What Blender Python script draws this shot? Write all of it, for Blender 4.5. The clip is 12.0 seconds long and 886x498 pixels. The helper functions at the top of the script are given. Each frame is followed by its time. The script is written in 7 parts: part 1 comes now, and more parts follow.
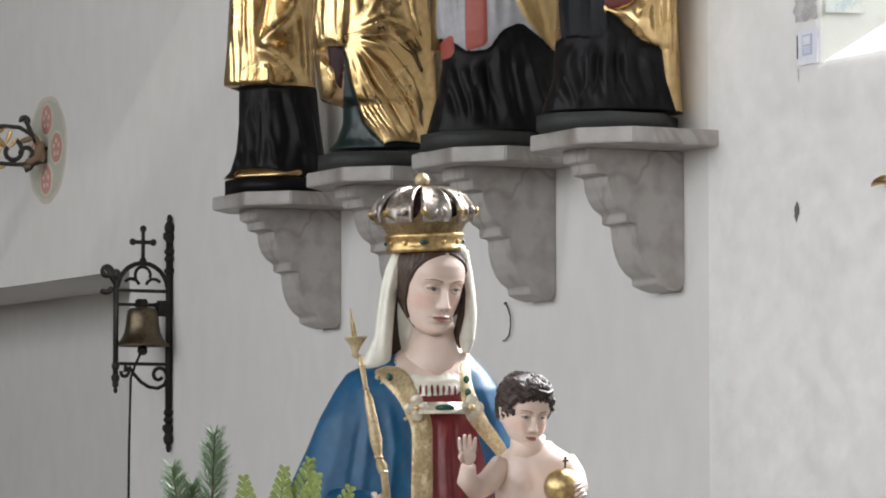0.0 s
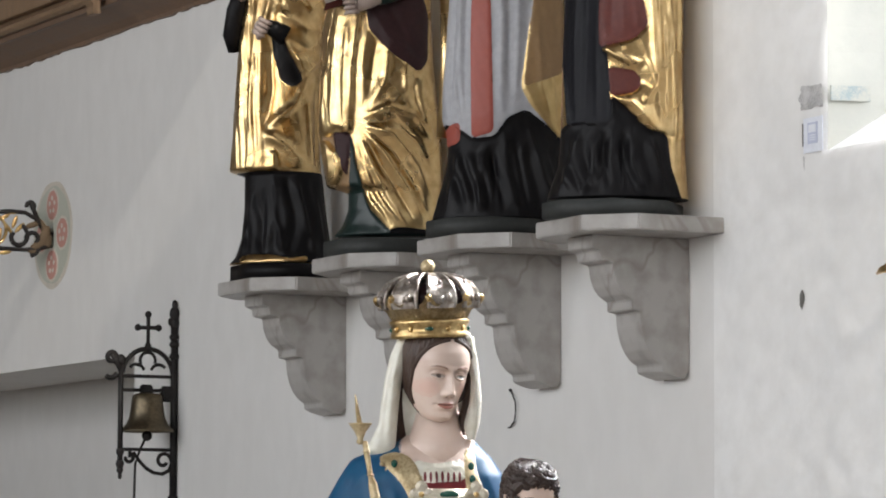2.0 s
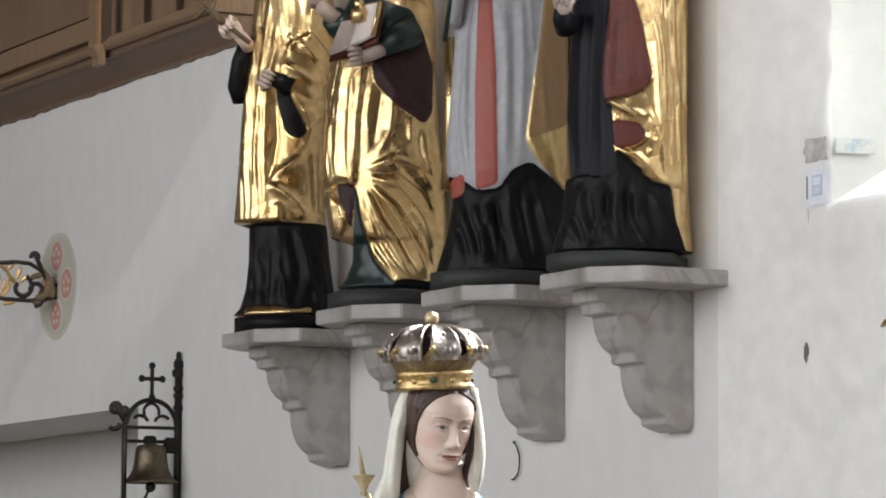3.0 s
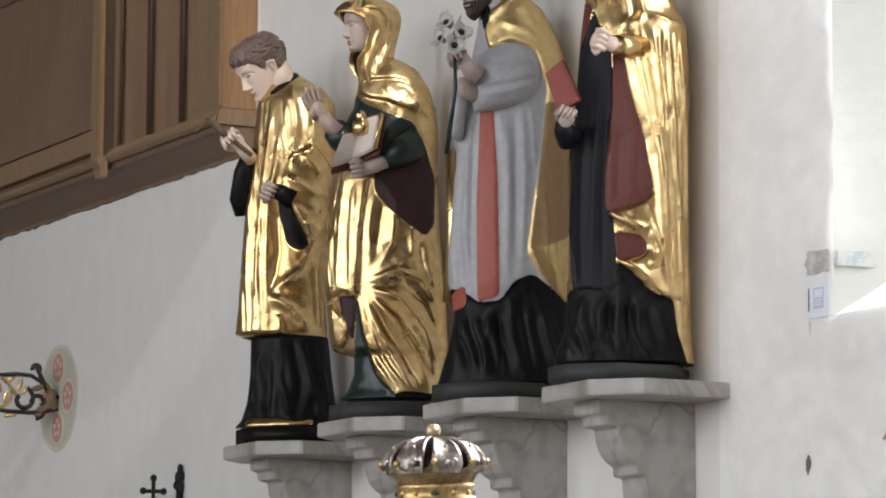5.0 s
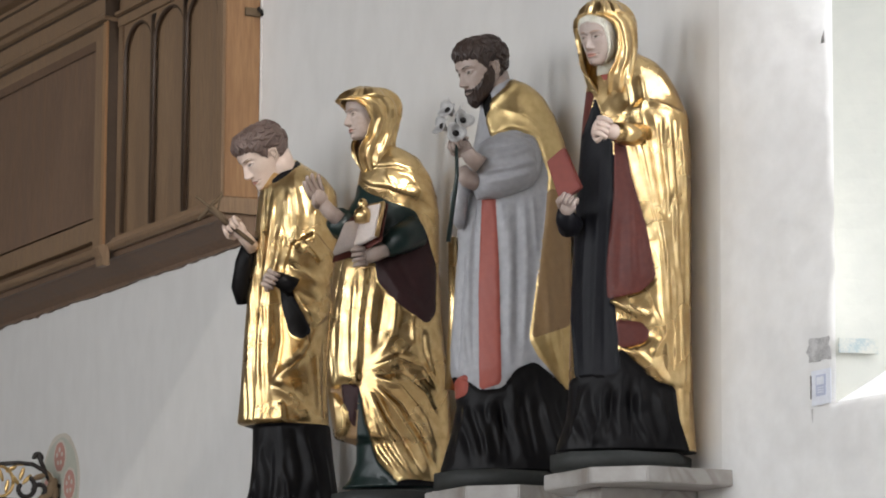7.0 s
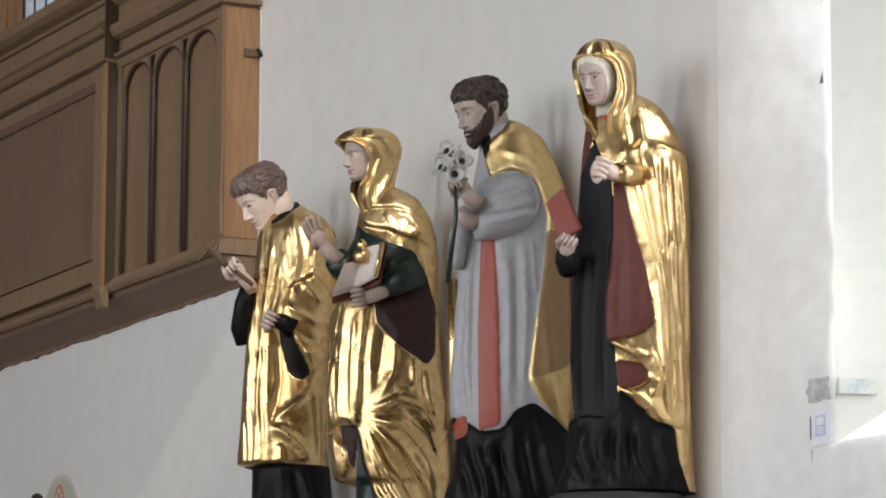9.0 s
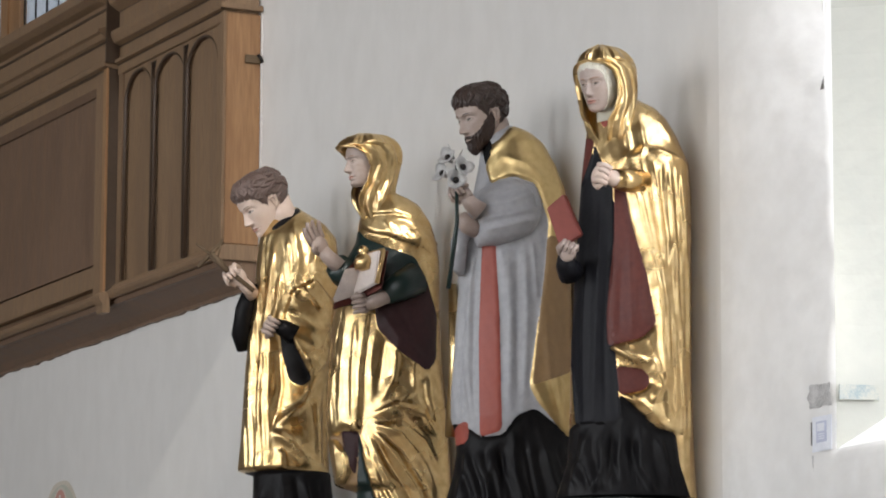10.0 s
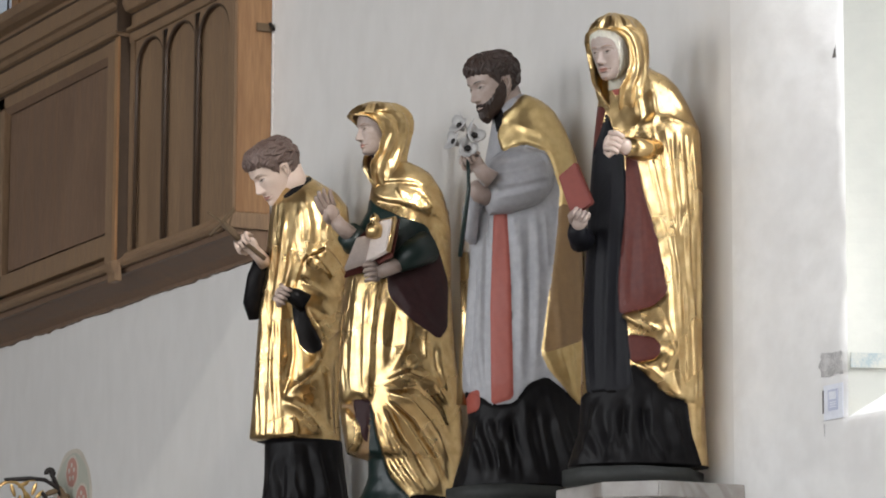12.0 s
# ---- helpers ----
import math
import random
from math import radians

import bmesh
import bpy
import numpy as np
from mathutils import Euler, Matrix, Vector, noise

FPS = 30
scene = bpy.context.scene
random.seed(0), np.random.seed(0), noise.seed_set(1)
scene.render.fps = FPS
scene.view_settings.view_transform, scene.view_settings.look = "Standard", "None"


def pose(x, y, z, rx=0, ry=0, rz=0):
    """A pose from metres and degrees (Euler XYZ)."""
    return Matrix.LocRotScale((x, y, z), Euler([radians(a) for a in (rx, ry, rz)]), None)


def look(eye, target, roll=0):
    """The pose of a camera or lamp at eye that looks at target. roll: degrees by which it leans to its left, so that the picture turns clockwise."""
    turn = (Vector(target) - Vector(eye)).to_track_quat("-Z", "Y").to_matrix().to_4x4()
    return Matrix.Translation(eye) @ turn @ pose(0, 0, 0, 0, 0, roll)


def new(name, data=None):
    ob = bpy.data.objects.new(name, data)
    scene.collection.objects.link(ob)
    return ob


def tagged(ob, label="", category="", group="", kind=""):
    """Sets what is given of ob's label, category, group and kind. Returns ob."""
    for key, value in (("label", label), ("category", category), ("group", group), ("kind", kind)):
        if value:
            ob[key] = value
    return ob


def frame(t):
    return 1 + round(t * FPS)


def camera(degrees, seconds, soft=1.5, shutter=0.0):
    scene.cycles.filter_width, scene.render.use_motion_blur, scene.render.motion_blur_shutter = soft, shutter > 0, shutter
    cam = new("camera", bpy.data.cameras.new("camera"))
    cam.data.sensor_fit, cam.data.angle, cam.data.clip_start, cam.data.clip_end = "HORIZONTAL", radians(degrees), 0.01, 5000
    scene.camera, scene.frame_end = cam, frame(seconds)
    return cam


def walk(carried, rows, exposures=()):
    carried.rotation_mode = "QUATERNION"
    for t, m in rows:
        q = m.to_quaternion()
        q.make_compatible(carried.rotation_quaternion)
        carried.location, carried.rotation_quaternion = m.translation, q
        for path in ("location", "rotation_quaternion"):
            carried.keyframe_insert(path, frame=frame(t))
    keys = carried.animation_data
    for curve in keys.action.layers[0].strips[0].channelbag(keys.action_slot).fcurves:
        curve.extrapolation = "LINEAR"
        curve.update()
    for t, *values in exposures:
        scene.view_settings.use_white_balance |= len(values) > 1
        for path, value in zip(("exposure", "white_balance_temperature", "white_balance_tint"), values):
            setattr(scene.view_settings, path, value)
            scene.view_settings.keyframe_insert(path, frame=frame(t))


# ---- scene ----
cam = camera(13.55, 12.0, soft=1.9)
EYE = (-6.0, 0.0, 1.6)
ROWS = [
    (0.0, 93.728, -0.0, -26.8),
    (0.5, 94.104, -0.058, -26.765),
    (1.0, 94.416, -0.163, -26.76),
    (1.5, 94.696, -0.191, -26.762),
    (2.0, 95.057, -0.199, -26.734),
    (2.5, 95.421, -0.257, -26.689),
    (3.0, 95.853, -0.335, -26.682),
    (5.0, 97.577, -0.369, -26.66),
    (5.5, 97.922, -0.375, -26.661),
    (6.0, 98.293, -0.362, -26.647),
    (6.5, 98.615, -0.333, -26.628),
    (7.0, 98.927, -0.274, -26.619),
    (9.0, 99.554, -0.2, -26.618),
    (9.5, 99.618, -0.19, -26.611),
    (10.0, 99.646, -0.2, -26.604),
    (10.5, 99.624, -0.194, -26.615),
    (11.0, 99.478, -0.2, -26.603),
    (11.5, 99.232, -0.155, -26.454),
    (12.0, 99.158, -0.23, -26.429),
]
walk(cam, [(t, pose(*EYE, rx, ry, rz)) for t, rx, ry, rz in ROWS])

# ---- world, sun and window light ----
SUN_FROM = Vector((-0.17, -1.30, 0.88)).normalized()
world = bpy.data.worlds.new("world")
scene.world = world
world.use_nodes = True
sky = world.node_tree.nodes.new("ShaderNodeTexSky")
sky.sky_type, sky.sun_disc = "NISHITA", False
sky.sun_elevation = math.asin(SUN_FROM.z)
sky.sun_rotation = math.atan2(SUN_FROM.x, SUN_FROM.y)
world.node_tree.links.new(sky.outputs[0], world.node_tree.nodes["Background"].inputs[0])
world.node_tree.nodes["Background"].inputs[1].default_value = 0.15

sun = new("sun", bpy.data.lights.new("sun", "SUN"))
sun.data.energy, sun.data.angle, sun.data.color = 4.3, radians(1.1), (1.0, 0.95, 0.88)
sun.matrix_world = look((0, 0, 0), -SUN_FROM)


def window_light(name, place, target, width, height, watts, color):
    lamp = new(name, bpy.data.lights.new(name, "AREA"))
    lamp.data.shape, lamp.data.size, lamp.data.size_y = "RECTANGLE", width, height
    lamp.data.energy, lamp.data.color = watts, color
    lamp.matrix_world = look(place, target)
    return lamp


SKY_TINT = (0.95, 0.97, 1.0)
ROOM_W, ROOM_S, ROOM_N, ROOM_H = -12.0, -3.0, 24.0, 17.6
# windows of the unseen far wall, each with an area lamp for fill
FAR_WINDOWS = (1.5, 6.0, 10.5, 15.0)
for wy, watts in zip(FAR_WINDOWS, (330.0, 330.0, 300.0, 230.0)):
    window_light("daylight_fill", (ROOM_W - 0.1, wy, 5.2), (0, wy, 5.0), 1.7, 5.0, watts, SKY_TINT)
# the near window, and an unseen one added nearer the camera for fill
for wy, watts in ((7.55, 185.0), (2.6, 135.0)):
    window_light("daylight_fill", (0.88, wy, 5.4), (-10, wy, 3.0), 1.8, 4.4, watts, SKY_TINT)
# second, narrow lamp added in the near window to brighten the madonna's side
window_light("daylight_fill", (0.90, 7.8, 5.6), (-2.4, 7.15, 1.6), 1.6, 3.6, 210.0, SKY_TINT).data.spread = radians(70)
# unseen opening behind, lamp added for fill and kept clear of gold reflections
window_light("daylight_fill", (-10.2, ROOM_S - 0.1, 5.6), (-7, 8, 4.0), 2.8, 4.6, 230.0, SKY_TINT)
scene.view_settings.exposure = -0.11

# ---- materials ----


def material(name, base, rough=0.6, metal=0.0, vary=0.0, scale=6.0, bump=0.0, bump_scale=40.0, dark=None, spec=0.5, stretch=(1, 1, 1), fine=0.0):
    """Base colour mixed towards dark by two sizes of noise, with bump and roughness that vary too."""
    m = bpy.data.materials.new(name)
    m.use_nodes = True
    nt = m.node_tree
    p = nt.nodes["Principled BSDF"]
    p.inputs["Metallic"].default_value = metal
    p.inputs["Specular IOR Level"].default_value = spec
    p.inputs["Roughness"].default_value = rough
    p.inputs["Base Color"].default_value = (*base, 1)
    co = nt.nodes.new("ShaderNodeTexCoord")
    mp = nt.nodes.new("ShaderNodeMapping")
    mp.inputs["Scale"].default_value = stretch
    nt.links.new(co.outputs["Object"], mp.inputs[0])
    if vary:
        dark = dark or tuple(c * 0.6 for c in base)
        big, small = nt.nodes.new("ShaderNodeTexNoise"), nt.nodes.new("ShaderNodeTexNoise")
        big.inputs["Scale"].default_value, small.inputs["Scale"].default_value = scale, scale * 7.3
        big.inputs["Detail"].default_value, small.inputs["Detail"].default_value = 5, 6
        add = nt.nodes.new("ShaderNodeMath")
        add.operation = "MULTIPLY"
        ramp = nt.nodes.new("ShaderNodeMapRange")
        ramp.inputs["From Min"].default_value, ramp.inputs["From Max"].default_value = 0.16, 0.36
        ramp.inputs["To Min"].default_value, ramp.inputs["To Max"].default_value = vary, 0.0
        mix = nt.nodes.new("ShaderNodeMix")
        mix.data_type = "RGBA"
        mix.inputs["A"].default_value, mix.inputs["B"].default_value = (*base, 1), (*dark, 1)
        for n in (big, small):
            nt.links.new(mp.outputs[0], n.inputs["Vector"])
        nt.links.new(big.outputs[0], add.inputs[0])
        nt.links.new(small.outputs[0], add.inputs[1])
        nt.links.new(add.outputs[0], ramp.inputs["Value"])
        nt.links.new(ramp.outputs[0], mix.inputs["Factor"])
        nt.links.new(mix.outputs["Result"], p.inputs["Base Color"])
        rr = nt.nodes.new("ShaderNodeMapRange")
        rr.inputs["To Min"].default_value, rr.inputs["To Max"].default_value = rough * 0.75, min(1, rough * 1.3)
        nt.links.new(big.outputs[0], rr.inputs["Value"])
        nt.links.new(rr.outputs[0], p.inputs["Roughness"])
    if bump:
        bn = nt.nodes.new("ShaderNodeTexNoise")
        bn.inputs["Scale"].default_value, bn.inputs["Detail"].default_value = bump_scale, 7
        bp = nt.nodes.new("ShaderNodeBump")
        bp.inputs["Strength"].default_value, bp.inputs["Distance"].default_value = bump, 0.01
        nt.links.new(mp.outputs[0], bn.inputs["Vector"])
        nt.links.new(bn.outputs[0], bp.inputs["Height"])
        nt.links.new(bp.outputs[0], p.inputs["Normal"])
    return m


PLASTER = material("smooth_lime_plaster", (0.70, 0.685, 0.665), 0.85, vary=0.45, scale=1.3, bump=0.06, bump_scale=9, dark=(0.61, 0.595, 0.57), stretch=(1, 1.0, 0.6))
ROUGH = material("rough_old_plaster", (0.80, 0.79, 0.775), 0.9, vary=0.45, scale=1.7, bump=0.16, bump_scale=22, dark=(0.66, 0.645, 0.62))
REVEAL = material("pale_cream_plaster", (0.56, 0.56, 0.505), 0.85, vary=0.4, scale=2.0, bump=0.2, bump_scale=20, dark=(0.48, 0.49, 0.45))
MARBLE = material("grey_veined_marble", (0.395, 0.375, 0.355), 0.38, vary=0.6, scale=1.8, bump=0.05, bump_scale=30, dark=(0.19, 0.165, 0.14))
GOLD = material("polished_gold_leaf", (0.75, 0.56, 0.285), 0.27, 1.0, vary=0.6, scale=4, bump=0.02, bump_scale=26, dark=(0.47, 0.28, 0.105))
GOLD_MATT = material("dull_gilding", (0.66, 0.50, 0.245), 0.40, 1.0, vary=0.5, scale=5, bump=0.03, bump_scale=30, dark=(0.47, 0.31, 0.12))
GOLD_OLD = material("worn_gilding", (0.66, 0.49, 0.24), 0.33, 0.85, vary=0.9, scale=14, bump=0.25, bump_scale=60, dark=(0.35, 0.22, 0.08))
BLACK = material("black_paint", (0.006, 0.0055, 0.0065), 0.42, vary=0.5, scale=8, bump=0.06, bump_scale=30, dark=(0.010, 0.009, 0.009), spec=0.14)
GREY_CLOTH = material("pale_grey_paint", (0.40, 0.40, 0.42), 0.5, vary=0.5, scale=6, bump=0.05, dark=(0.27, 0.27, 0.29))
PLINTH = material("dark_grey_painted_plinth", (0.042, 0.044, 0.042), 0.6, vary=0.5, scale=9, dark=(0.025, 0.027, 0.026), spec=0.3)
TAN = material("tan_lining_and_shaded_gap", (0.30, 0.185, 0.085), 0.5, vary=0.5, scale=6, bump=0.04, dark=(0.22, 0.13, 0.06))
RED = material("brick_red_paint", (0.36, 0.085, 0.06), 0.5, vary=0.5, scale=8, bump=0.05, dark=(0.30, 0.065, 0.05))
MAROON = material("maroon_paint", (0.125, 0.036, 0.028), 0.45, vary=0.5, scale=7, bump=0.05, dark=(0.075, 0.022, 0.020), spec=0.25)
PLUM = material("dark_plum_paint", (0.045, 0.020, 0.021), 0.45, vary=0.5, scale=7, bump=0.05, dark=(0.025, 0.012, 0.013), spec=0.2)
GREEN = material("dark_green_paint", (0.006, 0.019, 0.017), 0.36, vary=0.4, scale=8, bump=0.05)
SLATE = material("slate_black_paint", (0.009, 0.009, 0.012), 0.45, vary=0.4, scale=8, bump=0.05, spec=0.15)
SKIN = material("painted_flesh", (0.43, 0.345, 0.305), 0.42, vary=0.5, scale=10, bump=0.03, dark=(0.34, 0.25, 0.21))
PALE_SKIN = material("pale_painted_flesh", (0.70, 0.56, 0.48), 0.38, vary=0.3, scale=10, bump=0.02, dark=(0.63, 0.45, 0.37))
BLUSH = material("rosy_painted_flesh", (0.69, 0.485, 0.405), 0.4, vary=0.4, scale=12, dark=(0.68, 0.46, 0.39))
BLUSH_PALE = material("faintly_rosy_flesh", (0.70, 0.515, 0.435), 0.39, vary=0.4, scale=12, dark=(0.66, 0.46, 0.38))
LIP = material("painted_lips", (0.44, 0.20, 0.165), 0.35)
EYE_WHITE = material("painted_eye", (0.40, 0.345, 0.31), 0.25)
IRIS = material("painted_iris", (0.09, 0.075, 0.065), 0.25)
BROW = material("painted_brow", (0.27, 0.16, 0.11), 0.45)
BROWN_HAIR = material("brown_painted_hair", (0.165, 0.115, 0.10), 0.42, vary=0.6, scale=14, bump=0.2, bump_scale=70, dark=(0.095, 0.06, 0.048))
CHESTNUT = material("chestnut_painted_hair", (0.060, 0.034, 0.023), 0.5, vary=0.6, scale=14, bump=0.25, bump_scale=50, dark=(0.035, 0.018, 0.012), stretch=(3, 3, 0.5))
DEEP_RED = material("deep_red_paint", (0.22, 0.052, 0.040), 0.5, vary=0.5, scale=8, bump=0.05, dark=(0.17, 0.04, 0.03))
DARK_HAIR = material("dark_painted_hair", (0.045, 0.026, 0.020), 0.4, vary=0.6, scale=14, bump=0.2, bump_scale=70, dark=(0.02, 0.012, 0.01))
OAK = material("stained_oak", (0.238, 0.152, 0.088), 0.5, vary=0.7, scale=3.0, bump=0.15, bump_scale=30, dark=(0.150, 0.094, 0.054), stretch=(6, 6, 0.6))
OAK_PANEL = material("brown_oak_panel", (0.185, 0.115, 0.072), 0.55, vary=0.7, scale=3.0, bump=0.12, bump_scale=30, dark=(0.115, 0.068, 0.043), stretch=(6, 6, 0.6))
# paler oak for boards that catch the light, and for the post edge
OAK_LIGHT = material("paler_oak", (0.32, 0.18, 0.085), 0.38, vary=0.8, scale=2.2, bump=0.12, bump_scale=30, dark=(0.21, 0.108, 0.05), stretch=(5, 5, 0.5))
IRON = material("black_wrought_iron", (0.012, 0.011, 0.011), 0.55, 0.0, vary=0.5, scale=20, bump=0.3, bump_scale=80, dark=(0.025, 0.018, 0.015), spec=0.3)
BRONZE = material("dull_bronze", (0.16, 0.125, 0.08), 0.4, 0.85, vary=0.7, scale=9, bump=0.1, bump_scale=40, dark=(0.08, 0.065, 0.045))
BRASS = material("gilt_brass", (0.72, 0.50, 0.22), 0.3, 1.0, vary=0.5, scale=20, bump=0.2, bump_scale=80)
VEIL = material("ivory_painted_veil", (0.72, 0.70, 0.62), 0.38, vary=0.5, scale=8, bump=0.06, dark=(0.58, 0.54, 0.42))
BLUE = material("blue_painted_mantle", (0.004, 0.080, 0.175), 0.42, vary=0.6, scale=5, bump=0.06, bump_scale=30, dark=(0.003, 0.045, 0.12), spec=0.35)
CRIMSON = material("crimson_painted_dress", (0.17, 0.012, 0.016), 0.42, vary=0.5, scale=8, bump=0.05, dark=(0.09, 0.008, 0.010))
PAPER = material("white_paper", (0.78, 0.80, 0.86), 0.7, vary=0.2, scale=12)
PAGE = material("painted_pages", (0.68, 0.60, 0.56), 0.6, vary=0.3, scale=20)
INK = material("blue_print", (0.52, 0.55, 0.68), 0.7)
FRESCO_GREEN = material("faded_green_paint", (0.42, 0.43, 0.36), 0.85, vary=0.4, scale=9, bump=0.15, dark=(0.50, 0.49, 0.43))
FRESCO_RED = material("faded_red_paint", (0.46, 0.235, 0.20), 0.85, vary=0.6, scale=14, bump=0.15, dark=(0.50, 0.26, 0.21))
FRESCO_PALE = material("faded_pale_paint", (0.60, 0.55, 0.47), 0.85, vary=0.4, scale=14, bump=0.15)
STAIN = material("grey_stain", (0.36, 0.35, 0.345), 0.9, vary=0.9, scale=26, bump=0.5, bump_scale=60, dark=(0.62, 0.61, 0.60))
BLUE_STAIN = material("faded_blue_paint", (0.36, 0.43, 0.45), 0.9, vary=1.0, scale=22, dark=(0.56, 0.56, 0.50))
HOLE = material("broken_plaster", (0.16, 0.15, 0.14), 0.95, vary=0.5, scale=40)
FIR = material("fir_needles", (0.19, 0.31, 0.16), 0.5, vary=0.6, scale=14, dark=(0.22, 0.32, 0.15))
THUJA = material("thuja_scales", (0.30, 0.36, 0.10), 0.5, vary=0.7, scale=16, dark=(0.17, 0.25, 0.06))
BARK = material("twig_bark", (0.12, 0.08, 0.045), 0.8)
# unseen walls, their plaster darkened to cut bounce and reflections in the gold
NAVE = material("dimmed_nave_plaster", (0.38, 0.345, 0.31), 0.9, vary=0.4, scale=1.0)
# unseen ceiling, kept dark so that little light bounces off it
TIMBER = material("dark_timber", (0.16, 0.11, 0.075), 0.7, vary=0.5, scale=1.0)
FLOOR = material("stone_floor", (0.28, 0.25, 0.22), 0.5, vary=0.6, scale=1.5, bump=0.1, dark=(0.19, 0.165, 0.14))
LILY = material("silvered_lily", (0.52, 0.51, 0.50), 0.4, vary=0.6, scale=30, dark=(0.26, 0.25, 0.25))
GEM = material("dark_green_gem", (0.01, 0.07, 0.05), 0.12)
SILVER = material("tarnished_silver", (0.44, 0.405, 0.37), 0.36, 0.85, vary=0.9, scale=12, bump=0.35, bump_scale=60, dark=(0.19, 0.145, 0.115))
TRIM = material("pale_gilt_braid", (0.60, 0.49, 0.30), 0.38, 0.45, vary=0.9, scale=22, bump=0.25, bump_scale=90, dark=(0.36, 0.26, 0.13))
CLASP = material("pale_silvered_clasp", (0.66, 0.62, 0.52), 0.34, 0.45, vary=0.7, scale=30, bump=0.3, bump_scale=90, dark=(0.40, 0.34, 0.24))
# oak darkened to stand for shade in gaps, on returns and mouldings
OAK_SHADE = material("shaded_oak", (0.055, 0.032, 0.018), 0.5, vary=0.5, scale=6)
SKY_GLOW = bpy.data.materials.new("bright_sky")
SKY_GLOW.use_nodes = True
_s = SKY_GLOW.node_tree.nodes["Principled BSDF"]
_s.inputs["Base Color"].default_value = (0, 0, 0, 1)
_s.inputs["Emission Color"].default_value, _s.inputs["Emission Strength"].default_value = (0.72, 0.84, 1.0, 1), 1.25
GLASS = bpy.data.materials.new("leaded_glass")
GLASS.use_nodes = True
_g = GLASS.node_tree.nodes["Principled BSDF"]
_g.inputs["Transmission Weight"].default_value, _g.inputs["Roughness"].default_value = 1.0, 0.08
_g.inputs["Base Color"].default_value = (0.85, 0.92, 1.0, 1)

# ---- mesh tools ----


def mesh_object(name, verts, faces, mats, slots=None, smooth=True, parent=None, m=None):
    me = bpy.data.meshes.new(name)
    me.from_pydata([tuple(v) for v in verts], [], [tuple(f) for f in faces])
    for mat in mats:
        me.materials.append(mat)
    if slots is not None:
        me.polygons.foreach_set("material_index", np.asarray(slots, dtype=np.int32))
    me.polygons.foreach_set("use_smooth", np.full(len(me.polygons), smooth))
    me.update()
    ob = new(name, me)
    if m is not None:
        ob.matrix_basis = m
    if parent:
        ob.parent = parent
    return ob


def part(name, bm, mat, parent=None, label="", smooth=False, m=None):
    """Links a bmesh as one mesh object, under a thing or a part if one is given."""
    me = bpy.data.meshes.new(name)
    bmesh.ops.recalc_face_normals(bm, faces=bm.faces)
    bm.to_mesh(me)
    bm.free()
    me.materials.append(mat)
    me.polygons.foreach_set("use_smooth", np.full(len(me.polygons), smooth))
    ob = new(name, me)
    if m is not None:
        ob.matrix_basis = m
    if parent:
        ob.parent = parent
    return tagged(ob, label) if label else ob


def thing(name, label, category, group="", m=None):
    ob = new(name)
    ob.empty_display_size = 0.1
    if m is not None:
        ob.matrix_basis = m
    return tagged(ob, label, category, group)


def box(bm, x0, x1, y0, y1, z0, z1, bevel=0.0):
    """A box between the given planes, with its edges bevelled."""
    tmp = bmesh.new()
    bmesh.ops.create_cube(tmp, size=1)
    for v in tmp.verts:
        v.co = ((x0 + x1) / 2 + v.co.x * (x1 - x0), (y0 + y1) / 2 + v.co.y * (y1 - y0), (z0 + z1) / 2 + v.co.z * (z1 - z0))
    if bevel:
        bmesh.ops.bevel(tmp, geom=tmp.edges[:], offset=bevel, segments=2, affect="EDGES")
    join(bm, tmp)
    return bm


def join(bm, tmp):
    me = bpy.data.meshes.new("tmp")
    tmp.to_mesh(me)
    tmp.free()
    bm.from_mesh(me)
    bpy.data.meshes.remove(me)
    return bm


def prism(bm, outline, axis, a, b, bevel=0.0):
    """An outline in the plane across axis ('x': y,z; 'y': x,z; 'z': x,y), drawn out from a to b."""
    tmp = bmesh.new()

    def at(p, d):
        return {"x": (d, p[0], p[1]), "y": (p[0], d, p[1]), "z": (p[0], p[1], d)}[axis]
    lo = [tmp.verts.new(at(p, a)) for p in outline]
    hi = [tmp.verts.new(at(p, b)) for p in outline]
    n = len(outline)
    tmp.faces.new(lo)
    tmp.faces.new(hi)
    for i in range(n):
        tmp.faces.new((lo[i], lo[(i + 1) % n], hi[(i + 1) % n], hi[i]))
    bmesh.ops.recalc_face_normals(tmp, faces=tmp.faces)
    if bevel:
        bmesh.ops.bevel(tmp, geom=tmp.edges[:], offset=bevel, segments=2, affect="EDGES")
    return join(bm, tmp)


def tube(bm, points, radius, sides=8, squash=1.0):
    """A round bar along the points; radius is a number or one for each point."""
    pts = [Vector(p) for p in points]
    rad = radius if isinstance(radius, (list, tuple)) else [radius] * len(pts)
    rings, side = [], None
    for i, p in enumerate(pts):
        d = (pts[min(i + 1, len(pts) - 1)] - pts[max(i - 1, 0)]).normalized()
        if side is None:
            side = d.orthogonal().normalized()
        side = (side - d * side.dot(d)).normalized()
        up = d.cross(side)
        rings.append([bm.verts.new(p + rad[i] * (side * math.cos(a) + up * squash * math.sin(a))) for a in (2 * math.pi * k / sides for k in range(sides))])
    for r, s in zip(rings, rings[1:]):
        for k in range(sides):
            bm.faces.new((r[k], r[(k + 1) % sides], s[(k + 1) % sides], s[k]))
    bm.faces.new(rings[0][::-1])
    bm.faces.new(rings[-1])
    return bm


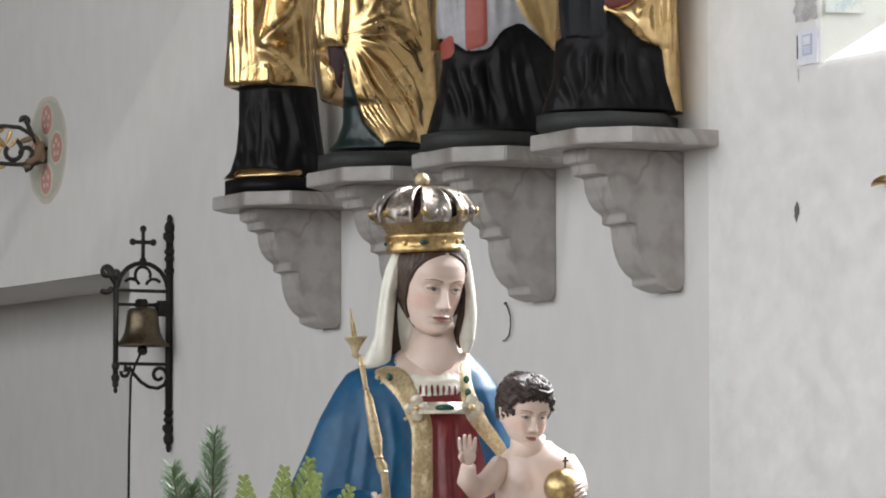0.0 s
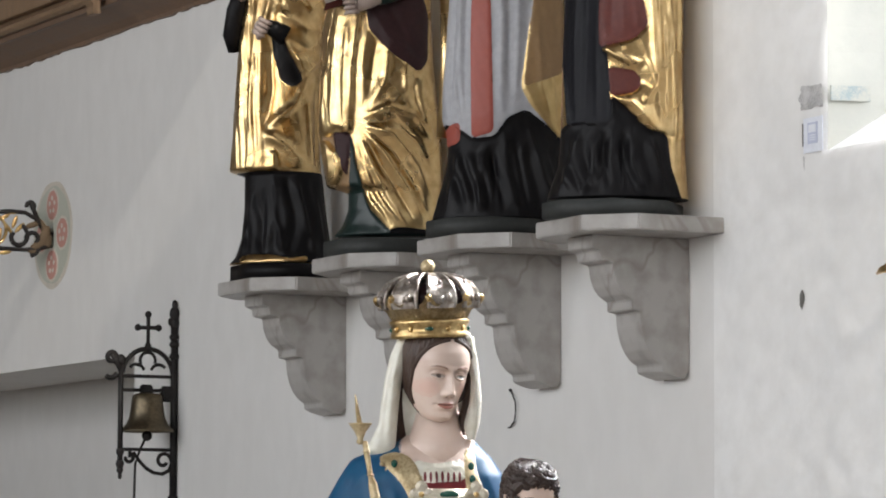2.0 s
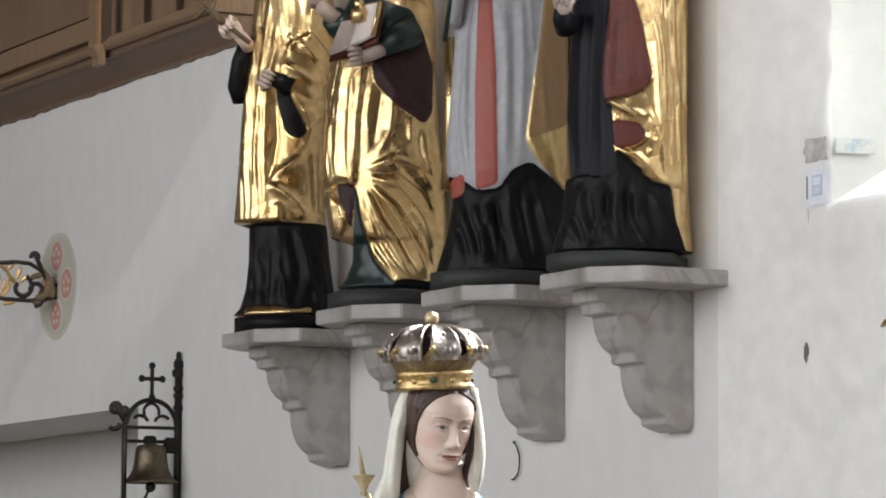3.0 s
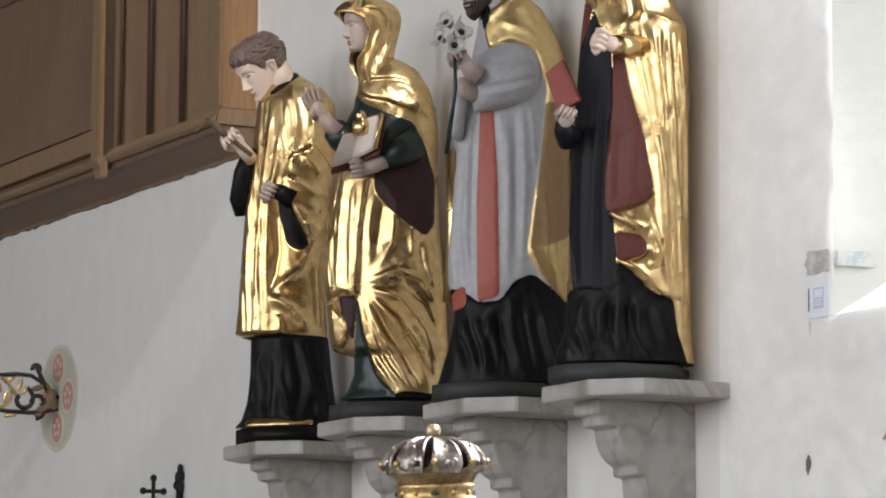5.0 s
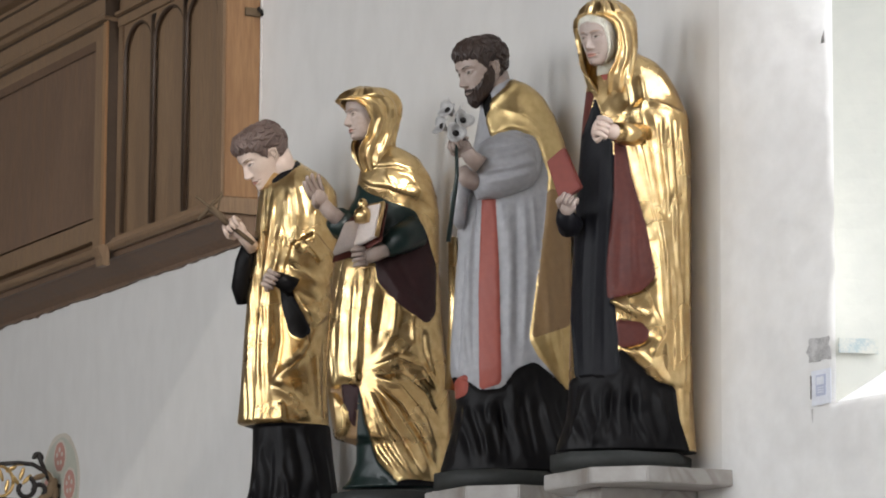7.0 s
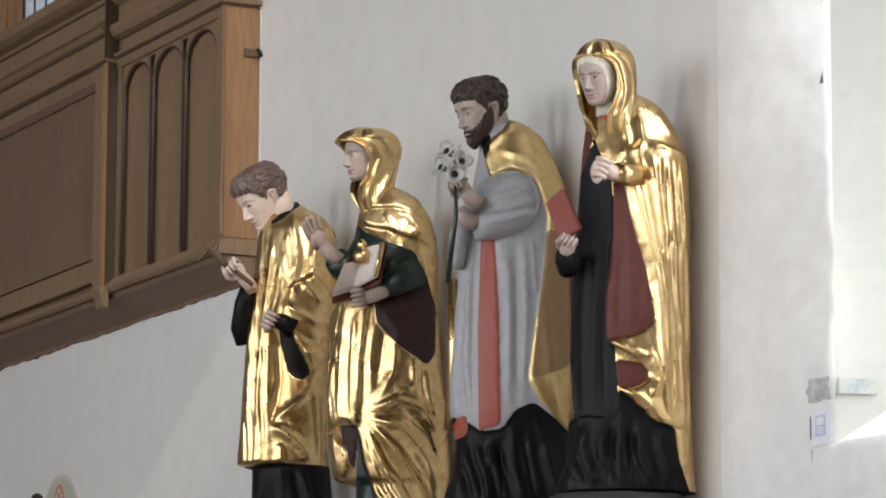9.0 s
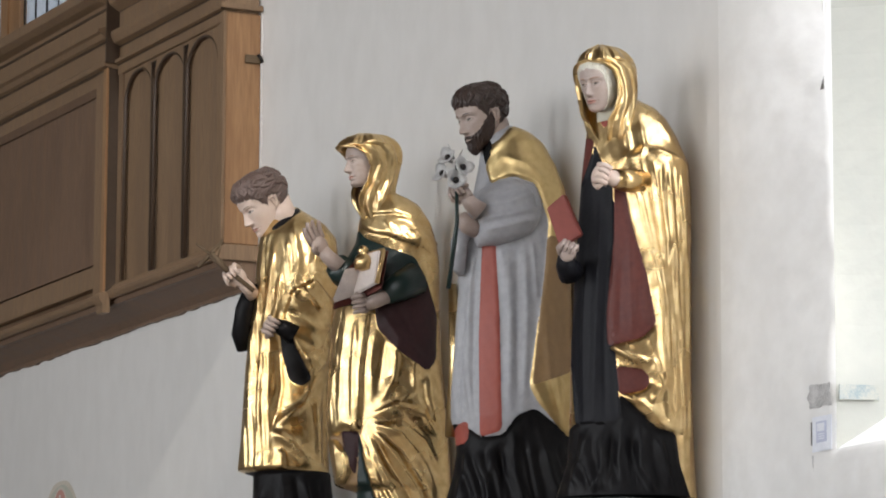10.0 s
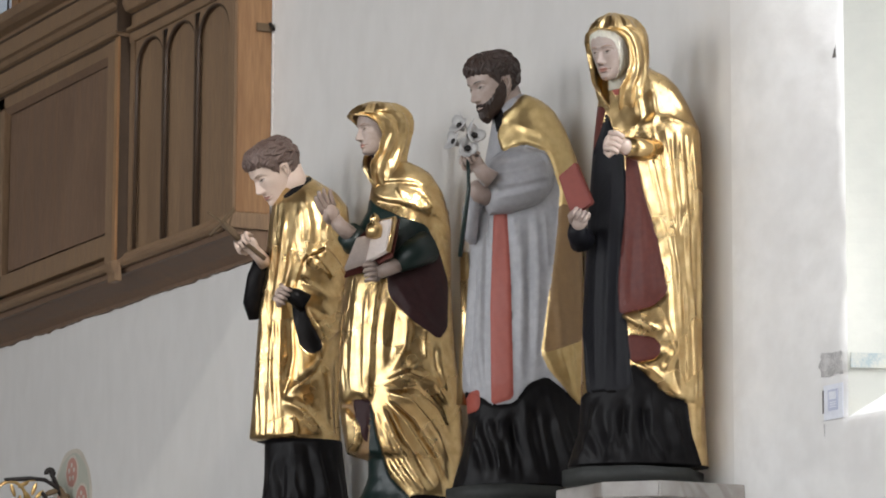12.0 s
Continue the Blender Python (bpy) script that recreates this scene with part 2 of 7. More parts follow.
def lathe(bm, profile, sides=24, at=(0, 0, 0)):
    """Turns a profile of (radius, height) round the upright through at."""
    rings = [[bm.verts.new((at[0] + r * math.cos(2 * math.pi * k / sides), at[1] + r * math.sin(2 * math.pi * k / sides), at[2] + h)) for k in range(sides)] for r, h in profile]
    for r, s in zip(rings, rings[1:]):
        for k in range(sides):
            bm.faces.new((r[k], r[(k + 1) % sides], s[(k + 1) % sides], s[k]))
    bm.faces.new(rings[0][::-1])
    bm.faces.new(rings[-1])
    return bm


def ball(bm, at, r, squash=(1, 1, 1), turn=(0, 0, 0), segs=14):
    tmp = bmesh.new()
    bmesh.ops.create_uvsphere(tmp, u_segments=segs, v_segments=max(6, segs * 2 // 3), radius=1)
    bmesh.ops.transform(tmp, matrix=pose(*at, *turn) @ Matrix.Diagonal((r * squash[0], r * squash[1], r * squash[2], 1)), verts=tmp.verts)
    return join(bm, tmp)


def arc(cx, cz, r, a0, a1, n=14, grow=0.0):
    """Points (across, up) on an arc, in degrees; grow makes it a scroll."""
    out = []
    for i in range(n + 1):
        a, rr = radians(a0 + (a1 - a0) * i / n), r + grow * i / n
        out.append((cx + rr * math.cos(a), cz + rr * math.sin(a)))
    return out


def veins(mat, color, width, strength, scale):
    """Thin wandering veins mixed over a stone's own colour."""
    nt = mat.node_tree
    p = nt.nodes["Principled BSDF"]
    co = nt.nodes.new("ShaderNodeTexCoord")
    n = nt.nodes.new("ShaderNodeTexNoise")
    n.inputs["Scale"].default_value, n.inputs["Detail"].default_value, n.inputs["Distortion"].default_value = scale, 4, 1.2
    off, size, ramp = nt.nodes.new("ShaderNodeMath"), nt.nodes.new("ShaderNodeMath"), nt.nodes.new("ShaderNodeMapRange")
    off.operation, size.operation = "SUBTRACT", "ABSOLUTE"
    off.inputs[1].default_value = 0.5
    ramp.inputs["From Max"].default_value = width
    ramp.inputs["To Min"].default_value, ramp.inputs["To Max"].default_value = strength, 0.0
    mix = nt.nodes.new("ShaderNodeMix")
    mix.data_type = "RGBA"
    mix.inputs["B"].default_value = (*color, 1)
    nt.links.new(co.outputs["Object"], n.inputs["Vector"])
    nt.links.new(n.outputs[0], off.inputs[0])
    nt.links.new(off.outputs[0], size.inputs[0])
    nt.links.new(size.outputs[0], ramp.inputs["Value"])
    nt.links.new(p.inputs["Base Color"].links[0].from_socket, mix.inputs["A"])
    nt.links.new(ramp.outputs[0], mix.inputs["Factor"])
    nt.links.new(mix.outputs["Result"], p.inputs["Base Color"])


veins(MARBLE, (0.17, 0.135, 0.105), 0.014, 0.45, 1.1)

# ---- the church walls: the statue wall is the plane x = 0, the nave lies at x < 0 ----
WALL_T = 0.9
WIN_FAR, WIN_NEAR, WIN_SILL, WIN_TOP = 9.37, 6.3, 2.88, 7.6
ROUGH_EDGE = 10.03
NICHE_NEAR, NICHE_FAR, NICHE_TOP = 14.86, 19.5, 2.552


def plain(name, boxes, mat, label, category, bevel=0.0):
    bm = bmesh.new()
    for b in boxes:
        box(bm, *b, bevel)
    return tagged(part(name, bm, mat), label, category, kind="structure")


plain("wall_statues", [
    (0, WALL_T, ROUGH_EDGE, NICHE_NEAR, 0, ROOM_H), (0, WALL_T, NICHE_NEAR, NICHE_FAR, NICHE_TOP, 5.45), (0, WALL_T, NICHE_NEAR, NICHE_FAR, 6.9, ROOM_H),
    (0, WALL_T, NICHE_NEAR, 15.2, 5.45, 6.9), (0, WALL_T, 17.4, NICHE_FAR, 5.45, 6.9),
    (0, WALL_T, NICHE_FAR, ROOM_N, 0, ROOM_H), (0.6, WALL_T, NICHE_NEAR, NICHE_FAR, 0, NICHE_TOP),
    (0.62, WALL_T, 9.0, ROUGH_EDGE, 0, 2.3), (0.62, WALL_T, 9.42, ROUGH_EDGE, 2.3, ROOM_H),
    (0, WALL_T, WIN_NEAR - 2.9, WIN_NEAR, 0, ROOM_H), (0, WALL_T, ROOM_S, 1.5, 0, ROOM_H),
    (0, WALL_T, 1.5, WIN_NEAR - 2.9, 0, 2.9), (0, WALL_T, 1.5, WIN_NEAR - 2.9, 7.6, ROOM_H),
    (0.0, WALL_T, WIN_NEAR, 9.42, WIN_TOP, ROOM_H)],
    PLASTER, "smooth off-white lime plaster wall that carries the statues", "wall")


def fbm(p, octaves=4):
    return noise.fractal(Vector(p), 1.0, 2.1, octaves)


def bend(z):
    """How far the rough wall has rounded into the window's reveal at that height."""
    return 0.155 * min(1.15, max(0.0, (z - 2.98) / 1.15)) ** 1.1


def rough_x(y, z):
    h = 0.009 * fbm((3.1, y * 1.6, z * 1.9)) + 0.0045 * fbm((9, y * 5 + z * 2, z * 8), 3) + 0.0040 * fbm((9, (0.9 * y + 0.5 * z) * 3.1 + fbm((1, y, z)), (0.9 * z - 0.5 * y) * 7.0 + 1.5 * fbm((4, y * 1.5, z * 1.5))), 4) + 0.0022 * fbm((5, (0.9 * y - 0.4 * z) * 9, (0.9 * z + 0.4 * y) * 19), 3)
    edge = min(1.0, max(0.0, (ROUGH_EDGE - y) / 0.16))
    return -0.001 - (0.006 + h) * edge * edge * (3 - 2 * edge)


def rough_wall():
    """The rough, hand-thrown plaster between the statues and the window, with an uneven surface."""
    ny, nz = 150, 300
    ys = np.linspace(WIN_NEAR, ROUGH_EDGE, ny)
    zs = np.linspace(0.9, 6.6, nz)
    verts, faces, slots, index = [], [], [], {}

    def cell_open(y, z):
        return y < WIN_FAR - 0.0005 and z > WIN_SILL + 0.0005
    ys = np.sort(np.append(ys, WIN_FAR))
    zs = np.sort(np.append(zs, WIN_SILL))

    def vert(i, j):
        if (i, j) not in index:
            y, z = ys[i], zs[j]
            x = rough_x(y, z)
            if (abs(y - WIN_FAR) < 0.001 and z > WIN_SILL - 0.001) or (abs(z - WIN_SILL) < 0.001 and y < WIN_FAR + 0.001):
                x = 0.003
            near = min(1.0, max(0.0, (ROUGH_EDGE - y) / (ROUGH_EDGE - WIN_FAR))) if z > WIN_SILL else 0.0
            index[(i, j)] = len(verts)
            verts.append((x + bend(z) * near ** 1.6, y + 1.55 * bend(z) * near ** 1.6, z))
        return index[(i, j)]
    for i in range(len(ys) - 1):
        for j in range(len(zs) - 1):
            if cell_open((ys[i] + ys[i + 1]) / 2, (zs[j] + zs[j + 1]) / 2):
                continue
            faces.append((vert(i, j), vert(i, j + 1), vert(i + 1, j + 1), vert(i + 1, j)))
    ob = mesh_object("wall_rough_plaster", verts, faces, [ROUGH])
    return tagged(ob, "rough uneven whitewashed plaster wall beside the window", "wall", kind="structure")


rough_wall()
plain("wall_rough_plaster_base", [(0.02, 0.62, WIN_NEAR, ROUGH_EDGE - 0.002, 0, 2.3), (0.05, 0.62, WIN_FAR + 0.03, ROUGH_EDGE - 0.002, 2.3, 2.9), (0.16, 0.62, WIN_FAR + 0.29, ROUGH_EDGE - 0.002, 2.9, 6.55), (0.05, 0.62, WIN_FAR + 0.29, ROUGH_EDGE - 0.002, 6.55, ROOM_H)], ROUGH, "whitewashed masonry behind the rough plaster", "wall")

# the splayed window reveal: far jamb, sloping sill, near jamb and head
bm = bmesh.new()
rows = []
for k in range(61):
    z = WIN_SILL - 0.1 + (WIN_TOP - WIN_SILL + 0.1) * k / 60
    x0, y0 = 0.002 + bend(z), WIN_FAR + 1.55 * bend(z)
    line = [(x0, y0)] + [(x0 + (0.64 - x0) * q, y0 + (WIN_FAR - 0.16 - y0) * q) for q in (0.25, 0.5, 0.75, 1.0)] + [(0.64, WIN_FAR + 0.30), (x0 + 0.06, y0 + 0.05)]
    rows.append([bm.verts.new((x, y, z)) for x, y in line])
for lo, hi in zip(rows, rows[1:]):
    for i in range(7):
        bm.faces.new((lo[i], lo[(i + 1) % 7], hi[(i + 1) % 7], hi[i]))
bm.faces.new(rows[0][::-1])
bm.faces.new(rows[-1])
tagged(part("window_jamb", bm, REVEAL), "pale cream plastered window reveal with faded blue paint", "window reveal", kind="structure")
bm = bmesh.new()
prism(bm, [(0.002, WIN_SILL), (0.64, WIN_SILL + 0.42), (0.64, 2.3), (0.03, 2.3)], "y", WIN_NEAR, WIN_FAR + 0.02)
tagged(part("window_sill", bm, ROUGH), "steep whitewashed window sill lit by the sun", "window sill", kind="structure")

plain("wall_opposite", [(ROOM_W - 0.6, ROOM_W, ROOM_S, ROOM_N, 0, 2.5), (ROOM_W - 0.6, ROOM_W, ROOM_S, ROOM_N, 7.9, ROOM_H)]
      + [(ROOM_W - 0.6, ROOM_W, a, b, 2.5, 7.9) for a, b in zip([ROOM_S] + [w + 0.9 for w in FAR_WINDOWS], [w - 0.9 for w in FAR_WINDOWS] + [ROOM_N])],
      NAVE, "unseen nave wall with tall windows, toned dark to cut bounce", "wall")
plain("wall_end", [(ROOM_W, 0, ROOM_N, ROOM_N + 0.6, 0, ROOM_H)], NAVE, "plain unseen end wall, toned dark to cut bounce", "wall")
# high gaps added in the wall behind to shape sunlight: x0, x1, z0, z1
LIGHT_GAPS = [(-1.668, -1.616, 12.2, 14.4), (-1.695, -1.616, 11.45, 12.2), (-11.6, -8.8, 3.2, 8.0)]
# solid strips added between stacked gaps to dim the sun through the wide ones
LIGHT_GAPS += [(-3.10, -2.05, 13.86 + 0.21 * k, 14.03 + 0.21 * k) for k in range(16)] + [(-1.705, -1.15, 9.3 + 0.2 * k, 9.465 + 0.2 * k) for k in range(10)]
xs = sorted({ROOM_W, 0.0, *[v for w in LIGHT_GAPS for v in w[:2]]})
behind = []
for x0, x1 in zip(xs, xs[1:]):
    z = 0.0
    for w in sorted((w for w in LIGHT_GAPS if w[0] < (x0 + x1) / 2 < w[1]), key=lambda w: w[2]):
        behind.append((x0, x1, ROOM_S - 0.12, ROOM_S, z, w[2]))
        z = w[3]
    behind.append((x0, x1, ROOM_S - 0.12, ROOM_S, z, ROOM_H))
plain("wall_behind", behind, NAVE, "unseen wall behind with added gaps that shape the light", "wall")
plain("floor", [(ROOM_W - 0.6, WALL_T, ROOM_S - 0.6, ROOM_N + 0.6, -0.3, 0)], FLOOR, "worn grey stone church floor", "floor")
plain("ceiling", [(ROOM_W - 0.6, WALL_T, ROOM_S - 0.6, ROOM_N + 0.6, ROOM_H, ROOM_H + 0.4)], TIMBER, "unseen dark timber ceiling that limits bounced light", "ceiling")

# ---- marble corbels ----
CORBELS = [(10.18, 2.728), (11.03, 2.738), (11.88, 2.738), (12.73, 2.712)]
SLAB_T = 0.050


def corbel(y, z):
    """A bracket with a moulded, curved front under a half-octagonal slab; y is its near side, z the slab's top."""
    ob = thing("corbel", "grey veined marble wall corbel with a half-octagonal slab", "corbel", "statue corbels", pose(0, y, z))
    d = 0.437
    slab = [(0.0, -0.22), (-0.31, -0.22), (-d, -0.085), (-d, 0.22), (-0.31, 0.36), (0.0, 0.36)]
    bm = bmesh.new()
    prism(bm, slab, "z", -SLAB_T, 0, 0.004)
    part("slab", bm, MARBLE, ob)
    side = [(0.0, -SLAB_T), (-0.372, -SLAB_T), (-0.372, -0.090), (-0.340, -0.100), (-0.336, -0.128), (-0.296, -0.134)]
    side += [(-0.214 - 0.080 * math.cos(radians(a)), -0.136 - 0.112 * math.sin(radians(a))) for a in (0, 20, 40, 60, 78)]
    side += [(-0.222, -0.252), (-0.222, -0.280), (-0.190, -0.286)]
    side += [(-0.092 - 0.096 * math.cos(radians(a)), -0.290 - 0.160 * math.sin(radians(a))) for a in (0, 16, 32, 48, 64, 78)]
    side += [(-0.106, -0.452), (-0.106, -0.472), (-0.070, -0.486), (-0.034, -0.494), (-0.020, -0.494), (0.0, -0.470)]
    bm = bmesh.new()
    prism(bm, [(0.94 * p[0], p[1]) for p in side], "y", 0.0, 0.165, 0.003)
    part("bracket", bm, MARBLE, ob)
    return ob


for cy, cz in CORBELS:
    corbel(cy, cz)

# ---- carved figures: one mesh each, a draped body with cut folds, head, arms and fingers ----


def inside(poly, x, z):
    r = np.zeros(x.shape, bool)
    n = len(poly)
    for i in range(n):
        (x0, z0), (x1, z1) = poly[i], poly[(i + 1) % n]
        if z0 != z1:
            cross = (z0 > z) != (z1 > z)
            r ^= cross & (x < (x1 - x0) * (z - z0) / (z1 - z0) + x0)
    return r


def nearest(pts, x, z, closed=False):
    """Distance to a line through pts, the nearest place on it and how far along it that is, 0 to 1."""
    best, bx, bz, along = np.full(x.shape, 1e9), x.copy(), z.copy(), np.zeros(x.shape)
    segs = list(zip(pts, pts[1:] + (pts[:1] if closed else [])))
    segs = segs if closed else segs[:len(pts) - 1]
    for i, ((x0, z0), (x1, z1)) in enumerate(segs):
        dx, dz = x1 - x0, z1 - z0
        t = np.clip(((x - x0) * dx + (z - z0) * dz) / (dx * dx + dz * dz + 1e-9), 0, 1)
        px, pz = x0 + t * dx, z0 + t * dz
        d = np.hypot(x - px, z - pz)
        m = d < best
        best[m], bx[m], bz[m], along[m] = d[m], px[m], pz[m], ((i + t) / len(segs))[m]
    return best, bx, bz, along


def rounded(poly):
    """The outline with its corners cut twice."""
    for cut in (1.1, 0.35):
        out = []
        for p, q in zip(poly, poly[1:] + poly[:1]):
            ln = math.hypot(q[0] - p[0], q[1] - p[1]) + 1e-9
            k = min(cut / ln, 0.3)
            out += [(p[0] * (1 - h) + q[0] * h, p[1] * (1 - h) + q[1] * h) for h in (k, 1 - k)]
        poly = out
    return poly


class Figure:
    """Collects the faces of one carved and painted figure. Lengths in centimetres: x across, y back, z up."""

    def __init__(self):
        self.verts, self.faces, self.slots, self.mats = [], [], [], []
        self.count = 0

    def slot(self, mat):
        if mat not in self.mats:
            self.mats.append(mat)
        return self.mats.index(mat)

    def arrays(self, v, f, s):
        self.verts.append(v)
        self.faces += [tuple(i + self.count for i in q) for q in f]
        self.slots += list(s)
        self.count += len(v)

    def add(self, bm, mat):
        bm.verts.ensure_lookup_table()
        bmesh.ops.recalc_face_normals(bm, faces=bm.faces)
        bm.verts.index_update()
        v = np.array([tuple(p.co) for p in bm.verts])
        self.arrays(v, [[p.index for p in f.verts] for f in bm.faces], [self.slot(mat)] * len(bm.faces))
        bm.free()

    def limb(self, pts, rad, mat, sides=14, squash=1.0):
        self.add(tube(bmesh.new(), pts, rad, sides, squash), mat)

    def lump(self, at, r, mat, squash=(1, 1, 1), turn=(0, 0, 0), segs=18):
        self.add(ball(bmesh.new(), at, r, squash, turn, segs), mat)

    def drape(self, rows, base, regions=(), folds=(), pleats=(), cell=0.45, y=0.0, back=0.8, round_=0.85, seed=0.0, rough=0.03):
        """A closed draped form. rows: height, left, right, depth. regions: material, how far it stands out, outline.
        folds: points, width, height. pleats: outline, spacing, height, slant."""
        regions = [(mat, rise, rounded(poly)) for mat, rise, poly in regions]
        rows = sorted(rows)
        hz = np.array([r[0] for r in rows], float)
        n = max(8, int((hz[-1] - hz[0]) / cell))
        z1 = np.linspace(hz[0], hz[-1], n)
        prof = [np.interp(z1, hz, [r[k] for r in rows]) for k in (1, 2, 3)]
        for k in range(3):
            p = np.pad(prof[k], 2, mode="edge")
            prof[k] = (p[:-4] + 2 * p[1:-3] + 2 * p[2:-2] + 2 * p[3:-1] + p[4:]) / 8
        left, right, dep = prof
        ns = max(16, int(1.25 * max(right - left) / cell))
        nb = max(8, ns // 4)
        th = np.concatenate([np.linspace(0, math.pi, ns + 1), np.linspace(math.pi, 2 * math.pi, nb + 1)[1:-1]])
        front = np.arange(len(th)) <= ns
        mid, hw = (left + right)[:, None] / 2, (right - left)[:, None] / 2
        x = mid + hw * np.cos(th)[None]
        z = np.repeat(z1[:, None], len(th), 1)
        s = np.sin(th)[None]
        inner = front & (np.abs(np.cos(th)) < 0.985)
        fx, fz = x[:, inner].copy(), z[:, inner].copy()
        for mat, rise, poly in regions:
            d, px, pz, _ = nearest(poly, fx, fz, True)
            m = d < 0.7 * cell
            fx[m], fz[m] = px[m], pz[m]
        x[:, inner], z[:, inner] = fx, fz
        lift = np.zeros(x.shape)
        for mat, rise, poly in regions:
            d, _, _, _ = nearest(poly, x, z, True)
            w = np.where(inside(poly, x, z), np.clip(d / (cell * 1.2), 0, 1), 0)
            lift = lift * (1 - w * (1 if rise else 0)) + w * rise
        pad = np.pad(lift, 1, mode="edge")
        lift = (pad[:-2, 1:-1] + pad[2:, 1:-1] + pad[1:-1, :-2] + pad[1:-1, 2:] + 2 * pad[1:-1, 1:-1]) / 6
        for poly, gap, height, slant in pleats:
            d, _, _, _ = nearest(poly, x, z, True)
            w = np.where(inside(poly, x, z), np.clip(d / (gap * 0.8), 0, 1), 0)
            wob = 0.16 * np.sin(z * 0.23 + seed) + 0.30 * np.sin(z * 0.07 + x * 0.15 + seed * 2)
            ph = (x + slant * z + gap * wob) / gap * math.pi
            lift += w * height * (np.abs(np.sin(ph)) ** 1.4 - 0.5 + 0.3 * np.sin(ph * 0.37 + seed))
        for pts, width, height in folds:
            d, _, _, al = nearest(pts, x, z)
            taper = np.clip(np.minimum(al + 0.04, 1.04 - al) / 0.22, 0, 1)
            lift += height * taper * (0.55 * np.exp(-(d / (0.62 * width)) ** 2) + 0.55 * np.exp(-(d / width) * 1.3))
        for _ in range(2):
            pad = np.pad(lift, 1, mode="edge")
            lift = (pad[:-2, 1:-1] + pad[2:, 1:-1] + pad[1:-1, :-2] + pad[1:-1, 2:] + 2 * pad[1:-1, 1:-1]) / 6
        wave = np.sin(x * 1.7 + z * 0.6 + seed) + np.sin(z * 1.1 - x * 0.8 + 2 * seed) + 0.6 * np.sin(x * 3.1 - z * 2.3 + seed)
        lift += rough * wave
        lift = np.where(front[None], lift, 0) * np.clip(np.abs(s) * 2.2, 0.15, 1)
        nx, ny = np.cos(th)[None], -np.sin(th)[None]
        depth = np.where(front[None], dep[:, None], dep[:, None] * back)
        yy = -depth * np.sign(s) * np.abs(s) ** round_
        x = x + lift * nx * 0.5
        yy = yy + lift * ny + y
        w = len(th)
        v = np.stack([x, yy, z], -1).reshape(-1, 3)
        i, j = np.meshgrid(np.arange(n - 1), np.arange(w), indexing="ij")
        a, b = i * w + j, i * w + (j + 1) % w
        f = np.stack([a, b, b + w, a + w], -1).reshape(-1, 4)
        cx, cz = v[f][:, :, 0].mean(1), v[f][:, :, 2].mean(1)
        # outlines are looked up before the folds pushed the surface sideways
        flat_x = (mid + hw * np.cos(th)[None]).copy()
        flat_x[:, inner] = fx
        cx = flat_x.reshape(-1)[f].mean(1)
        cz = z.reshape(-1)[f].mean(1)
        facing = (front[j] & front[(j + 1) % w]).reshape(-1)
        slots = np.full(len(f), self.slot(base))
        for mat, rise, poly in regions:
            slots[inside(poly, cx, cz) & facing] = self.slot(mat)
        # the back takes the colour of the silhouette
        row_slot = slots.reshape(n - 1, w)
        row_slot[:, ns:ns + nb // 2] = row_slot[:, ns - 1:ns]
        row_slot[:, ns + nb // 2:] = row_slot[:, :1]
        faces = [tuple(q) for q in f] + [tuple(range(w))[::-1], tuple(range((n - 1) * w, n * w))]
        self.arrays(v, faces, list(row_slot.reshape(-1)) + [row_slot[0, ns // 2], row_slot[-1, ns // 2]])

    def head(self, at, size, turn, nod, skin, hair, tilt=0.0, line=(), thick=0.09, locks=0, lock_len=34, wave=4.0, beard=None, cheeks=None, wide=1.0, nose=1.0, brow=None, young=0.0, ears=True, lids=0.028, seed=1, ragged=1.0, roll=0.0):
        """A carved head of that height, turned and bowed. line: how low the hair comes, as (degrees from the nose, height)."""
        nu, nv = 210, 250
        v0 = np.linspace(-math.pi, math.pi, nu, endpoint=False)
        tz = np.linspace(1, -1, nv)
        uu, zz = np.meshgrid(v0 - 0.60 * np.sin(v0), 0.55 * tz + 0.45 * np.sin(tz * math.pi / 2))

        def soft(table):
            h, val = np.array(table, float).T
            fine = np.linspace(-1, 1, 401)
            c = np.interp(fine, h, val)
            for _ in range(3):
                c[1:-1] = np.convolve(np.pad(c, 5, mode="edge"), np.ones(11) / 11, "valid")[1:-1]
            return np.interp(zz, fine, c)
        full = 1 + 0.14 * young * np.exp(-((zz + 0.45) / 0.35) ** 2)
        end = np.sqrt(np.clip((1 - zz) / 0.12, 0, 1))
        w = wide * full * end * soft([(-1, 0.15), (-0.95, 0.26), (-0.86, 0.34), (-0.72, 0.43), (-0.55, 0.50), (-0.35, 0.555), (-0.1, 0.60), (0.1, 0.625), (0.3, 0.64), (0.5, 0.62), (0.7, 0.55), (0.85, 0.45), (0.95, 0.34), (1, 0.26)])
        fr = end * soft([(-1, 0.56), (-0.95, 0.68), (-0.86, 0.745), (-0.75, 0.75), (-0.6, 0.765), (-0.4, 0.76), (-0.2, 0.76), (0.0, 0.765), (0.15, 0.80), (0.3, 0.80), (0.5, 0.755), (0.7, 0.65), (0.85, 0.52), (0.95, 0.38), (1, 0.28)])
        bk = end * soft([(-1, -0.25), (-0.85, -0.12), (-0.7, 0.06), (-0.55, 0.28), (-0.4, 0.54), (-0.2, 0.74), (0.0, 0.86), (0.2, 0.92), (0.4, 0.92), (0.6, 0.86), (0.75, 0.76), (0.88, 0.60), (0.95, 0.46), (1, 0.32)])
